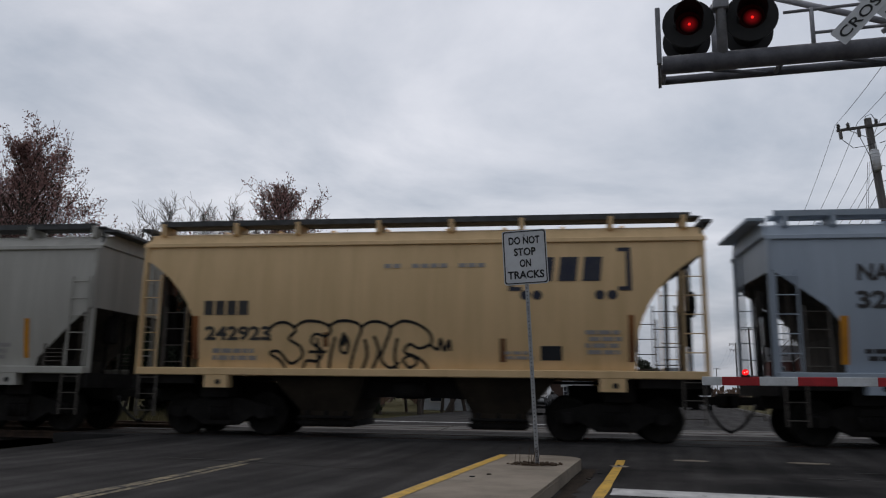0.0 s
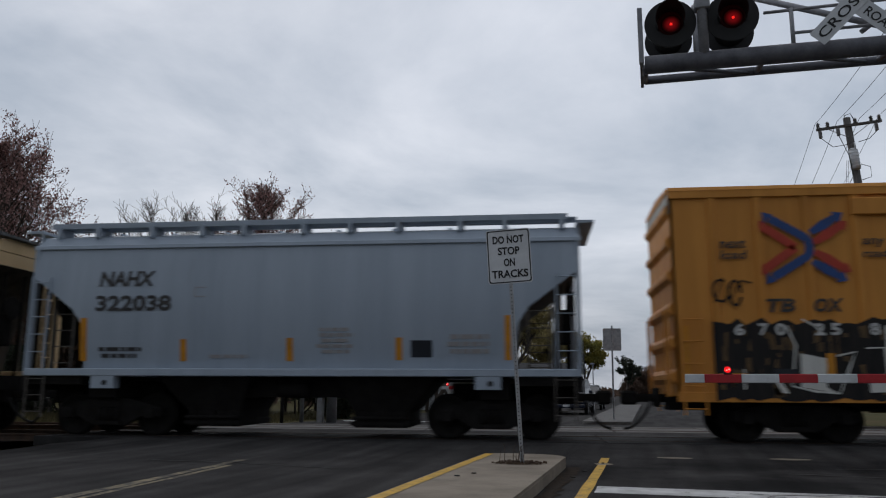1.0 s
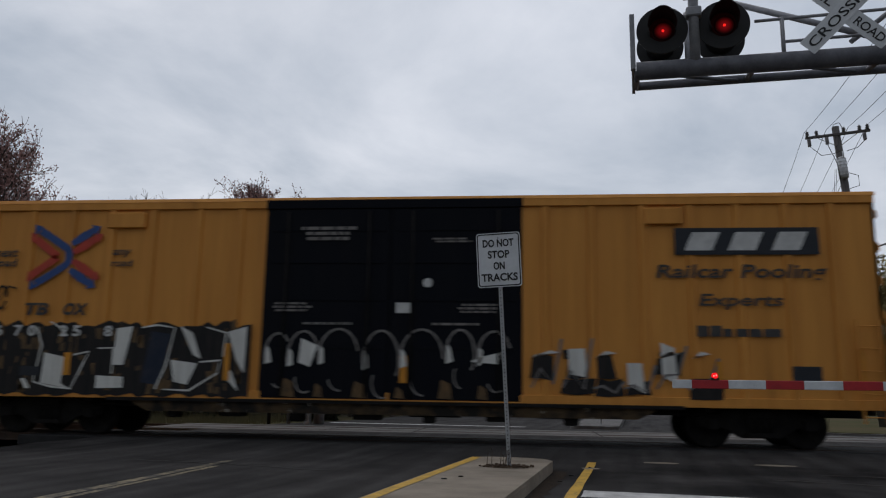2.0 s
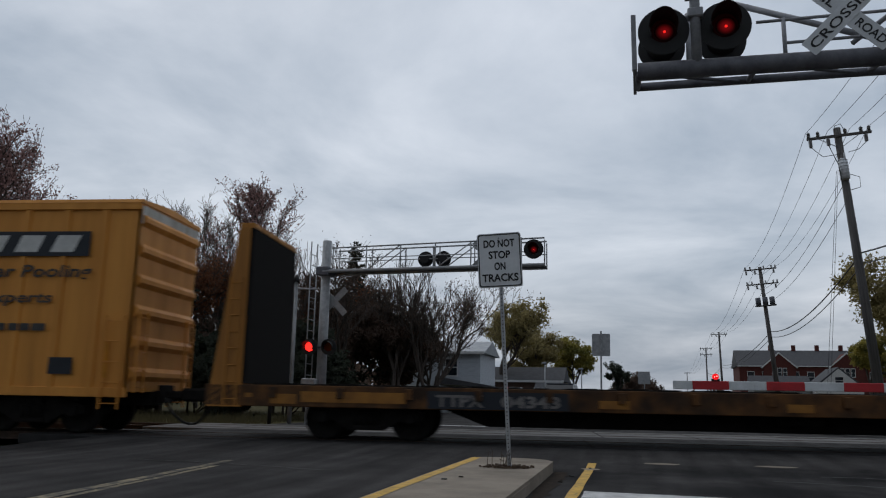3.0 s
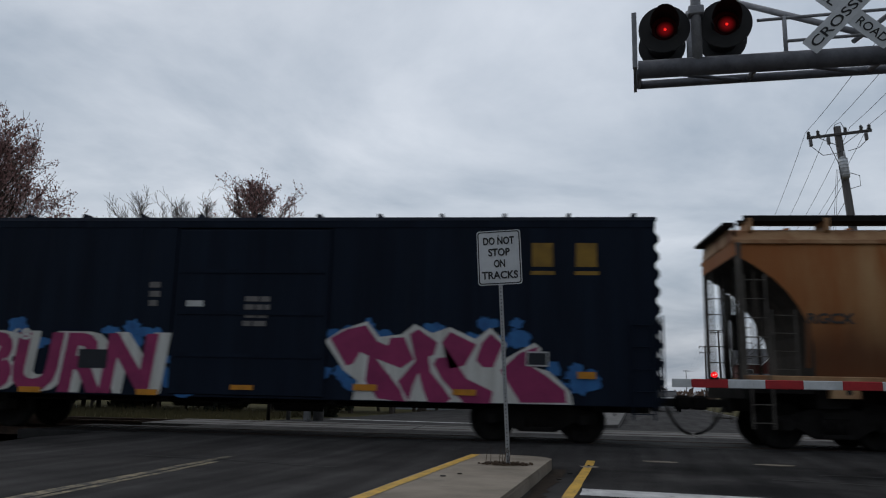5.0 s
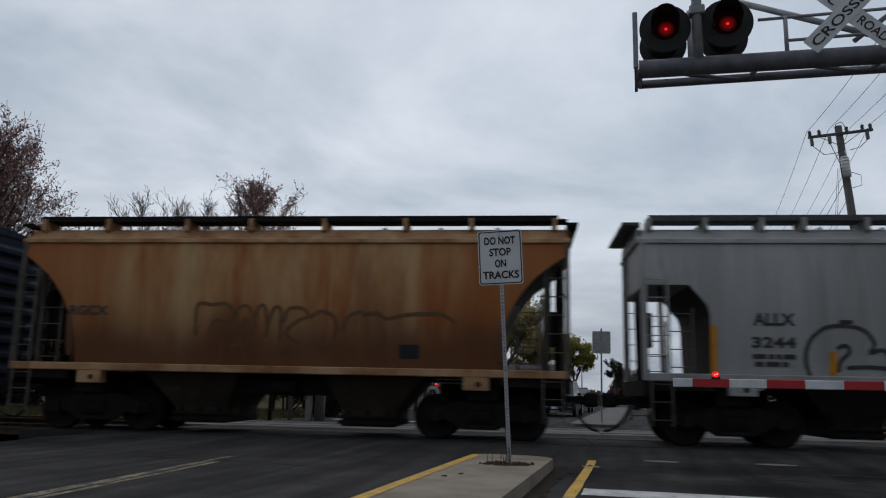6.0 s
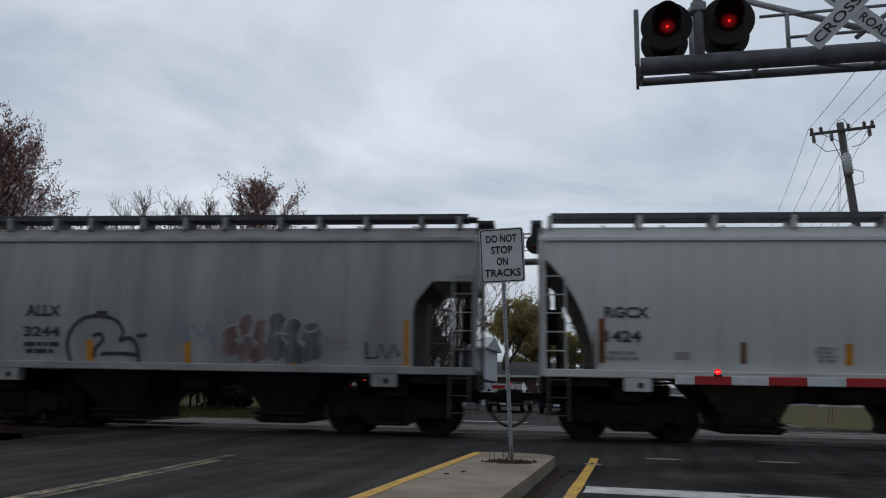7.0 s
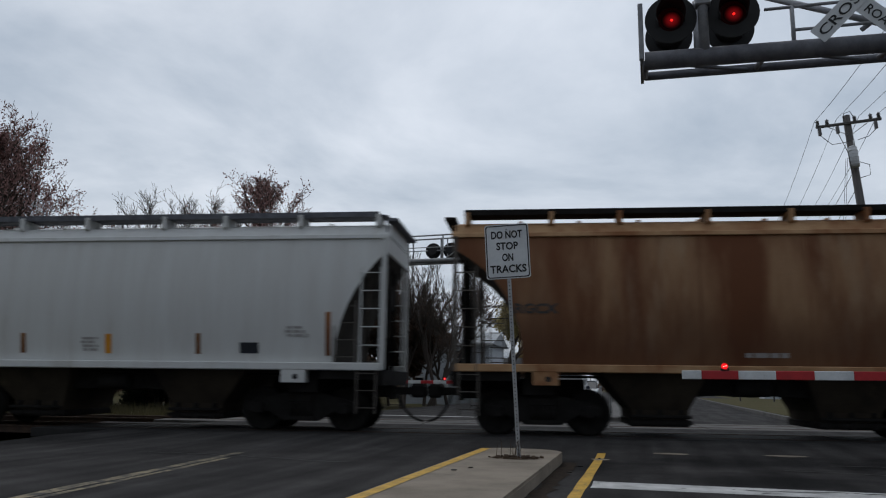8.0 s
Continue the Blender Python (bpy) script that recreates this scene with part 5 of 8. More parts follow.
    lettering("load", -8.93, -8.40, 3.64, 3.82, f, M_STENCIL, car, grow=0.02, slant=0.15)
    lettering("any", -6.18, -5.75, 3.84, 4.02, f, M_STENCIL, car, grow=0.02, slant=0.15)
    lettering("road", -6.20, -5.70, 3.64, 3.80, f, M_STENCIL, car, grow=0.02, slant=0.15)
    lettering("TB", -8.10, -7.55, 2.56, 2.83, f, M_STENCIL, car, "owner_mark", grow=0.035, slant=0.2)
    lettering("OX", -7.20, -6.63, 2.56, 2.83, f, M_STENCIL, car, "owner_mark", grow=0.035, slant=0.2)
    # owner's panel and slogan at the far end
    one_box("emblem_panel", M_LABEL, car, 5.93, 8.77, f - 0.003, f, 3.86, 4.42)
    bm = fresh()
    for i in range(3):
        x = 6.12 + i * 0.86
        prism(bm, [(x, 3.95), (x + 0.55, 3.95), (x + 0.72, 4.33), (x + 0.17, 4.33)], "y", f - 0.006, f - 0.008)
    pieces("emblem", bm, M_WHITEPAINT, car, "three white slanted blocks on black")
    lettering("Railcar Pooling", 5.54, 8.88, 3.30, 3.66, f, M_STENCIL, car, grow=0.02, slant=0.15)
    lettering("Experts", 6.37, 8.01, 2.74, 3.06, f, M_STENCIL, car, grow=0.02, slant=0.15)
    bars([(6.3, 6.52, 2.2, 2.42), (6.56, 6.78, 2.2, 2.42), (6.82, 6.98, 2.2, 2.36), (7.06, 7.28, 2.2, 2.36), (7.32, 7.55, 2.2, 2.36), (7.6, 7.92, 2.2, 2.36)], f, M_STENCIL, car, "web_address")
    one_box("data_panel", M_LABEL, car, 8.09, 8.64, f - 0.003, f, 1.27, 1.63)
    # door and side graffiti: black ground, white letter shapes
    ground, white, line, yellow = fresh(), fresh(), fresh(), fresh()
    def piece(x0, x1, z0, z1, n):
        step = (x1 - x0) / n
        for i in range(n):
            x = x0 + i * step
            t = z1 - rng.uniform(0, 0.12)
            cut = [z0 + rng.uniform(0, 0.1), z0 + rng.uniform(0.35, 0.6), z0 + rng.uniform(0.75, 1.0), t]
            for lo, hi in zip(cut, cut[1:]):
                if hi - lo < 0.1 or rng.random() < 0.10:
                    continue
                a = x + rng.uniform(-0.05, 0.12)
                b = x + step * rng.uniform(0.72, 1.1)
                prism(ground, [(a, lo), ((a + b) / 2, lo + rng.uniform(-0.05, 0.05)), (b, lo + rng.uniform(-0.06, 0.06)), (b - rng.uniform(-0.1, 0.12), hi), ((a + b) / 2, hi + rng.uniform(-0.08, 0.05)), (a + rng.uniform(-0.05, 0.1), hi - rng.uniform(0, 0.05))], "y", f, f - 0.002)
            k = rng.random()
            a, b = x + step * rng.uniform(0.05, 0.3), x + step * rng.uniform(0.55, 0.95)
            if k < 0.55:
                p = rng.uniform(z0 + 0.1, z0 + 0.8)
                prism(white, [(a, p), (b, p - rng.uniform(0.0, 0.2)), (b - 0.05, p + rng.uniform(0.3, 0.6)), (a - 0.02, p + rng.uniform(0.35, 0.7))], "y", f - 0.004, f - 0.006)
            if k > 0.3:
                p = rng.uniform(z0 + 0.5, z1 - 0.5)
                prism(white, [(a, p + 0.35), (b + 0.05, z1 - 0.1), (b - 0.15, z1 - 0.05), (a - 0.05, z1 - 0.2)], "y", f - 0.004, f - 0.006)
            ribbon(line, [(x, z0 + 0.2), (x + step * 0.3, z0 + rng.uniform(0.2, 0.9)), (x + step * 0.7, z0 + rng.uniform(0.1, 0.5)), (x + step, z0 + rng.uniform(0.3, 1.2))], 0.05, f - 0.008)
    # the side's long piece: one dark ground with a ragged top, bold white shapes and thin white outlines
    edge = [(-9.15 + i * 0.16, 2.40 + rng.uniform(-0.10, 0.07)) for i in range(40)]
    foot = [(x, 0.84 + rng.uniform(-0.02, 0.07)) for x, z in edge]
    for k in range(0, 39, 3):
        top_edge, low_edge = edge[k:k + 4], foot[k:k + 4]
        prism(ground, low_edge + top_edge[::-1], "y", f, f - 0.002)
    brown, navy = fresh(), fresh()
    for i in range(85):
        x, z = rng.uniform(-9.1, -3.0), rng.uniform(0.88, 2.2)
        w, h = rng.uniform(0.03, 0.13), rng.uniform(0.06, 0.34)
        prism(brown, [(x, z), (x + w, z + rng.uniform(-0.05, 0.05)), (x + w * rng.uniform(0.6, 1.2), z + h), (x + rng.uniform(-0.05, 0.05), z + h * 0.9)], "y", f - 0.003, f - 0.004)
    prism(navy, [(-5.12, 2.22), (-4.67, 2.16), (-4.90, 1.08), (-5.28, 1.14)], "y", f - 0.0045, f - 0.0055)
    for shape in ([(-7.52, 1.75), (-6.98, 1.64), (-7.05, 1.5), (-7.08, 1.1), (-6.86, 0.98), (-7.55, 1.10)], [(-5.91, 2.28), (-5.55, 2.33), (-5.70, 1.5), (-5.95, 1.5)],
                  [(-6.29, 1.27), (-5.68, 1.25), (-5.68, 1.02), (-6.29, 1.0)], [(-4.48, 2.34), (-4.20, 2.20), (-3.98, 1.65), (-4.15, 1.72)],
                  [(-4.65, 1.62), (-4.05, 1.55), (-4.25, 1.1), (-4.55, 1.16)], [(-3.42, 2.22), (-3.0, 2.34), (-3.02, 1.35), (-3.2, 1.62)],
                  [(-3.48, 1.3), (-3.3, 1.42), (-3.12, 0.98)], [(-8.02, 1.18), (-7.92, 1.2), (-7.78, 0.98), (-7.9, 0.98)]):
        prism(white, shape, "y", f - 0.006, f - 0.008)
    outline = fresh()
    for run in ([(-7.72, 1.12), (-7.3, 1.02), (-6.85, 0.98), (-6.62, 1.5), (-6.5, 1.78), (-6.85, 1.7)], [(-5.35, 2.3), (-5.0, 2.36), (-4.6, 2.3), (-4.75, 1.5), (-4.95, 1.0)],
                [(-4.78, 1.0), (-4.2, 0.98), (-3.6, 1.35), (-3.55, 1.62), (-4.0, 1.58)], [(-6.3, 1.85), (-5.95, 1.86), (-5.95, 1.3)], [(-3.9, 2.32), (-3.45, 2.2), (-3.5, 1.7)],
                [(-7.45, 2.42), (-7.2, 2.28), (-7.05, 2.1)], [(-8.6, 1.45), (-8.6, 1.05)], [(-7.72, 1.12), (-7.6, 1.9), (-7.75, 2.3)]):
        ribbon(outline, run, 0.035, f - 0.010)
    pieces("graffiti", brown, M_POCKET, car, "brown pockets in the graffiti")
    pieces("graffiti", navy, M_SPRAYNAVY, car, "dark blue graffiti letter")
    pieces("graffiti", outline, M_SPRAYWHITE, car, "thin white outlines of the graffiti")
    piece(3.0, 6.7, 0.95, 1.95, 6)
    for x, z, rx, rz, a, b in ((-2.3, 1.75, 0.28, 0.45, 190, 40), (-1.75, 1.7, 0.34, 0.55, 200, -10), (-1.0, 1.75, 0.42, 0.55, 175, 10), (-0.1, 1.65, 0.38, 0.62, 185, -30), (0.75, 1.7, 0.45, 0.6, 170, 0), (1.55, 1.8, 0.3, 0.5, 160, -40), (2.25, 1.75, 0.34, 0.52, 200, 20)):
        ribbon(line, arc(x, z, rx, rz, a, b, 14), 0.045, f - 0.03)
        ribbon(line, arc(x + 0.05, z - 0.45, rx * 0.6, rz * 0.5, b + 180, a + 100, 9), 0.035, f - 0.03)
        prism(white, [(x - rx, z - 0.2), (x - rx + rng.uniform(0.06, 0.16), z - 0.15), (x - rx + 0.1, z + 0.12), (x - rx + 0.02, z + 0.2)], "y", f - 0.03, f - 0.033)
    for x, w, t in ((-2.2, 0.3, 1.2), (-1.5, 0.2, 1.1), (-0.7, 0.34, 1.15), (0.2, 0.2, 1.05), (1.1, 0.3, 1.2), (1.9, 0.22, 1.1)):
        prism(yellow, [(x, 0.9), (x + w, 0.88), (x + w * 0.8, t), (x + w * 0.2, t + 0.08)], "y", f - 0.03, f - 0.032)
    pieces("graffiti", yellow, M_POCKET, car, "brown patches low on the doors")
    prism(white, [(-1.85, 1.6), (-1.6, 1.5), (-1.45, 1.95), (-1.8, 2.1)], "y", f - 0.03, f - 0.033)
    prism(white, [(1.75, 1.65), (2.35, 1.6), (2.4, 1.85), (2.0, 1.75)], "y", f - 0.03, f - 0.033)
    pieces("graffiti", ground, M_SPRAYBLACK, car, "black ground of the graffiti")
    pieces("graffiti", white, M_SPRAYWHITE, car, "white graffiti letter shapes")
    pieces("graffiti", line, M_FAINT, car, "grey outline of the graffiti")
    bm = fresh()
    ribbon(bm, arc(-8.95, 3.0, 0.16, 0.22, 60, 330), 0.05, f - 0.004)
    ribbon(bm, arc(-8.68, 2.95, 0.12, 0.25, 0, 340), 0.05, f - 0.004)
    ribbon(bm, [(-9.1, 2.75), (-8.9, 3.25), (-8.75, 2.85), (-8.55, 3.2), (-8.35, 3.15)], 0.04, f - 0.004)
    pieces("graffiti", bm, M_SPRAYBLACK, car, "small black scrawl")
    for ch, x in (("6", -8.74), ("7", -8.28), ("0", -7.96), ("2", -7.22), ("5", -6.92), ("8", -6.2)):
        lettering(ch, x, x + 0.19, 2.10, 2.34, f - 0.014, M_WHITEPAINT, car, "car_number", grow=0.035)
    reflectors(car, [(-7.05, -6.9, 1.27, 1.75), (-3.46, -3.34, 1.2, 1.98), (0.3, 0.45, 1.2, 1.75), (-9.75, -9.63, 1.2, 2.3), (9.35, 9.45, 1.2, 2.0), (-9.1, -8.55, 1.22, 1.36), (6.65, 6.75, 1.2, 1.7)], f - 0.012)
    one_box("data_panel", M_LABEL, car, -8.05, -7.6, f - 0.016, f - 0.012, 1.25, 1.45)
    # door stencils
    for x0, x1, z0, z1, rows in ((-1.94, -0.67, 4.16, 4.50, 3), (-2.46, -1.6, 2.64, 2.86, 3), (0.91, 1.77, 4.12, 4.24, 2), (1.48, 2.4, 2.62, 2.84, 3), (-1.8, -0.7, 2.36, 2.44, 1), (0.9, 2.1, 2.36, 2.44, 1)):
        text_block(x0, x1, z0, z1, rows, -SIDE - 0.026, M_FAINT, car, rng)
    bars([(0.19, 0.52, 2.64, 2.86)], -SIDE - 0.026, M_WHITEPAINT, car)
    bm = prism(fresh(), arc(0.85, 3.28, 0.1, 0.1, 0, 330, 11), "y", -SIDE - 0.02, -SIDE - 0.03)
    part("round_label", bm, M_WHITEPAINT, car)
    one_box("end_top_sheet", M_ROOFWHITE, car, half + 0.005, half + 0.03, -SIDE + 0.08, SIDE - 0.08, 4.62, 5.03)
    one_box("end_top_sheet", M_ROOFWHITE, car, -half - 0.03, -half - 0.005, -SIDE + 0.08, SIDE - 0.08, 4.62, 5.03)
    for x in (-7.55, 7.55):
        truck(car, x)
    couplers(car, half + 0.25)
    CARS.append((car, c0))


def navy_boxcar():
    c0, half, top, bot = 71.8, 8.5, 4.66, 0.76
    car = thing("boxcar", "dark navy boxcar with magenta and blue graffiti", "railway car", pose(c0, TRACK_Y, 0), "cars of the freight train")
    posts = [x * s for s in (-1, 1) for x in (2.6, 3.7, 4.8, 5.9, 7.0, 8.1)]
    boxcar_shell(car, half, top, bot, M_NAVY, [], 9, M_NAVY)
    f = -SIDE - 0.004
    rng = random.Random(21)
    for s in (-1, 1):
        for x0, x1 in ((-8.48, -1.75), (1.75, 8.48)):
            one_box("side_panel", M_NAVY, car, x0, x1, s * (SIDE - 0.06), s * SIDE, bot + 0.02, top - 0.24)
        for x in posts:
            one_box("panel_seam", M_NAVY, car, x - 0.03, x + 0.03, s * SIDE, s * (SIDE + 0.006), bot + 0.2, top - 0.26)
        bm = box(fresh(), -1.7, 1.7, s * (SIDE - 0.05), s * (SIDE + 0.03), bot + 0.05, top - 0.3, bev=0.02)
        d = part("door", bm, M_NAVY, car, "navy sliding door")
        for z in (1.6, 2.5, 3.4):
            one_box("door_rib", M_NAVY, d, -1.6, 1.6, s * (SIDE + 0.02), s * (SIDE + 0.05), z, z + 0.08)
    for i in range(13):
        x = -half + 0.4 + i * (2 * half - 0.8) / 12
        one_box("roof_rib", M_NAVY, car, x - 0.04, x + 0.04, -SIDE + 0.12, SIDE - 0.12, top - 0.02, top + 0.085)
    # owner's blocks and marks in yellow
    bm = fresh()
    for x in (5.03, 5.98, 6.88):
        prism(bm, [(x, 3.58), (x + 0.43, 3.58), (x + 0.43, 4.08), (x, 4.08)], "y", f, f - 0.003)
        box(bm, x - 0.02, x + 0.46, f - 0.003, f, 3.41, 3.49)
    pieces("owner_emblem", bm, M_LOGOYELLOW, car, "yellow emblem blocks, each underlined")
    bars([(-7.22, -7.0, 2.39, 2.65), (-6.95, -6.74, 2.39, 2.65), (-6.28, -6.05, 2.39, 2.65), (-6.0, -5.78, 2.39, 2.65)], f, M_LOGOYELLOW, car, "owner_mark")
    lettering("14", -7.19, -6.85, 1.88, 2.13, f, M_LOGOYELLOW, car, "car_number", grow=0.035)
    lettering("02", -6.28, -5.83, 1.88, 2.13, f, M_LOGOYELLOW, car, "car_number", grow=0.035)
    lettering("68", -5.36, -4.90, 1.90, 2.16, f - 0.02, M_WHITEPAINT, car, "car_number", grow=0.035)
    # graffiti: blue clouds, white outline, magenta letters
    blue = fresh()
    for x0, x1, z0, z1, n in ((-7.3, -6.2, 0.95, 1.75, 9), (-6.0, -1.2, 1.6, 2.3, 16), (-1.75, -1.1, 0.85, 1.9, 6), (1.5, 2.4, 0.85, 2.3, 8), (2.2, 6.6, 1.9, 2.42, 14), (6.3, 7.3, 1.0, 1.8, 7)):
        for i in range(n):
            blob(blue, rng.uniform(x0, x1), rng.uniform(z0, z1), rng.uniform(0.1, 0.28), rng.uniform(0.08, 0.22), f - 0.0004 * i, rng)
    pieces("graffiti", blue, M_SPRAYBLUE, car, "blue spray clouds behind the letters")
    def slabs(shapes, material, y, label):
        bm = fresh()
        for p in shapes:
            prism(bm, p, "y", y, y - 0.003)
        pieces("graffiti", bm, material, car, label)
    lettering("BURN", -6.10, -1.70, 0.78, 2.10, f - 0.009, M_SPRAYWHITE, car, "graffiti", "white outline of the graffiti word", grow=0.075, slant=0.12)
    one_box("graffiti", M_LABEL, car, -3.75, -3.1, f - 0.020, f - 0.018, 1.32, 1.72, label="dark patch painted over the graffiti")
    lettering("BURN", -6.16, -1.98, 0.78, 2.07, f - 0.013, M_SPRAYPINK, car, "graffiti", "magenta graffiti word", grow=0.04, slant=0.12)
    def placed(*runs):
        return [[(2.555 + (x - 300) * 0.00527, 1.035 + (325 - z) * 0.0054) for x, z in run] for run in runs]
    w = placed(((130, 150), (200, 105), (300, 72), (350, 132), (440, 120), (490, 80), (560, 115), (630, 90), (730, 135), (790, 90), (850, 150), (836, 212), (960, 145), (988, 168), (940, 232), (1015, 250), (1095, 325), (1105, 372), (250, 372), (268, 300), (212, 262)))
    p = placed(((152, 140), (215, 105), (295, 88), (345, 150), (385, 165), (395, 135), (450, 132), (490, 215), (440, 250), (340, 215), (440, 330), (460, 375), (350, 365), (300, 300), (310, 205), (275, 190), (250, 235), (222, 245)),
               ((472, 120), (505, 100), (582, 150), (570, 195), (548, 205), (556, 260), (600, 310), (640, 360), (620, 374), (550, 374), (530, 330), (510, 265), (490, 310), (474, 374), (430, 300), (497, 222)),
               ((600, 150), (630, 108), (735, 155), (690, 235), (630, 250), (625, 205), (582, 208), (568, 232), (604, 290), (660, 345), (690, 374), (790, 374), (800, 330), (700, 285)),
               ((755, 150), (790, 112), (838, 155), (800, 240), (760, 240), (735, 215)),
               ((830, 250), (900, 185), (975, 160), (940, 230), (1000, 265), (1075, 320), (1080, 365), (905, 368), (860, 300)))
    slabs(w, M_SPRAYWHITE, f - 0.009, "white graffiti letter shapes")
    slabs(p, M_SPRAYPINK, f - 0.013, "magenta graffiti letter shapes")
    bm = fresh()
    for i in range(4):
        ribbon(bm, arc(-8.05 + i * 0.16, 3.1, 0.11, 0.28, 80, 420, 14), 0.035, f - 0.002)
    ribbon(bm, arc(-7.8, 3.52, 0.2, 0.06, 0, 350, 14), 0.04, f - 0.002)
    ribbon(bm, arc(-7.82, 2.74, 0.16, 0.1, 160, 480, 12), 0.04, f - 0.002)
    pieces("graffiti", bm, M_WHITEPAINT, car, "small white scrawl")
    bars([(-1.42, -1.04, 2.67, 2.80)], -SIDE - 0.032, M_WHITEPAINT, car)
    text_block(-2.3, -2.0, 2.6, 3.2, 3, f, M_FAINT, car, rng)
    text_block(-0.2, 0.5, 2.2, 2.9, 4, -SIDE - 0.032, M_FAINT, car, rng)
    reflectors(car, [(-7.28, -6.75, 1.23, 1.43), (-5.03, -4.53, 0.78, 0.9), (-2.37, -1.9, 0.78, 0.9), (-0.31, 0.17, 0.93, 1.03), (2.31, 2.8, 0.97, 1.1), (4.37, 4.85, 0.92, 1.04), (6.89, 7.25, 1.3, 1.44)], f - 0.03)
    one_box("panel_border", M_WHITEPAINT, car, 5.86, 6.31, f - 0.020, f - 0.016, 1.53, 1.83)
    one_box("data_panel", M_LABEL, car, 5.89, 6.28, f - 0.025, f - 0.021, 1.56, 1.80)
    for x in (-6.60, 6.1):
        truck(car, x)
    couplers(car, half + 0.2)
    CARS.append((car, c0))


def bulkhead_flatcar():
    c0, half = 50.65, 10.75
    car = thing("flatcar", "empty rusty yellow bulkhead flatcar with a timber deck", "railway car", pose(c0, TRACK_Y, 0), "cars of the freight train")
    rng = random.Random(33)
    for s in (-1, 1):
        bm = box(fresh(), -half, half, s * (SIDE - 0.1), s * SIDE, 0.68, 1.12, bev=0.012)
        part("side_sill", bm, M_FLATCAR, car, "worn yellow side sill, rusted brown")
        for i in range(14):
            x = -9.3 + i * 1.43
            bm = box(fresh(), x - 0.07, x + 0.07, s * SIDE, s * (SIDE + 0.07), 0.86, 1.08, bev=0.01)
            part("stake_pocket", bm, M_FLATCAR, car)
    n = 60
    for i in range(n):
        x = -9.75 + 19.5 * i / n
        ob = PROTO.get("plank")
        if ob is None:
            ob = PROTO["plank"] = part("deck_plank", box(fresh(), 0, 0.31, -SIDE + 0.02, SIDE - 0.02, 1.08, 1.14, bev=0.006), M_BOARD, car)
        else:
            ob = share(ob, car, "deck_plank")
        ob.location = (x, 0, rng.uniform(-0.01, 0.025))
    bm = prism(fresh(), [(-9.6, 1.05), (-6.0, 1.05), (6.0, 1.05), (9.6, 1.05), (9.6, 0.72), (5.9, 0.70), (4.9, 0.32), (-4.9, 0.32), (-5.9, 0.70), (-9.6, 0.72)], "y", -0.42, 0.42)
    for i in range(12):
        x = -8.8 + i * 1.6
        box(bm, x - 0.06, x + 0.06, -SIDE + 0.1, SIDE - 0.1, 0.78, 1.05)
    tube(bm, (1.0, -0.75, 0.62), (1.9, -0.75, 0.62), 0.18, seg=12)
    pieces("underframe_member", bm, M_DARKSTEEL, car)
    for s in (-1, 1):
        # braced bulkhead: boards inside, tapered side frames and posts outside
        xi = s * 9.98
        face = box(fresh(), xi - s * 0.06, xi + s * 0.02, -SIDE - 0.005, SIDE + 0.005, 1.14, 4.48)
        part("bulkhead_face", face, M_BOARD, car, "blackened timber bulkhead face")
        bm = fresh()
        for y in (-1, 1):
            prism(bm, [(xi + s * 0.02, 4.58), (xi + s * 0.26, 4.58), (xi + s * 0.76, 0.66), (xi + s * 0.02, 0.66)], "y", y * (SIDE - 0.13), y * SIDE)
        inner = fresh()
        for y in (-0.55, 0.0, 0.55):
            prism(inner, [(xi + s * 0.07, 4.5), (xi + s * 0.24, 4.5), (xi + s * 0.55, 1.0), (xi + s * 0.07, 1.0)], "y", y - 0.05, y + 0.05)
        box(bm, xi - s * 0.07, xi + s * 0.28, -SIDE + 0.0, SIDE, 4.485, 4.60, bev=0.01)
        pieces("bulkhead_frame", bm, M_BULKHEAD, car, "yellow tapered bulkhead frame")
        pieces("bulkhead_post", inner, M_BULKDARK, car)
        bm = fresh()
        for z in (1.6, 2.4, 3.2, 3.9):
            box(bm, xi + s * 0.07, xi + s * (0.36 - 0.04 * z), -SIDE + 0.1, SIDE - 0.1, z, z + 0.08)
        pieces("bulkhead_rib", bm, M_BULKDARK, car)
        for y in (-1, 1):
            ladder(car, xi + s * 0.26, y * (SIDE + 0.015), 0.7, 3.4, 0.26, M_BULKHEAD, 8)
        one_box("end_sill", M_FLATCAR, car, s * (half - 0.12), s * (half + 0.02), -SIDE, SIDE, 0.70, 1.12)
    bm = prism(fresh(), arc(0, 2.5, 0.28, 0.28, 0, 345, 23), "x", 10.5, 10.56)
    for v in bm.verts:
        v.co.y -= 1.2
    part("brake_wheel", bm, M_DARKSTEEL, car)
    f = -SIDE - 0.004
    one_box("number_panel", M_LABEL, car, -6.05, -3.2, f - 0.002, f, 0.70, 1.05)
    lettering("TTPX", -5.88, -4.9, 0.74, 0.98, f - 0.004, M_FAINT, car, "owner_mark", grow=0.035)
    lettering("04343", -4.55, -3.37, 0.74, 0.98, f - 0.004, M_FAINT, car, "car_number", grow=0.035)
    reflectors(car, [(-9.36, -8.8, 0.74, 0.94), (-2.6, -2.0, 0.76, 0.92), (1.0, 1.5, 0.76, 0.92), (4.2, 4.7, 0.76, 0.92), (8.42, 8.97, 0.74, 0.94), (-9.9, -9.75, 0.86, 0.95)], f, M_OLDREFLECT)
    reflectors(car, [(-8.7, -6.5, 0.78, 1.0)], f + 0.002, M_OLDREFLECT)
    for x in (-7.4, 7.4):
        truck(car, x)
    couplers(car, half + 0.2)
    CARS.append((car, c0))


car_details()
for hopper_car, _ in CARS:
    round_sides(hopper_car)
yellow_boxcar()
navy_boxcar()
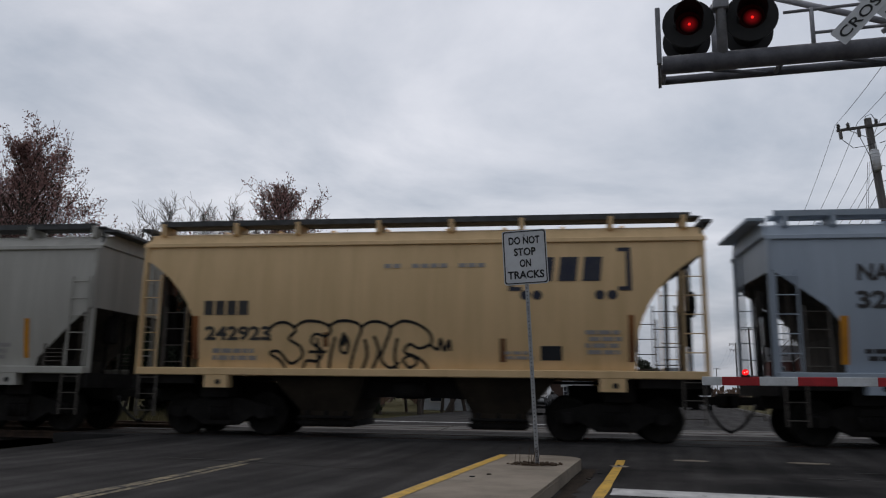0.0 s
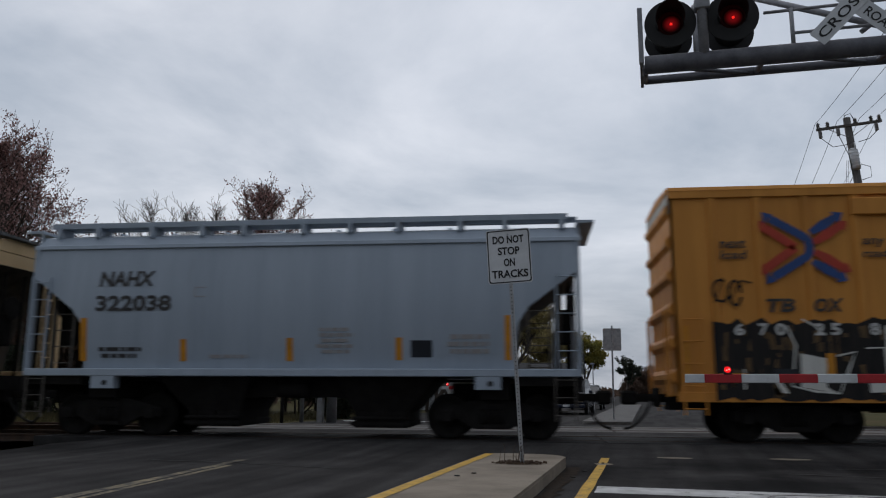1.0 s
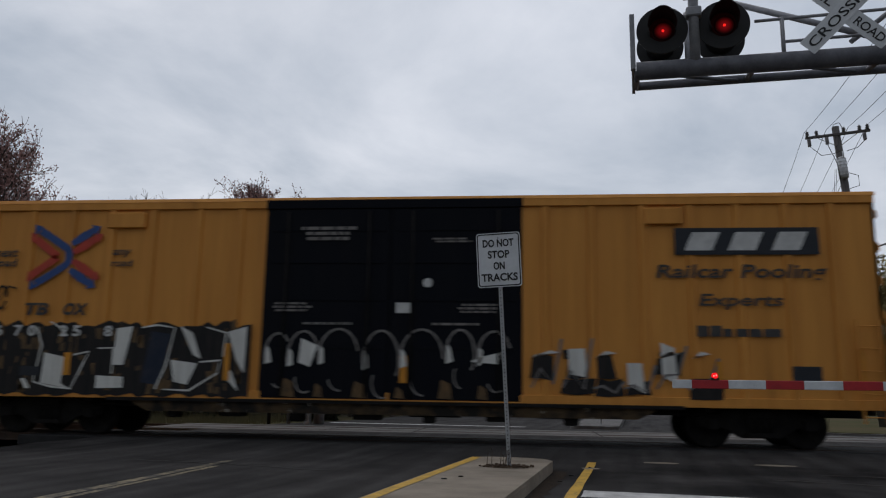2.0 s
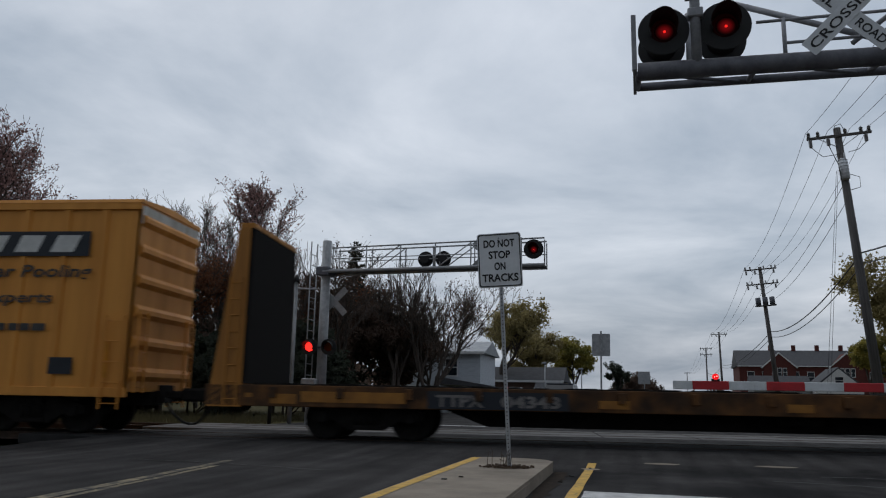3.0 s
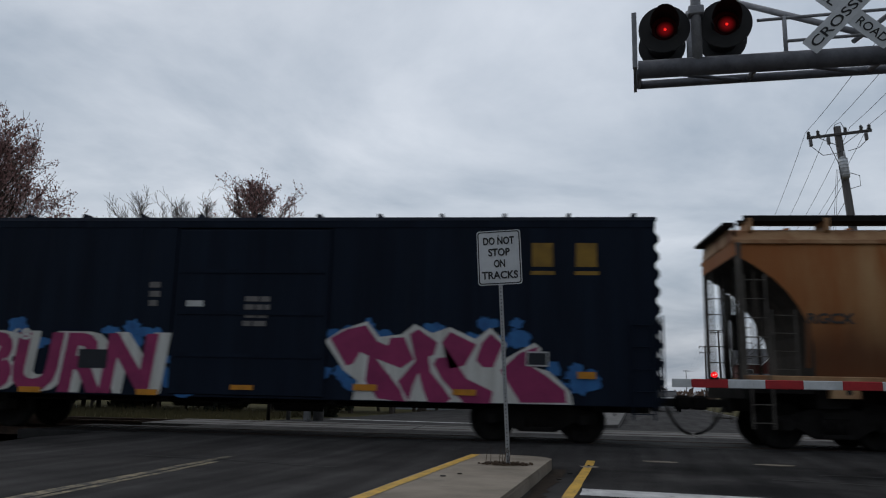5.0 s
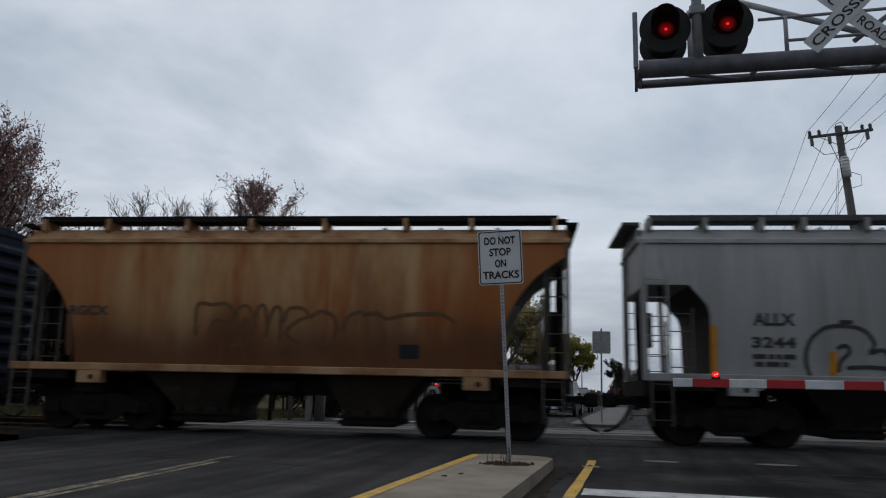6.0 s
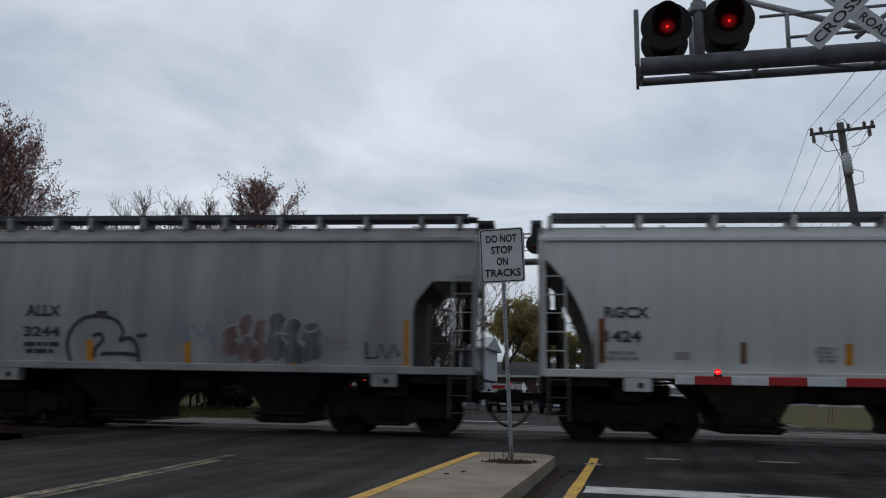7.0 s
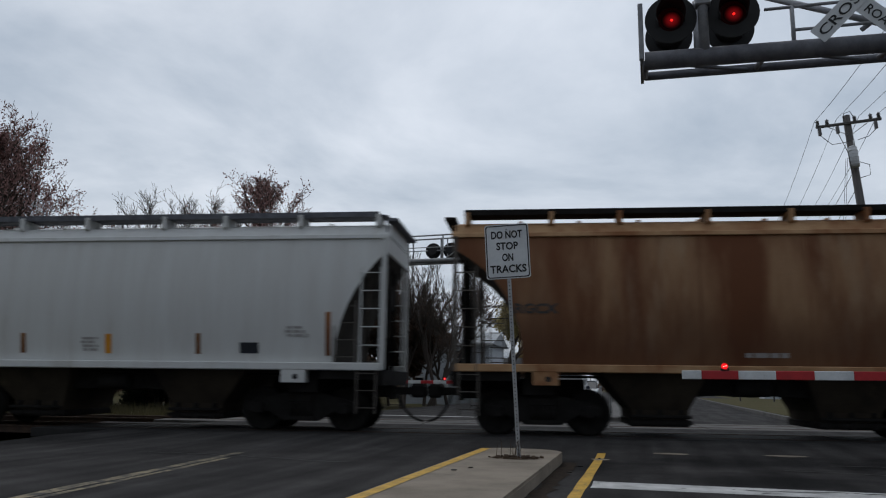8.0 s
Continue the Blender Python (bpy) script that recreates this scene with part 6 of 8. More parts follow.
bulkhead_flatcar()


# ---- crossing equipment ----
def on_road(u, v, z=0.0, lean=0.0, turn=0.0):
    x, y = road_xy(u, v)
    return pose(x, y, z, 0, lean, -math.degrees(ROAD) + turn)


def rounded(w, h, r, n=5):
    pts = []
    for cx, cz, a in ((w / 2 - r, h / 2 - r, 0), (-w / 2 + r, h / 2 - r, 90), (-w / 2 + r, -h / 2 + r, 180), (w / 2 - r, -h / 2 + r, 270)):
        pts += [(cx + r * math.cos(radians(a + 90 * i / n)), cz + r * math.sin(radians(a + 90 * i / n))) for i in range(n + 1)]
    return pts


def sign_post(t, h, w=0.05):
    bm = box(fresh(), -w / 2, w / 2, -w / 2, w / 2, -0.1, h, bev=0.004)
    part("post", bm, M_GALV, t, "perforated galvanised post")
    bm = fresh()
    n = int(h / 0.0508)
    for i in range(n):
        z = 0.06 + i * 0.0508
        box(bm, -0.007, 0.007, -w / 2 - 0.002, -w / 2 + 0.001, z - 0.007, z + 0.007)
    tagged(part("post_holes", bm, M_BLACK, t), kind="stuff")


def track_sign():
    t = thing("road_sign", "white rectangular sign reading DO NOT STOP ON TRACKS", "sign", pose(-0.19, 10.5, 0.06, 0, -2.9, -4))
    sign_post(t, 3.1)
    cx, cz = -0.0, 2.775
    bm = prism(fresh(), [(x + cx, z + cz) for x, z in rounded(0.61, 0.762, 0.04)], "y", -0.035, -0.030)
    part("sign_face", bm, M_SIGNWHITE, t)
    bm = fresh()
    a, b = rounded(0.585, 0.737, 0.035), rounded(0.555, 0.707, 0.028)
    va = [bm.verts.new((x + cx, -0.038, z + cz)) for x, z in a]
    vb = [bm.verts.new((x + cx, -0.038, z + cz)) for x, z in b]
    for i in range(len(va)):
        j = (i + 1) % len(va)
        bm.faces.new((va[i], va[j], vb[j], vb[i]))
    part("border", bm, M_SIGNBLACK, t)
    for words, w, z in (("DO NOT", 0.43, 0.235), ("STOP", 0.30, 0.075), ("ON", 0.155, -0.085), ("TRACKS", 0.50, -0.245)):
        lettering(words, cx - w / 2, cx + w / 2, cz + z - 0.055, cz + z + 0.055, -0.037, M_SIGNBLACK, t, "legend", grow=0.028)
    bm = fresh()
    for z in (2.48, 3.08):
        tube(bm, (0, -0.05, z), (0, -0.03, z), 0.012, seg=8)
    part("bolt", bm, M_GALV, t)
    # bare earth and dead weeds round the post
    bm = fresh()
    rng = random.Random(3)
    pts = [(0.36 * rng.uniform(0.75, 1.15) * math.cos(i / 20 * math.tau), 0.22 * rng.uniform(0.7, 1.15) * math.sin(i / 20 * math.tau)) for i in range(20)]
    bm.faces.new([bm.verts.new((-0.22 + x, 10.5 + y, 0.069)) for x, y in pts])
    for i in range(160):
        a = rng.uniform(0, math.tau)
        r = rng.uniform(0, 0.36)
        x, y = -0.22 + r * math.cos(a), 10.5 + 0.6 * r * math.sin(a)
        box(bm, x - 0.015, x + 0.015, y - 0.01, y + 0.01, 0.066, 0.066 + rng.uniform(0.008, 0.03))
    tagged(part("earth_patch", bm, mat("dead_leaves", (0.10, 0.065, 0.04), (0.045, 0.03, 0.02), 0.95, scale=9, fine=0.4)), "brown earth and dead leaves round the sign post", "earth", kind="stuff")
    bm = fresh()
    for i in range(9):
        x, y = -0.4 + rng.uniform(-0.1, 0.25), 10.46 + rng.uniform(-0.06, 0.06)
        p = (x, y, 0.06)
        q = (x + rng.uniform(-0.05, 0.05), y, 0.06 + rng.uniform(0.08, 0.22))
        tube(bm, p, q, 0.005, 0.003, seg=5)
        tube(bm, q, (q[0] + rng.uniform(-0.06, 0.06), q[1], q[2] + rng.uniform(0.02, 0.06)), 0.003, 0.002, seg=4)
    tagged(part("weed", bm, mat("dry_stalk", (0.07, 0.045, 0.03), None, 0.9)), "dry dead weed stalks beside the sign post", "weed")
    # scraps on the median and in the gutter
    for i, (u, v) in enumerate(((-1.98, 8.9), (-2.1, 8.6), (-0.98, 10.3), (-0.9, 11.1), (-0.72, 12.3))):
        bm = fresh()
        x, y = road_xy(u, v)
        z = 0.068 if u < -1.16 else road_z(y) + 0.004
        n = rng.randint(5, 8)
        ps = [(x + rng.uniform(0.5, 1) * 0.045 * math.cos(k / n * math.tau), y + rng.uniform(0.5, 1) * 0.035 * math.sin(k / n * math.tau)) for k in range(n)]
        prism(bm, ps, "z", z, z + rng.uniform(0.008, 0.02))
        tagged(part("litter", bm, M_CONCRETE if i == 5 else M_BLACK if i % 2 else M_TIE), "small scrap of litter lying on the kerb", "litter", group="scraps on the median")


def signal_head(parent, x, y, z, facing, lens, disc=0.305, name="signal_light", lit=True):
    """A round crossing light: black background disc, lens and hood. facing -1: towards the near side."""
    s = facing
    bm = fresh()
    tube(bm, (x, y, z), (x, y + s * 0.02, z), disc, seg=32)
    tube(bm, (x, y, z), (x, y - s * 0.16, z), 0.19, 0.15, seg=20)
    head = part(name, bm, M_BLACK, parent)
    bm = fresh()
    n = 24
    for i in range(n):
        a0, a1 = radians(-30 + 240 * i / n), radians(-30 + 240 * (i + 1) / n)
        l0 = 0.26 * (0.45 + 0.55 * max(0, math.sin(a0))) + 0.04
        l1 = 0.26 * (0.45 + 0.55 * max(0, math.sin(a1))) + 0.04
        q = [(x + 0.165 * math.cos(a0), y + s * 0.02, z + 0.165 * math.sin(a0)), (x + 0.165 * math.cos(a1), y + s * 0.02, z + 0.165 * math.sin(a1)),
             (x + 0.175 * math.cos(a1), y + s * (0.02 + l1), z + 0.175 * math.sin(a1)), (x + 0.175 * math.cos(a0), y + s * (0.02 + l0), z + 0.175 * math.sin(a0))]
        bm.faces.new([bm.verts.new(p) for p in q])
    bmesh.ops.remove_doubles(bm, verts=bm.verts, dist=0.001)
    bmesh.ops.solidify(bm, geom=bm.faces, thickness=0.006)
    part("hood", bm, M_BLACK, head)
    bm = fresh()
    tube(bm, (x, y + s * 0.02, z), (x, y + s * 0.035, z), 0.15, 0.145, seg=24)
    part("lens", bm, lens, head)
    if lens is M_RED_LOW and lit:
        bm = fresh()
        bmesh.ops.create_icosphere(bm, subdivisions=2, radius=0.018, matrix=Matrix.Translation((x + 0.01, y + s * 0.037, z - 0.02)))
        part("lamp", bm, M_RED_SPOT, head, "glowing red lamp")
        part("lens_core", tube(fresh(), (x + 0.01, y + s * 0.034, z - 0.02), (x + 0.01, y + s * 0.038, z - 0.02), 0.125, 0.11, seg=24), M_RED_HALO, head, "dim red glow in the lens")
    return head


def crossbuck(parent, x, y, z, facing, words=True):
    for ang, text in ((45, "CROSSING"), (-45, "RAIL ROAD")):
        bm = prism(fresh(), rounded(1.18, 0.21, 0.015, 2), "y", 0.0, facing * 0.006)
        m = pose(x, y + (0.008 * facing if ang > 0 else 0), z, 0, -ang, 0)
        bm.transform(m)
        board = part("crossbuck_board", bm, M_SIGNWHITE if words else M_ALU, parent)
        if words:
            spans = ((text, -0.54, 0.54),) if ang > 0 else (("RAIL", -0.54, -0.16), ("ROAD", 0.16, 0.54))
            for word, a, b in spans:
                for letter in lettering(word, a, b, -0.054, 0.054, -0.008, M_SIGNBLACK, board, "legend", grow=0.009):
                    letter.data.transform(m)


def near_gantry():
    """Walkway cantilever over the near lanes, with its lights; the mast stands at the road's edge."""
    t = thing("crossing_gantry", "grey tubular crossing gantry with black signal lights", "signal gantry", on_road(0, 0))
    F, B, Z = 9.10, 9.95, 5.05
    ZF = 4.90
    bm = fresh()
    tube(bm, (0.12, F, ZF), (8.4, F, ZF - 0.13), 0.110, seg=20)
    part("front_beam", bm, M_GANTRY, t)
    bm = tube(fresh(), (0.12, B, Z), (8.4, B, Z - 0.06), 0.055, seg=14)
    part("rear_beam", bm, M_GANTRY, t)
    for u in (0.13, 1.5, 2.9, 4.3, 5.7, 7.1):
        part("cross_member", tube(fresh(), (u, F, ZF - 0.02), (u, B, Z - 0.02), 0.035, seg=8), M_GANTRY, t)
        if u < 7:
            part("diagonal", tube(fresh(), (u + 0.1, F, ZF - 0.03), (u + 1.3, B, Z - 0.03), 0.025, seg=8), M_GANTRY, t)
    bm = box(fresh(), 0.055, 0.115, F - 0.03, F + 0.03, Z - 0.13, Z + 0.60, bev=0.008)
    box(bm, 0.07, 0.11, B - 0.02, B + 0.02, Z - 0.09, Z + 0.62)
    box(bm, 0.07, 0.11, F, B, Z - 0.09, Z - 0.05)
    part("end_frame", bm, M_RAILGREY, t)
    for u, z in ((1.80, Z + 0.07), (1.5, Z + 0.36)):
        part("handrail", tube(fresh(), (u, F, z), (8.4, F, z), 0.02, seg=8), M_RAILGREY, t)
    for u in (1.80, 3.05, 4.4, 5.6, 6.9):
        part("rail_post", tube(fresh(), (u, F, Z - 0.16), (u, F, Z + 0.38), 0.025, seg=8), M_RAILGREY, t)
    part("brace", tube(fresh(), (1.25, B - 0.1, Z + 1.05), (3.25, F + 0.1, Z - 0.1), 0.04, seg=10), M_RAILGREY, t)
    part("brace", tube(fresh(), (2.55, F + 0.12, Z + 0.05), (3.3, F + 0.12, Z + 0.62), 0.03, seg=8), M_RAILGREY, t)
    part("lamp_mast", tube(fresh(), (0.81, F - 0.04, ZF), (0.81, F - 0.04, Z + 1.5), 0.06, seg=12), M_RAILGREY, t)
    part("lamp_mast", tube(fresh(), (0.81, B + 0.04, Z), (0.81, B + 0.04, Z + 1.0), 0.05, seg=12), M_RAILGREY, t)
    bm = tube(fresh(), (0.44, F + 0.03, Z + 0.52), (1.17, F + 0.03, Z + 0.52), 0.03, seg=8)
    box(bm, 0.72, 0.90, F - 0.12, F + 0.03, Z + 0.46, Z + 0.58, bev=0.015)
    box(bm, 0.70, 0.92, F - 0.1, F, Z + 0.72, Z + 0.76)
    part("cross_arm", bm, M_RAILGREY, t)
    signal_head(t, 0.44, F + 0.02, Z + 0.36, -1, M_RED_LOW)
    signal_head(t, 1.15, F + 0.02, Z + 0.36, -1, M_RED_LOW)
    signal_head(t, 0.45, B + 0.08, Z + 0.56, 1, M_RED_DIM)
    signal_head(t, 1.22, B + 0.08, Z + 0.58, 1, M_RED_DIM)
    crossbuck(t, 2.43, F - 0.16, Z + 0.30, -1)
    part("mast", tube(fresh(), (8.4, 9.5, -0.1), (8.4, 9.5, 6.8), 0.19, 0.15, seg=18), M_GANTRY, t)
    part("mast_base", box(fresh(), 7.95, 8.85, 9.05, 9.95, -0.35, 0.05, bev=0.02), M_CONCRETE, t)


def gate(name, u_pivot, u_tip, v, z, turn, label, lamps, first=0.22):
    """A lowered crossing gate: striped arm with red lamps, and its drive on a post."""
    t = thing(name, label, "crossing gate", on_road(0, 0))
    s = 1 if u_pivot > u_tip else -1
    u, red, w = u_tip, False, first
    while s * (u_pivot - u) > 0.5:
        e = u + s * min(w, abs(u_pivot - u))
        bm = box(fresh(), u, e, v - 0.022, v + 0.022, z - 0.05, z + 0.05, bev=0.006)
        part("arm_stripe", bm, M_GATERED if red else M_GATEWHITE, t)
        u, red, w = e, not red, 0.406
    for k in lamps:
        bm = box(fresh(), k - 0.045, k + 0.045, v - 0.03, v + 0.03, z + 0.05, z + 0.075)
        lamp = part("gate_lamp", bm, M_BLACK, t)
        bm = fresh()
        tube(bm, (k, v - 0.035, z + 0.10), (k, v + 0.035, z + 0.10), 0.036, seg=18)
        part("lens", bm, M_RED_GATE, lamp, "lit red gate lamp")
        for du, dz in ((-0.012, -0.004), (0.014, 0.005)):
            bm = fresh()
            bmesh.ops.create_icosphere(bm, subdivisions=1, radius=0.008, matrix=Matrix.Translation((k + du, v - 0.034, z + 0.10 + dz)))
            part("lamp", bm, M_RED_CORE, lamp, "bright core of the lamp")
    bm = box(fresh(), u_pivot - 0.25, u_pivot + 0.25, v + 0.03, v + 0.45, z - 0.3, z + 0.32, bev=0.03)
    box(bm, u_pivot + s * 0.1, u_pivot + s * 1.1, v - 0.04, v + 0.02, z - 0.09, z + 0.09)
    box(bm, u_pivot + s * 0.7, u_pivot + s * 1.15, v - 0.09, v + 0.07, z - 0.2, z + 0.22, bev=0.03)
    part("gate_drive", bm, M_ALU, t)
    part("drive_post", box(fresh(), u_pivot - 0.09, u_pivot + 0.09, v + 0.12, v + 0.3, -0.3, z - 0.28), M_ALU, t)


def far_gantry():
    t = thing("crossing_gantry", "pale aluminium truss gantry beyond the tracks", "signal gantry", on_road(0, 23.5))
    zb, zt, u0, u1 = 4.88, 5.70, -9.9, -2.62
    part("mast", tube(fresh(), (u0, 0, -0.3), (u0, 0, 5.95), 0.17, 0.15, seg=16), M_ALU, t)
    for y in (-0.3, 0.3):
        part("lower_chord", tube(fresh(), (u0, y, zb), (u1, y, zb + 0.06), 0.055, seg=10), M_ALU, t)
        part("upper_chord", tube(fresh(), (u0 + 0.3, y, zt - 0.05), (u1, y, zt + 0.08), 0.026, seg=8), M_ALU, t)
        part("mid_rail", tube(fresh(), (u0 + 0.3, y, (zb + zt) / 2), (u1, y, (zb + zt) / 2 + 0.07), 0.016, seg=6), M_ALU, t)
        n = 7
        for i in range(n):
            u = u0 + 0.35 + i * (u1 - u0 - 0.35) / (n - 1)
            part("truss_post", tube(fresh(), (u, y, zb), (u, y, zt + 0.02), 0.022, seg=6), M_ALU, t)
            if i in (1, 3, 4):
                part("truss_diagonal", tube(fresh(), (u, y, zb + (0 if i != 4 else 0.75)), (u + (u1 - u0 - 0.35) / (n - 1), y, zt - (0 if i != 4 else 0.75)), 0.02, seg=6), M_ALU, t)
    part("walkway", box(fresh(), u0, u1, -0.28, 0.28, zb + 0.04, zb + 0.07), M_GANTRY, t)
    bm = box(fresh(), u0 - 0.22, u0 + 0.22, -0.35, 0.35, zb - 0.12, zb + 0.16, bev=0.02)
    part("mast_clamp", bm, M_GANTRY, t)
    for z, y in ((5.9, 0.25), (5.9, -0.25)):
        bm = tube(fresh(), (u0 - 0.45, y, 0.6), (u0 - 0.45, y, z), 0.022, seg=6)
        for i in range(14):
            tube(bm, (u0 - 0.45, -0.25, 0.8 + i * 0.36), (u0 - 0.45, 0.25, 0.8 + i * 0.36), 0.014, seg=6)
        part("access_ladder", bm, M_ALU, t)
    part("lamp_mast", tube(fresh(), (-6.3, 0.35, zb), (-6.3, 0.35, zt + 0.05), 0.04, seg=8), M_ALU, t)
    signal_head(t, -6.6, 0.42, 5.33, 1, M_RED_DIM, 0.26)
    signal_head(t, -6.0, 0.42, 5.33, 1, M_RED_DIM, 0.26)
    signal_head(t, -2.95, -0.36, 5.42, -1, M_RED_LOW, 0.305)
    signal_head(t, -3.75, -0.36, 5.42, -1, M_RED_DIM, 0.305)
    part("lamp_mast", tube(fresh(), (-3.35, -0.33, zb), (-3.35, -0.33, zt + 0.1), 0.04, seg=8), M_ALU, t)
    crossbuck(t, -4.55, 0.40, 5.45, 1, False)
    crossbuck(t, u0 + 0.22, 0.24, 3.95, 1, False)
    part("cross_arm", tube(fresh(), (u0 - 0.4, -0.2, 2.42), (u0 + 0.4, -0.2, 2.42), 0.03, seg=8), M_GANTRY, t)
    h = signal_head(t, u0 - 0.33, -0.28, 2.42, -1, M_RED_ON, 0.26)
    signal_head(t, u0 + 0.33, -0.28, 2.42, -1, M_RED_DIM, 0.26)
    # bell post and equipment beside the mast
    b = thing("bell_post", "slim grey post with a warning bell", "post", on_road(-10.85, 23.3))
    part("pole", tube(fresh(), (0, 0, -0.3), (0, 0, 4.55), 0.07, 0.06, seg=10), M_ALU, b)
    part("bracket_arm", tube(fresh(), (0, 0, 4.35), (0.75, 0, 4.30), 0.03, seg=8), M_ALU, b)
    bm = fresh()
    tube(bm, (0, -0.05, 4.55), (0, 0.05, 4.78), 0.13, 0.05, seg=14)
    part("bell", bm, M_BLACK, b)
    c = thing("signal_cabinet", "white steel signal cabinet beside the tracks", "cabinet", on_road(-11.5, 23.2))
    part("body", box(fresh(), -0.35, 0.3, -0.3, 0.3, 1.12, 1.62, bev=0.02), M_SIGNWHITE, c)
    part("stand", tube(fresh(), (0, 0, -0.3), (0, 0, 1.12), 0.06, seg=10), M_DARKSTEEL, c)
    part("lid", box(fresh(), -0.38, 0.33, -0.33, 0.33, 1.62, 1.66, bev=0.008), M_ALU, c)
    one_box("door", M_SIGNWHITE, c, -0.28, 0.22, -0.312, -0.3, 1.18, 1.56)


def back_sign():
    t = thing("road_sign", "plain metal back of a road sign on the far median", "sign", on_road(-1.18, 27.3, 0.05, 0.6))
    sign_post(t, 3.2, 0.06)
    bm = prism(fresh(), [(x, z + 2.72) for x, z in rounded(0.62, 0.77, 0.04)], "y", 0.035, 0.04)
    part("sign_face", bm, M_GALV, t)
    t = thing("road_sign", "small far road sign seen from behind", "sign", on_road(0.6, 62, 0))
    sign_post(t, 2.9, 0.06)
    part("sign_face", prism(fresh(), [(x, z + 2.5) for x, z in rounded(0.9, 0.95, 0.04)], "y", 0.035, 0.04), M_GALV, t)


# ---- utility poles and wires ----
M_POLE = mat("weathered_pole", (0.125, 0.118, 0.115), (0.065, 0.061, 0.059), 0.9, scale=2, stretch=(8, 8, 0.5), bump=0.3)
M_WIRE = mat("wire", (0.03, 0.03, 0.032), None, 0.6)
M_CERAMIC = mat("insulator", (0.11, 0.10, 0.10), (0.2, 0.2, 0.2), 0.3)
POLES = [(8.0, 2.0, 11.2, -1.5, 0), (13.05, 30.0, 11.45, -4.1, 1), (19.0, 60.5, 11.0, -4.6, 2), (30.0, 122.0, 11.0, -1.0, 0), (36.4, 160.0, 11.0, 0.0, 3), (63.0, 310.0, 11.0, 0.0, 0)]


def pole_top(i, du=0.0, dz=0.0):
    x, y, h, lean, _ = POLES[i]
    m = pose(x, y, -0.3, 0, lean, -9)
    return m @ Vector((du, 0, h + 0.3 + dz))


def wire(p, q, sag, r, name="power_line"):
    pts = [p.lerp(q, i / 16) - Vector((0, 0, sag * 4 * (i / 16) * (1 - i / 16))) for i in range(17)]
    bm = swept(pts, r)
    tagged(part(name, bm, M_WIRE), "thin black overhead line between poles", "cable", group="overhead lines")


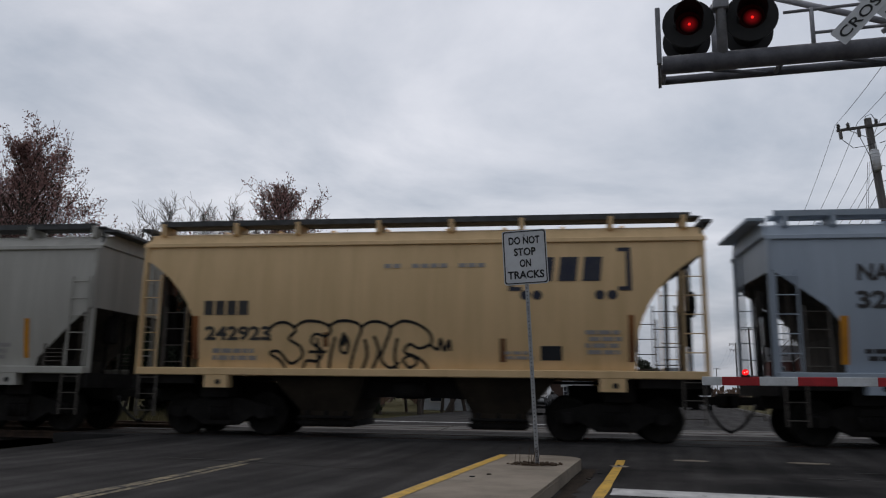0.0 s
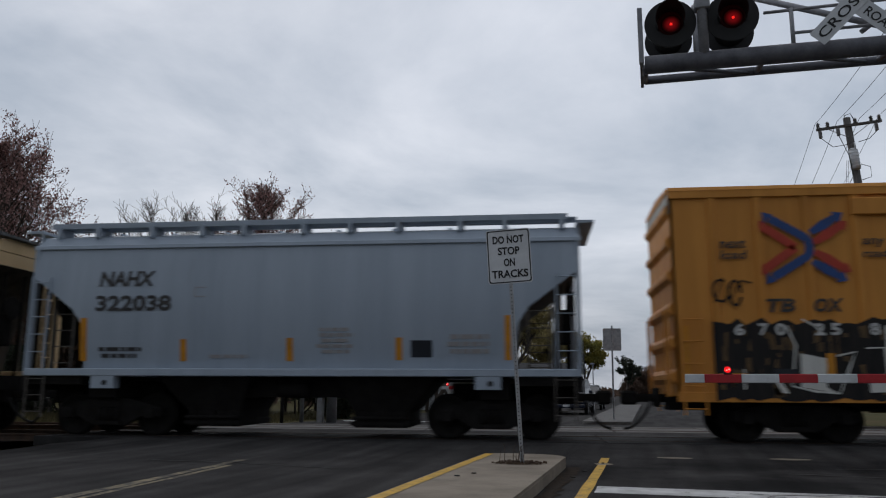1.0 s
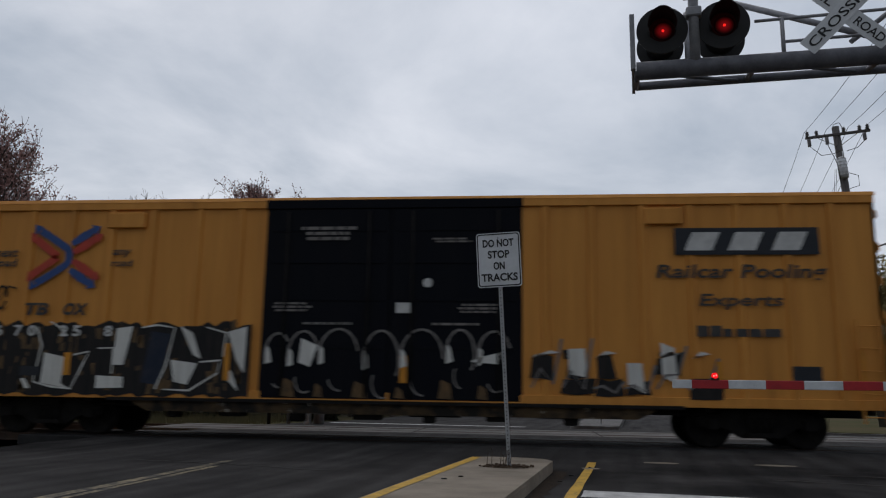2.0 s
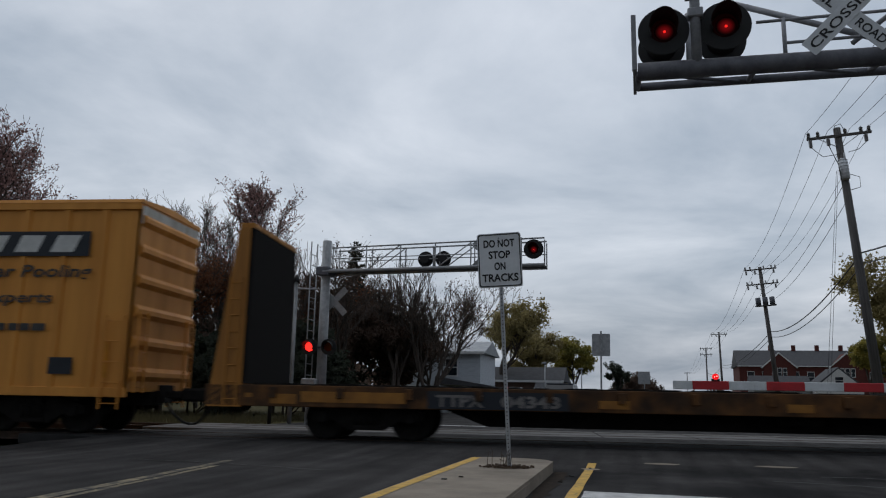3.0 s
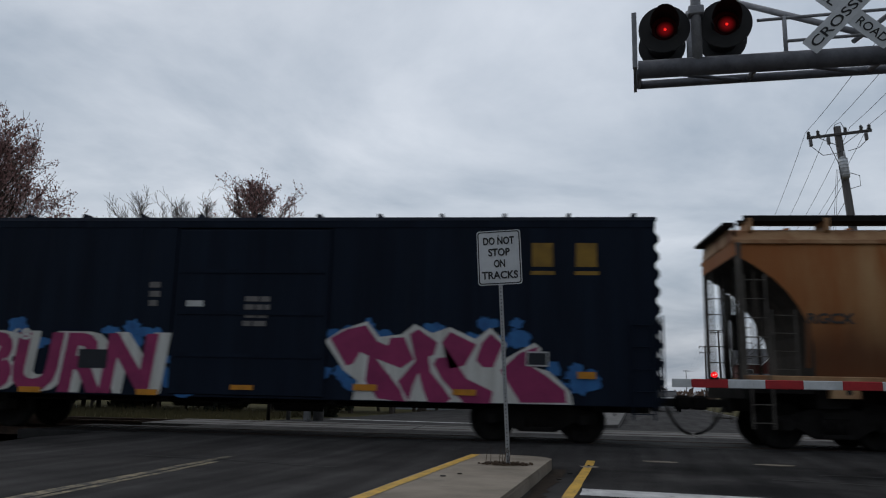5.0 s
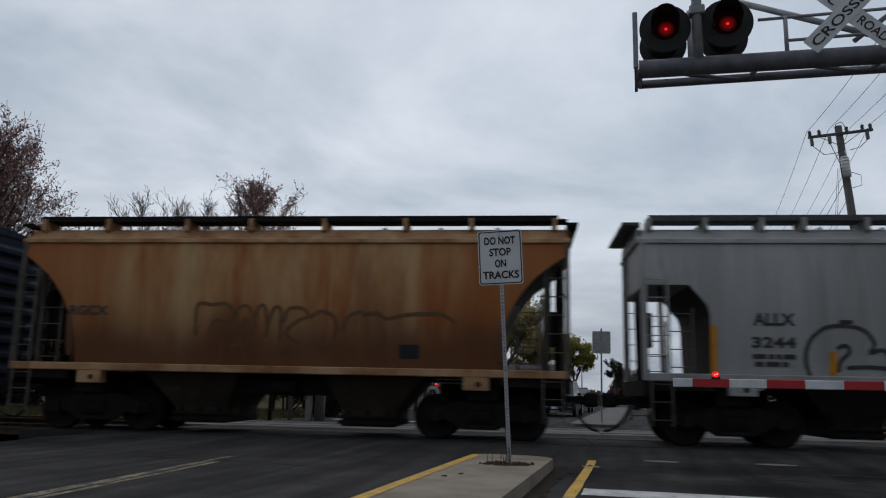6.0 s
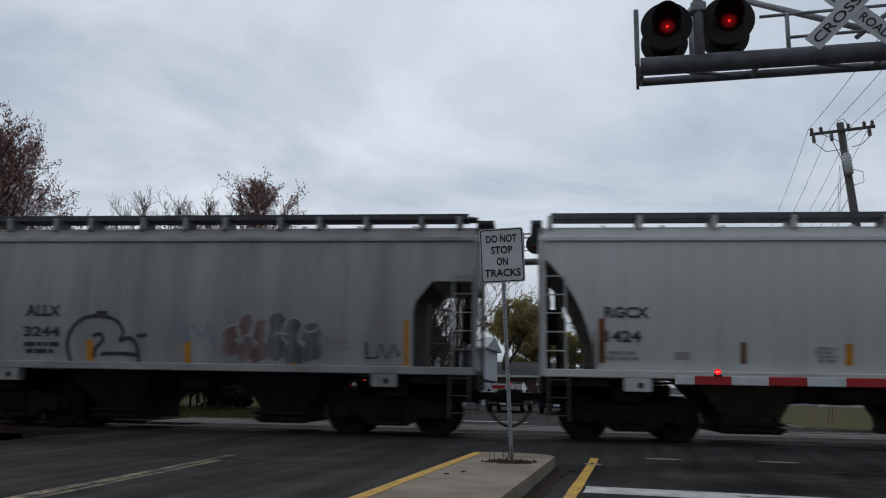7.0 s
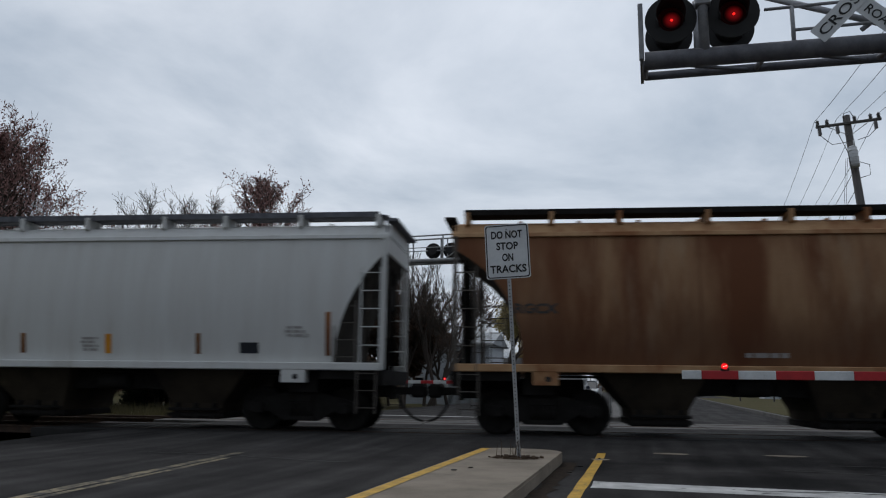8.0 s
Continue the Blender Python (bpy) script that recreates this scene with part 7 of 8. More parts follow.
def utility_poles():
    for x, y, h, lean, kind in POLES:
        t = thing("utility_pole", "weathered wooden utility pole with crossarms" + (" and a grey transformer" if kind in (1, 2) else ""), "utility pole", pose(x, y, -0.3, 0, lean, -9), "utility poles")
        H = h + 0.3
        part("pole", tube(fresh(), (0, 0, -0.2), (0, 0, H + 0.1), 0.19 if kind != 3 else 0.16, 0.13, seg=14), M_POLE, t)
        arms = [H - 0.25] if kind in (0, 1) else [H - 0.1, H - 1.25]
        for z in arms:
            part("crossarm", box(fresh(), -1.16, 1.16, -0.19, -0.09, z - 0.05, z + 0.05, bev=0.01), M_POLE, t)
            for u in (-1.08, -0.74, 0.24, 0.80, 1.08):
                bm = fresh()
                for k in range(3):
                    tube(bm, (u, -0.14, z + 0.08 + k * 0.06), (u, -0.14, z + 0.12 + k * 0.06), 0.075, 0.05, seg=9)
                tube(bm, (u, -0.14, z + 0.05), (u, -0.14, z + 0.28), 0.018, seg=6)
                part("insulator", bm, M_CERAMIC, t)
            for u in (-1.06, -0.42, 0.92):
                part("cutout", box(fresh(), u - 0.06, u + 0.06, -0.26, -0.14, z - 0.38, z - 0.08, bev=0.02), M_CERAMIC, t)
            bm = tube(fresh(), (-0.7, -0.1, z - 0.05), (0, -0.1, z - 0.5), 0.015, seg=5)
            tube(bm, (0.7, -0.1, z - 0.05), (0, -0.1, z - 0.5), 0.015, seg=5)
            part("arm_brace", bm, M_GALV, t)
        if kind == 1:
            bm = tube(fresh(), (-0.05, -0.28, H - 2.05), (-0.05, -0.28, H - 1.3), 0.17, seg=18)
            tube(bm, (-0.05, -0.28, H - 1.3), (-0.05, -0.28, H - 1.22), 0.18, 0.09, seg=18)
            for k in range(5):
                tube(bm, (-0.05, -0.28, H - 1.95 + k * 0.13), (-0.05, -0.28, H - 1.93 + k * 0.13), 0.185, seg=18)
            tube(bm, (0.03, -0.36, H - 1.26), (0.03, -0.36, H - 1.02), 0.03, seg=8)
            part("transformer", bm, M_SIGNWHITE, t, "pale grey transformer can")
            for run in (((-1.06, -0.2, H - 0.62), (-0.7, -0.24, H - 1.05), (-0.25, -0.3, H - 1.05), (-0.05, -0.36, H - 1.0)), ((-0.42, -0.2, H - 0.62), (-0.36, -0.3, H - 0.95), (-0.24, -0.42, H - 1.5), (-0.2, -0.36, H - 2.3)),
                        ((0.92, -0.2, H - 0.62), (0.6, -0.22, H - 0.9), (0.2, -0.3, H - 1.0)), ((0.1, -0.4, H - 1.9), (0.42, -0.4, H - 2.05), (0.40, -0.4, H - 2.45), (0.08, -0.3, H - 2.5)), ((0.2, -0.14, H - 0.0), (0.12, -0.14, H + 0.22), (-0.1, -0.14, H + 0.16), (-0.16, -0.14, H - 0.15))):
                part("jumper_wire", swept(run, 0.014, 5), M_WIRE, t)
        if kind == 2:
            for k in (-0.5, 0.0, 0.5):
                part("transformer", tube(fresh(), (k, -0.32, H - 2.9), (k, -0.32, H - 2.3), 0.19, seg=14), M_GANTRY, t, "grey transformer can")
            part("platform", box(fresh(), -0.75, 0.75, -0.5, -0.12, H - 2.98, H - 2.9), M_POLE, t)
    us = (-1.15, -0.35, 0.45, 1.12)
    for a, b in ((0, 1), (1, 2), (2, 3), (3, 4), (4, 5)):
        for u in us:
            wire(pole_top(a, u, 0.02), pole_top(b, u, 0.02), 0.45 + 0.012 * (POLES[b][1] - POLES[a][1]), 0.009 if b < 3 else 0.012)
        if b <= 4:
            for dz, r in ((-4.9, 0.03), (-5.3, 0.022)):
                wire(pole_top(a, 0.15, dz), pole_top(b, 0.15, dz), 0.8, r, "telephone_cable")
        if b == 2:
            for dz in (-1.9, -2.6):
                wire(pole_top(a, 0.1, dz), pole_top(b, 0.2, dz - 0.1), 0.7, 0.012)
    x, y, h, lean, _ = POLES[1]
    for k in (-0.62, -0.48):
        wire(pole_top(1, k * 0.4, -1.6), Vector((x - 0.75 + k, y + 2.0, 0.0)), 0.05, 0.008, "guy_wire")
    wire(pole_top(1, 0.1, -2.4), Vector((x + 2.0, y + 4.5, 0.0)), 0.02, 0.008, "guy_wire")


# ---- trees ----
BARK = mat("bark", (0.095, 0.076, 0.064), (0.052, 0.042, 0.036), 0.95, scale=4, stretch=(3, 3, 0.6), bump=0.4)
BARK_GREY = mat("grey_bark", (0.15, 0.135, 0.12), (0.085, 0.075, 0.068), 0.95, scale=4, stretch=(3, 3, 0.6))


def leaf_mat(name, a, b):
    m = mat(name, a, b, 0.8, scale=0.9, lo=0.35, hi=0.65, fine=0.3, fscale=6)
    n, k = m.node_tree.nodes, m.node_tree.links
    p = n["Principled BSDF"]
    tr, mx = n.new("ShaderNodeBsdfTranslucent"), n.new("ShaderNodeMixShader")
    mx.inputs[0].default_value = 0.45
    k.new(p.inputs["Base Color"].links[0].from_socket, tr.inputs["Color"])
    k.new(p.outputs[0], mx.inputs[1])
    k.new(tr.outputs[0], mx.inputs[2])
    k.new(mx.outputs[0], n["Material Output"].inputs["Surface"])
    return m


LEAF_RUSSET = leaf_mat("russet_leaf", (0.13, 0.085, 0.062), (0.085, 0.058, 0.046))
LEAF_MAROON = leaf_mat("maroon_leaf", (0.36, 0.215, 0.205), (0.23, 0.135, 0.118))
LEAF_ORANGE = leaf_mat("rust_orange_leaf", (0.21, 0.088, 0.045), (0.12, 0.055, 0.03))
LEAF_OLIVE = leaf_mat("olive_leaf", (0.37, 0.30, 0.13), (0.25, 0.21, 0.095))
LEAF_GOLD = leaf_mat("yellowing_leaf", (0.36, 0.29, 0.06), (0.18, 0.18, 0.06))
LEAF_DARK = leaf_mat("evergreen_leaf", (0.044, 0.054, 0.036), (0.031, 0.037, 0.026))


class Mesher:
    def __init__(self):
        self.v, self.f = [], []

    def limb(self, p, q, r0, r1, seg=5):
        d = (q - p)
        if d.length < 1e-5:
            return
        a = d.orthogonal().normalized()
        b = d.cross(a).normalized()
        n = len(self.v)
        for c, r in ((p, r0), (q, r1)):
            for i in range(seg):
                t = i / seg * math.tau
                self.v.append(c + a * (r * math.cos(t)) + b * (r * math.sin(t)))
        for i in range(seg):
            j = (i + 1) % seg
            self.f.append((n + i, n + j, n + seg + j, n + seg + i))

    def leaf(self, c, s, rng):
        a = Vector((rng.gauss(0, 1), rng.gauss(0, 1), rng.gauss(0, 1))).normalized()
        b = a.orthogonal().normalized()
        b = (b * math.cos(rng.uniform(0, 6.28)) + a.cross(b) * math.sin(rng.uniform(0, 6.28))).normalized()
        n = len(self.v)
        k = a.cross(b) * s * 0.25
        self.v += [c - a * s, c + b * s * 0.55 + k, c + a * s, c - b * s * 0.55 + k]
        self.f.append((n, n + 1, n + 2, n + 3))

    def make(self, name, material, parent):
        me = bpy.data.meshes.new(name)
        me.from_pydata([tuple(v) for v in self.v], [], self.f)
        me.materials.append(material)
        ob = new(name, me)
        ob.parent = parent
        return ob


def tree(label, m, h, spread, seed, bark, leaf, leaves=3, size=0.13, trunk=0.2, levels=6, up=0.25, fork=0.22, category="tree", name="tree", lean=0.0, twigs=2):
    """A branching tree: trunk and limbs as tapered tubes, and a crown of small leaves at the twigs."""
    t = thing(name, label, category, m)
    rng = random.Random(seed)
    wood, crown = Mesher(), Mesher()

    def grow(p, d, length, r, level):
        steps = 3 if level < 3 else 2
        q = p
        for i in range(steps):
            d = (d + Vector((rng.gauss(0, 0.16), rng.gauss(0, 0.16), rng.gauss(0, 0.08) + up * 0.12))).normalized()
            nq = q + d * (length / steps)
            r1 = r * (1 - 0.30 * (i + 1) / steps)
            (wood if leaf or level < 3 else crown).limb(q, nq, r * (1 - 0.30 * i / steps), r1, 7 if level == 0 else 5 if level < 3 else 3)
            q = nq
            if 0 < level < levels and rng.random() < 0.55:
                side(q, d, length * rng.uniform(0.45, 0.7), r1 * 0.55, level + 1)
            if level >= levels - 1 and leaf:
                for k in range(leaves):
                    crown.leaf(q + Vector((rng.gauss(0, 0.2), rng.gauss(0, 0.2), rng.gauss(0, 0.2))) * (h / 10), size * rng.uniform(0.6, 1.3), rng)
        if level < levels:
            for k in range(twigs if level > 0 else twigs + 2):
                side(q, d, length * rng.uniform(0.58, 0.85), r * 0.62, level + 1)

    def side(p, d, length, r, level):
        a = d.orthogonal().normalized()
        ang = rng.uniform(0, math.tau)
        off = (a * math.cos(ang) + d.cross(a) * math.sin(ang)) * spread * rng.uniform(0.5, 1.15)
        grow(p, (d + off + Vector((0, 0, up * 0.5))).normalized(), length, max(r, 0.011), level)

    grow(Vector((0, 0, -0.3)), Vector((lean, 0, 1)).normalized(), h * fork, trunk, 0)
    k = h / max(v.z for v in (wood.v if leaf else wood.v + crown.v))
    for mesh in (wood, crown):
        mesh.v, mesh.f = [], []
    rng.seed(seed)
    grow(Vector((0, 0, -0.3)), Vector((lean, 0, 1)).normalized(), h * fork * k, trunk, 0)
    wood.make("trunk", bark, t)
    crown.make("crown", leaf or bark, t)
    return t


def leader_tree(label, m, h, reach, seed, bark, leaf, leaves=2, size=0.08, trunk=0.2, first=0.22, limbs=32, rise=0.7, ragged=0.25, twigs=2):
    """A tree with one trunk to the top, limbs all the way up it, and leaves in clumps on the twigs."""
    t = thing("tree", label, "tree", m)
    rng = random.Random(seed)
    wood, crown = Mesher(), Mesher()

    def branch(p, d, length, r, level):
        steps = 4 if level == 0 else 3
        leafy = leaf and rng.random() < 0.72
        for i in range(steps):
            d = (d + Vector((rng.gauss(0, 0.17), rng.gauss(0, 0.17), rng.gauss(0, 0.10) + 0.09))).normalized()
            q = p + d * (length / steps)
            ra, rb = r * (1 - 0.75 * i / steps), r * (1 - 0.75 * (i + 1) / steps)
            (wood if leaf or level < 1 else crown).limb(p, q, max(ra, 0.013), max(rb, 0.011), 5 if level == 0 else 3)
            p = q
            if level < 2:
                for k in range(twigs):
                    a = d.orthogonal().normalized()
                    g = rng.uniform(0, math.tau)
                    off = (a * math.cos(g) + d.cross(a) * math.sin(g)) * rng.uniform(0.5, 1.0)
                    branch(p, (d + off + Vector((0, 0, 0.2))).normalized(), length * rng.uniform(0.32, 0.58), rb * 0.7, level + 1)
            if level >= 1 and leafy:
                for k in range(leaves):
                    crown.leaf(p + Vector((rng.gauss(0, 0.10), rng.gauss(0, 0.10), rng.gauss(0, 0.10))), size * rng.uniform(0.6, 1.3), rng)

    spine = [Vector((0, 0, -0.3))]
    for i in range(14):
        spine.append(spine[-1] + Vector((rng.gauss(0, 0.08), rng.gauss(0, 0.08), (h * 0.93 + 0.3) / 14)))
        wood.limb(spine[-2], spine[-1], trunk * (1 - 0.9 * i / 14), trunk * (1 - 0.9 * (i + 1) / 14), 8)
    for i in range(limbs):
        u = (i + rng.random()) / limbs
        s = first + (0.99 - first) * u
        k = min(int(s * 14), 13)
        p = spine[k].lerp(spine[k + 1], s * 14 - k)
        length = h * reach * (0.16 + 0.84 * math.sin(math.pi * (0.22 + 0.76 * u)) ** 0.9) * rng.uniform(1 - ragged, 1 + ragged)
        g = i * 2.4 + rng.uniform(-0.5, 0.5)
        branch(p, Vector((math.cos(g), math.sin(g), rise * (0.5 + 1.1 * u))).normalized(), length, trunk * 0.38 * (1.1 - 0.8 * u), 0)
    wood.make("trunk", bark, t)
    crown.make("crown", leaf or bark, t)
    return t


def conifer(label, m, h, seed):
    t = thing("evergreen_tree", label, "tree", m)
    rng = random.Random(seed)
    wood, crown = Mesher(), Mesher()
    wood.limb(Vector((0, 0, -0.3)), Vector((0, 0, h)), 0.16, 0.02, 7)
    n = int(h * 7)
    for i in range(n):
        z = h * (0.12 + 0.86 * i / n)
        r = (h - z) * 0.30 * rng.uniform(0.6, 1.1) + 0.15
        a = rng.uniform(0, math.tau)
        tip = Vector((r * math.cos(a), r * math.sin(a), z - 0.25 * r + rng.uniform(0, 0.3)))
        root = Vector((0, 0, z))
        wood.limb(root, tip, 0.025, 0.008, 3)
        for k in range(16):
            c = root.lerp(tip, rng.uniform(0.25, 1.05)) + Vector((rng.gauss(0, 0.12), rng.gauss(0, 0.12), rng.gauss(0, 0.10)))
            crown.leaf(c, rng.uniform(0.09, 0.2), rng)
    wood.make("trunk", BARK, t)
    crown.make("crown", LEAF_DARK, t)
    return t


def woods():
    leader_tree("tall tree with sparse russet autumn leaves", pose(-28.2, 37.0, -0.3), 14.3, 0.29, 14, BARK, LEAF_MAROON, leaves=4, size=0.075, trunk=0.34, first=0.3, limbs=32, rise=0.9, ragged=0.25)
    leader_tree("tall tree with sparse russet autumn leaves", pose(-31.2, 40.5, -0.3), 13.4, 0.28, 12, BARK, LEAF_MAROON, leaves=5, size=0.075, trunk=0.28, first=0.25, limbs=30, rise=0.9, ragged=0.25)
    leader_tree("spreading tree with thin maroon leaves", pose(-17.4, 46.0, -0.3), 14.0, 0.285, 8, BARK, LEAF_MAROON, leaves=3, size=0.07, trunk=0.30, first=0.16, limbs=40, rise=0.95, ragged=0.25)
    a = leader_tree("bare grey tree, leafless for winter", pose(-27.4, 51.0, -0.3), 14.6, 0.24, 21, BARK_GREY, None, trunk=0.17, first=0.2, limbs=28, rise=1.3)
    for x, y, rz, k in ((-25.2, 52.0, 80, -0.5), (-23.2, 53.5, 200, 0.0), (-30.0, 52.0, 300, -1.8), (-21.4, 52.5, 30, -1.6)):
        copy_thing(a, pose(x, y, k, 0, 0, rz))
    b = tree("bare brown tree with thin upright twigs", pose(-24.5, 41.5, -0.3), 9.8, 0.42, 31, BARK, None, trunk=0.14, levels=6, up=0.6, fork=0.17, twigs=2)
    for x, y, rz in ((-28.5, 40.0, 50), (-21.5, 43.0, 120), (-30.5, 38.5, 200), (-33.0, 36.0, 270), (-20.0, 41.0, 310), (-11.5, 47.0, 160), (-7.6, 45.5, 40), (-5.6, 44.5, 100), (-13.5, 44.0, 250), (-26.5, 42.5, 15), (-29.5, 42.0, 95), (-27.5, 38.5, 170), (-25.0, 39.0, 230), (-23.0, 40.5, 300), (-31.5, 41.0, 345), (-18.0, 43.0, 75), (-15.5, 42.0, 190)):
        copy_thing(b, pose(x, y, -0.4, 0, 0, rz))
    c = tree("rust-orange tree still in leaf", pose(-19.3, 40.0, -0.3), 9.2, 0.55, 41, BARK, LEAF_ORANGE, leaves=3, size=0.08, trunk=0.14, levels=6, up=0.2)
    copy_thing(c, pose(-14.6, 44.5, -1.4, 0, 0, 130))
    copy_thing(c, pose(-23.2, 44.0, -1.6, 0, 0, 220))
    d = tree("brown scrub bush with dull leaves", pose(-22.0, 38.0, -0.3), 5.4, 0.75, 51, BARK, LEAF_RUSSET, leaves=6, size=0.085, trunk=0.08, levels=6, up=0.15, fork=0.12, category="bush", name="bush")
    for i in range(9):
        r = random.Random(i)
        copy_thing(d, pose(-36 + i * 2.9 + r.uniform(-0.8, 0.8), 37 + r.uniform(0, 5), -0.6 - r.uniform(0, 1.3), 0, 0, r.uniform(0, 360)))
    e = tree("dark evergreen bush among bare trees", pose(-17.5, 36.5, -0.3), 5.6, 0.8, 61, BARK, LEAF_DARK, leaves=8, size=0.10, trunk=0.07, levels=6, up=0.1, fork=0.1, category="bush", name="bush")
    for i in range(11):
        r = random.Random(100 + i)
        copy_thing(e, pose(-36 + i * 2.4 + r.uniform(-0.8, 0.8), 35.5 + r.uniform(0, 4.5), -0.4 - r.uniform(0, 1.6), 0, 0, r.uniform(0, 360)))
    for x, y, k in ((-12.4, 45.0, 1.25), (-10.6, 47.0, 1.45), (-8.9, 48.5, 1.35), (-31.5, 43.0, 1.6), (-27.5, 44.0, 1.5), (-22.5, 46.0, 1.3), (-34.5, 40.0, 1.6), (-30.0, 39.5, 1.75), (-26.0, 42.0, 1.55), (-33.0, 42.0, 1.8)):
        copy_thing(d, pose(x, y, -0.6, 0, 0, x * 31) @ Matrix.Scale(k, 4))
    g = tree("bare dark tree beside the white house", pose(-7.4, 44.0, -0.3), 9.2, 0.55, 71, BARK, LEAF_RUSSET, leaves=1, size=0.05, trunk=0.16, levels=6, up=0.4, fork=0.16)
    copy_thing(g, pose(-9.4, 42.5, -0.6, 0, 0, 140))
    copy_thing(g, pose(-6.2, 44.0, -1.2, 0, 0, 250))
    ar = tree("bare branching tree in front of the white house", pose(-5.2, 48.0, -0.3), 7.4, 0.75, 81, BARK, None, trunk=0.12, levels=6, up=0.25, fork=0.14)
    copy_thing(ar, pose(-7.0, 50.0, -0.2, 0, 0, 120))
    conifer("dark pine behind the gantry", pose(-10.3, 46.0, -0.3), 10.4, 91)
    conifer("dark pine among bare trees", pose(-14.0, 49.0, -0.3), 9.0, 92)
    tree("small rounded dark tree beside the road", pose(10.6, 95.0, -0.3), 5.4, 0.6, 93, BARK, LEAF_DARK, leaves=5, size=0.14, trunk=0.12, levels=5, up=0.2)
    for x, y, z in ((15.2, 108.0, -1.6), (17.4, 112.0, -2.0), (13.6, 104.0, -2.2)):
        copy_thing(d, pose(x, y, z, 0, 0, x * 20))
    tree("broad tree with thinning olive leaves", pose(-1.7, 72.0, -0.3), 10.1, 0.5, 101, BARK, LEAF_OLIVE, leaves=3, size=0.13, trunk=0.28, levels=6, up=0.2)
    tree("tree with yellowing olive leaves", pose(0.6, 80.0, -0.3), 8.2, 0.5, 102, BARK, LEAF_OLIVE, leaves=3, size=0.13, trunk=0.25, levels=6, up=0.2)
    h = tree("round tree turning yellow-green", pose(5.4, 86.0, -0.3), 7.6, 0.62, 103, BARK, LEAF_GOLD, leaves=5, size=0.15, trunk=0.22, levels=6, up=0.15)
    copy_thing(h, pose(40.5, 96.0, 1.0, 0, 0, 200))
    tree("leafy tree at the roadside", pose(23.0, 49.0, -0.3), 10.5, 0.7, 104, BARK, LEAF_OLIVE, leaves=7, size=0.12, trunk=0.2, levels=6, up=0.2)
    # far woods along the horizon
    rng = random.Random(7)
    mesh = Mesher()
    for i in range(5200):
        a = rng.uniform(-0.95, 0.75)
        y = rng.uniform(150, 330) if a > -0.12 else rng.uniform(62, 110)
        base = 3.6 if a > -0.12 else 6.0
        z = base * rng.random() ** 0.7 * (0.7 + 0.5 * noise.noise((a * 14, 0, 0)))
        mesh.leaf(Vector((a * y, y, z - 0.2)), rng.uniform(0.5, 1.1), rng)
    tagged(mesh.make("far_woods", LEAF_RUSSET, None), "low brown woods along the horizon", "woods", kind="stuff")
    # dry grass and weeds beyond the tracks
    mesh = Mesher()
    for i in range(9000):
        side = rng.random() < 0.75
        x = rng.uniform(-34, -10.0) if side else rng.uniform(14, 34)
        y = rng.uniform(25.2, 36) if side else rng.uniform(27, 40)
        p = Vector((x, y, -0.3))
        n = len(mesh.v)
        hgt = rng.uniform(0.1, 0.45)
        dx = rng.uniform(-0.12, 0.12)
        mesh.v += [p + Vector((-0.02, 0, 0)), p + Vector((0.02, 0, 0)), p + Vector((dx, rng.uniform(-0.1, 0.1), hgt))]
        mesh.f.append((n, n + 1, n + 2))
    tagged(mesh.make("dry_grass", leaf_mat("dry_grass_blade", (0.10, 0.085, 0.04), (0.06, 0.055, 0.028)), None), "dry grass and weeds beside the tracks", "grass", kind="stuff")


# ---- houses and vehicles beyond ----
M_SIDING = mat("pale_siding", (0.50, 0.53, 0.57), (0.40, 0.43, 0.46), 0.6, scale=2, stretch=(1, 1, 6))
M_BRICKRED = mat("red_brick", (0.105, 0.026, 0.020), (0.065, 0.019, 0.016), 0.85, scale=6, fine=0.3, fscale=20)
M_ROOF = mat("grey_shingle", (0.075, 0.077, 0.083), (0.05, 0.05, 0.055), 0.9, scale=3, fine=0.25)
M_PALEROOF = mat("pale_metal_roof", (0.30, 0.32, 0.34), (0.22, 0.24, 0.26), 0.5, scale=2)
M_GLASSY = mat("dark_window", (0.02, 0.024, 0.03), None, 0.08)
M_TRIM = mat("white_trim", (0.62, 0.62, 0.61), (0.5, 0.5, 0.5), 0.5)


def window(t, x, y, z, w, h):
    f = part("window", box(fresh(), x - w / 2 - 0.07, x + w / 2 + 0.07, y - 0.05, y + 0.02, z - h / 2 - 0.07, z + h / 2 + 0.07), M_TRIM, t)
    for k in (-1, 1):
        part("pane", box(fresh(), x - w / 2, x + w / 2, y - 0.06, y - 0.045, z + k * h / 4 - h / 4 + 0.03, z + k * h / 4 + h / 4 - 0.03), M_GLASSY, f)


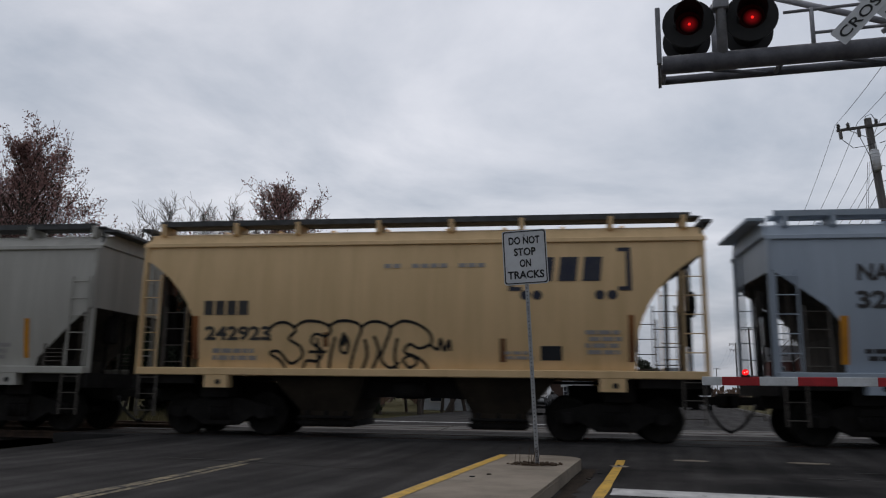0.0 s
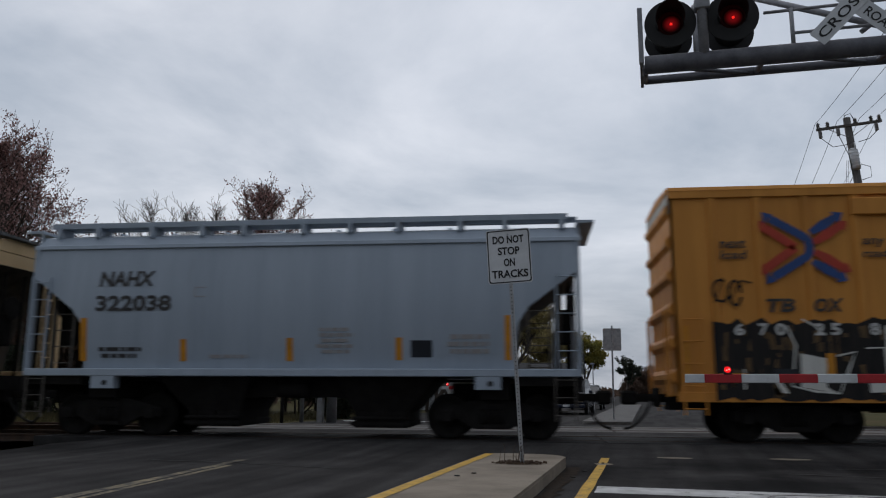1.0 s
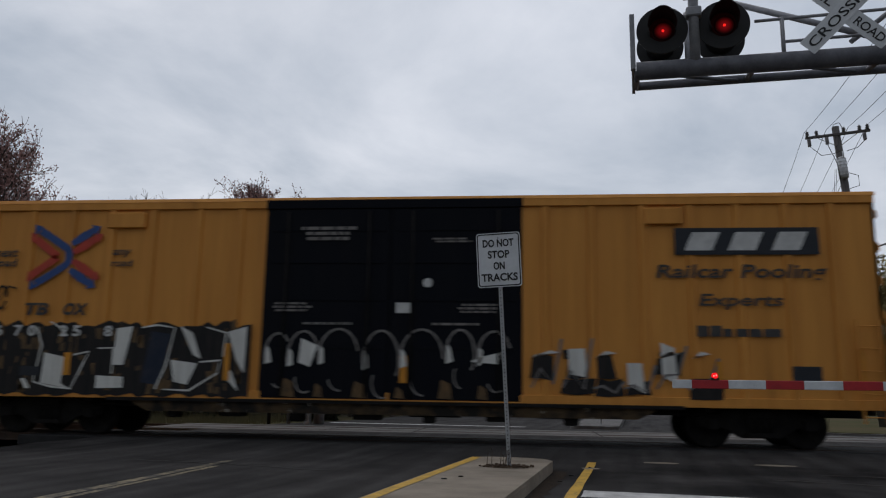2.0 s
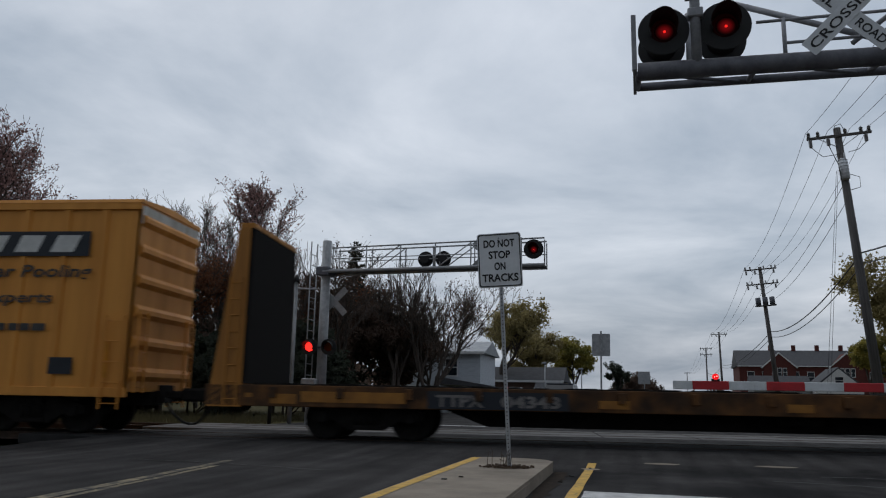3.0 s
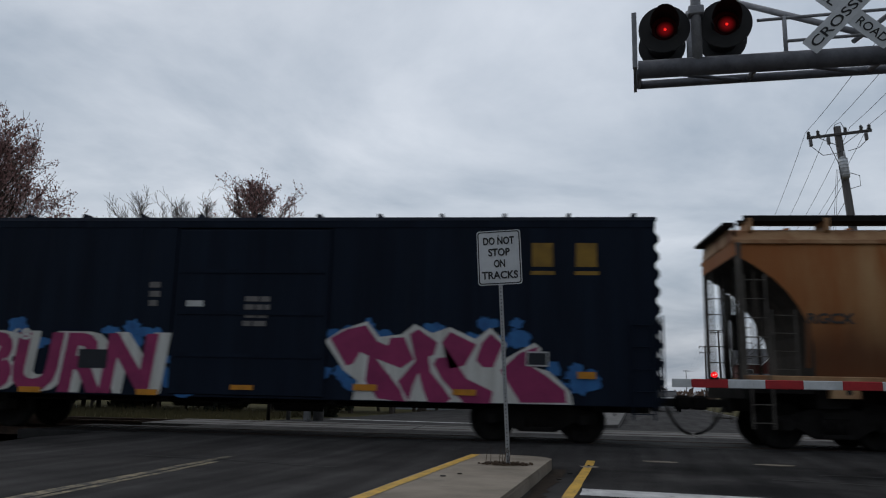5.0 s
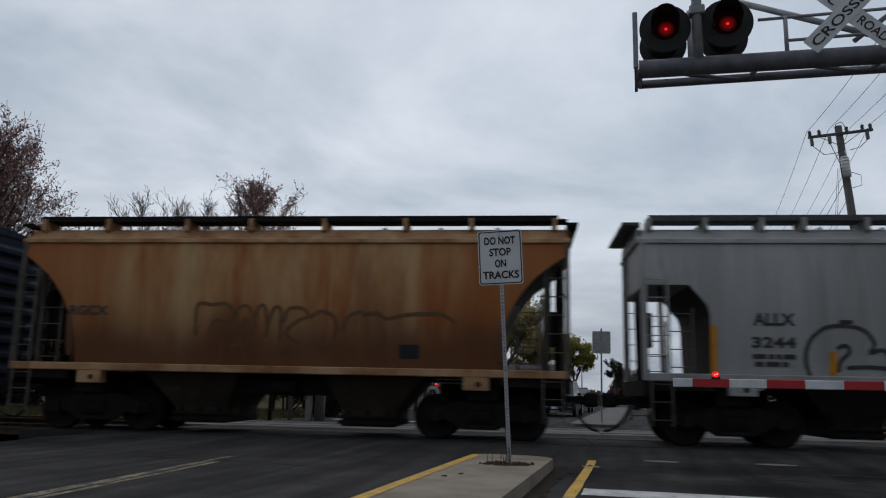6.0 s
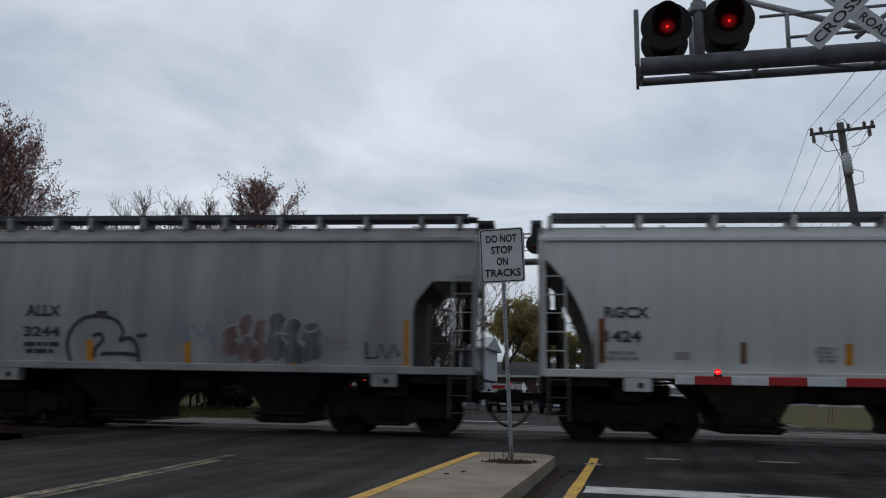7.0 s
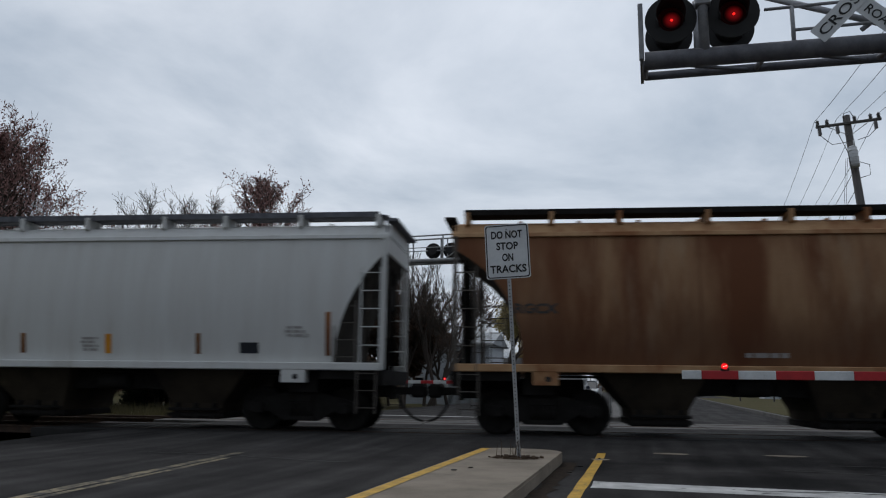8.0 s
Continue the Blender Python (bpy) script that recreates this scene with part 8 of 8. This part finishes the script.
def house(name, label, m, w, d, eave, ridge, wall, roof, windows, along=True, chimney=None):
    t = thing(name, label, "house", m)
    part("wall", box(fresh(), -w / 2, w / 2, 0, d, -0.3, eave), wall, t)
    if along:
        bm = prism(fresh(), [(-0.4, eave - 0.05), (d + 0.4, eave - 0.05), (d / 2, ridge)], "x", -w / 2 - 0.35, w / 2 + 0.35)
    else:
        bm = prism(fresh(), [(-w / 2 - 0.4, eave - 0.05), (w / 2 + 0.4, eave - 0.05), (0, ridge)], "y", 0.02, d + 0.3)
        g = prism(fresh(), [(-w / 2, eave), (w / 2, eave), (0, ridge - 0.2)], "y", -0.01, 0.3)
        part("gable", g, wall, t)
    r = part("roof", bm, roof, t)
    part("fascia", box(fresh(), -w / 2 - 0.35, w / 2 + 0.35, -0.45, -0.38, eave - 0.15, eave + 0.03) if along else box(fresh(), -w / 2 - 0.05, w / 2 + 0.05, -0.03, 0.0, eave - 0.12, eave), M_TRIM, t)
    if chimney:
        for cx, top in chimney:
            part("chimney", box(fresh(), cx - 0.35, cx + 0.35, d / 2 - 0.35, d / 2 + 0.35, eave, top, bev=0.03), M_BRICKRED if wall is not M_SIDING else M_ROOF, r)
    for x, z, ww, hh in windows:
        window(t, x, 0, z, ww, hh)
    return t


def buildings():
    t = house("house", "pale grey two-storey house with a chimney", pose(-6.4, 56.0, -0.3, 0, 0, -6), 6.6, 7.5, 4.3, 5.3, M_SIDING, M_PALEROOF, [(-1.9, 3.2, 0.8, 1.2), (1.2, 3.2, 0.8, 1.2), (-1.9, 1.2, 0.8, 1.3)], True, [(-1.6, 6.4)])
    part("porch_roof", prism(fresh(), [(0.4, 2.0), (4.4, 1.75), (4.4, 1.9), (0.4, 2.5)], "y", -1.9, 0.0), M_ROOF, t)
    for x in (0.6, 2.4, 4.2):
        part("porch_post", box(fresh(), x - 0.06, x + 0.06, -1.8, -1.68, -0.3, 1.95), M_TRIM, t)
    house("house", "low brown bungalow with a dark roof", pose(0.2, 70.0, -0.3, 0, 0, -8), 6.0, 6.0, 2.6, 3.9, mat("brown_brick", (0.10, 0.06, 0.045), (0.07, 0.045, 0.035), 0.85, scale=6), M_ROOF, [(-1.5, 1.4, 0.9, 1.1), (1.4, 1.4, 0.9, 1.1)])
    house("shed", "small white shed beside the bungalow", pose(2.0, 66.0, -0.3, 0, 0, -8), 1.6, 2.0, 1.9, 2.4, M_SIDING, M_ROOF, [(0, 1.1, 0.4, 0.5)])
    # red brick school
    t = house("school", "long red brick building with a grey roof and white windows", pose(55.5, 150.0, -0.3, 0, 0, -10), 30.0, 14.0, 7.6, 10.9, M_BRICKRED, M_ROOF, [(-13 + i * 2.6, z, 1.1, 1.8) for i in range(11) for z in (2.2, 5.6)], True, [(-8.5 + i * 4.2, 11.9) for i in range(5)])
    for gx in (-8.0, 3.5):
        part("gable", prism(fresh(), [(gx - 3.0, 7.4), (gx + 3.0, 7.4), (gx, 10.0)], "y", -0.6, 6.0), M_BRICKRED, t)
        part("gable_wing", box(fresh(), gx - 2.8, gx + 2.8, -0.55, 0.2, -0.3, 7.5), M_BRICKRED, t)
        for k in (-1, 1):
            bm = prism(fresh(), [(gx + k * 3.25, 7.25), (gx, 10.15), (gx, 9.85), (gx + k * 3.05, 7.15)], "y", -0.75, -0.55)
            part("gable_trim", bm, M_TRIM, t)
        for k in (-0.9, 0, 0.9):
            window(t, gx + k, -0.6, 6.4, 0.6, 1.5)
    house("house", "white gabled house with a dark roof", pose(40.0, 104.0, -0.3, 0, 0, -10), 5.5, 8.0, 3.0, 5.6, M_TRIM, M_ROOF, [(0.0, 3.9, 0.9, 0.9), (-1.4, 1.5, 0.9, 1.2), (1.4, 1.5, 0.9, 1.2)], False)
    house("house", "dark-roofed low house beside the white one", pose(34.2, 108.0, -0.3, 0, 0, -10), 7.0, 7.0, 2.7, 4.6, M_SIDING, M_ROOF, [(-1.5, 1.5, 0.9, 1.1), (1.5, 1.5, 0.9, 1.1)])
    t = thing("billboard", "yellow and black roadside board on posts", "sign", pose(17.0, 62.0, -0.3, 0, 0, -14))
    part("board", box(fresh(), -1.5, 1.5, -0.05, 0.05, 0.9, 1.7), M_LOGOYELLOW, t)
    for x in (-1.2, 1.2):
        part("post", box(fresh(), x - 0.06, x + 0.06, 0.05, 0.17, 0, 1.7), M_POLE, t)
    for i in range(4):
        part("stencil_bar", box(fresh(), -1.2 + i * 0.62, -0.8 + i * 0.62, -0.056, -0.05, 1.1, 1.45), M_BLACK, t)
    for x, y, h in ((1.6, 60, 3.6), (4.8, 66, 3.4)):
        t = thing("street_lamp", "slim grey lamp post by the road", "lamp post", pose(x, y, -0.2))
        part("pole", tube(fresh(), (0, 0, 0), (0, 0, h), 0.06, 0.045, seg=8), M_GALV, t)
        part("lamp_head", box(fresh(), -0.25, 0.12, -0.1, 0.1, h, h + 0.14, bev=0.03), M_GALV, t)


def vehicle(label, m, paint, tall, lights, back=False):
    """A parked or waiting car, nose towards -y."""
    t = thing("car", label, "car", m)
    H = tall
    bm = prism(fresh(), [(-2.2, 0.32), (2.2, 0.32), (2.25, 0.75), (2.1, 0.98), (1.3, 1.02), (-1.0, 1.02), (-2.1, 0.88), (-2.28, 0.6)], "x", -0.92, 0.92)
    bmesh.ops.bevel(bm, geom=[e for e in bm.edges if abs(e.verts[0].co.x - e.verts[1].co.x) < 0.01 and e.calc_length() > 0.2], offset=0.06, segments=2, affect="EDGES")
    body = part("body", bm, paint, t)
    cab = prism(fresh(), [(-1.15, 1.0), (1.85 if tall > 1.6 else 1.4, 1.0), (1.7 if tall > 1.6 else 0.9, H - 0.08), (1.3 if tall > 1.6 else 0.6, H), (-0.1, H), (-0.4, H - 0.06)], "x", -0.78, 0.78)
    for v in cab.verts:
        if v.co.z > 1.2:
            v.co.x *= 0.86
    part("cabin", cab, M_GLASSY, t, "dark windows")
    part("roof", box(fresh(), -0.66, 0.66, -0.25, 1.4 if tall > 1.6 else 0.75, H - 0.03, H + 0.02, bev=0.015), paint, t)
    for x in (-0.62, 0.62):
        for y in (-1.4, 1.4):
            w = tube(fresh(), (x * 1.25, y, 0.33), (x * 1.52, y, 0.33), 0.33, seg=20)
            wh = part("wheel", w, M_HOSE, t)
            part("rim", tube(fresh(), (x * 1.52, y, 0.33), (x * 1.54, y, 0.33), 0.2, seg=14), M_GALV, wh)
        part("headlight", box(fresh(), x - 0.17, x + 0.17, -2.30, -2.14, 0.64, 0.80, bev=0.03), lights, t)
        part("tail_light", box(fresh(), x * 1.2 - 0.1, x * 1.2 + 0.1, 2.16, 2.27, 0.7, 0.92, bev=0.02), M_RED_DIM, t)
    part("grille", box(fresh(), -0.42, 0.42, -2.31, -2.2, 0.55, 0.78, bev=0.02), M_BLACK, t)
    part("bumper", box(fresh(), -0.88, 0.88, -2.34, -2.15, 0.32, 0.5, bev=0.04), paint, t)
    part("number_plate", box(fresh(), -0.16, 0.16, -2.36, -2.33, 0.38, 0.48), M_SIGNWHITE, t)
    for x in (-1, 1):
        part("mirror", box(fresh(), x * 0.92, x * 1.1, -0.85, -0.7, 1.02, 1.16, bev=0.03), paint, t)


def traffic():
    lit = glow("headlamp_lit", (1.0, 0.86, 0.62), 1.6)
    off = mat("headlamp_off", (0.5, 0.5, 0.5), None, 0.15)
    navy = mat("dark_blue_car_paint", (0.012, 0.018, 0.035), None, 0.25)
    black = mat("black_car_paint", (0.012, 0.012, 0.013), None, 0.25)
    silver = mat("silver_car_paint", (0.42, 0.43, 0.44), None, 0.3, 0.5)
    x, y = road_xy(-3.75, 40.0)
    vehicle("dark blue sport utility car with lit headlamps", pose(x, y, -0.11, 0, 0, -10), navy, 1.72, lit)
    x, y = road_xy(-6.6, 41.0)
    vehicle("black hatchback waiting at the crossing", pose(x, y, -0.11, 0, 0, -8), black, 1.5, off)
    x, y = road_xy(-3.7, 50.0)
    vehicle("silver sedan waiting in the queue", pose(x, y, -0.11, 0, 0, -8), silver, 1.48, off)
    x, y = road_xy(2.2, 60.0)
    vehicle("silver sedan driving away beyond the tracks", pose(x, y, -0.11, 0, 0, 172), silver, 1.48, off)


track_sign()
near_gantry()
gate("crossing_gate", 7.9, 0.42, 9.6, 1.155, 0, "lowered red and white striped gate arm with lit lamp", (0.90, 4.2))
far_gantry()
gate("crossing_gate", -10.2, -3.65, 23.1, 1.09, 0, "lowered striped gate arm beyond the tracks", (-8.35, -5.95, -3.75))
back_sign()
utility_poles()
woods()
buildings()
traffic()


# ---- what moves ----
def motions():
    for car, centre in CARS:
        walk(car, [(t, pose(centre - SPEED * t, TRACK_Y, 0)) for t in (0.0, 2.0, 4.0, 6.0, 8.0)])
    turn = math.degrees(SPEED / 0.458) / FPS
    for i, (wheel, x) in enumerate(WHEELS):
        walk(wheel, [(k / FPS, pose(x, 0, 0.458, 0, -turn * k + i * 23, 0)) for k in range(8 * FPS + 1)])


motions()
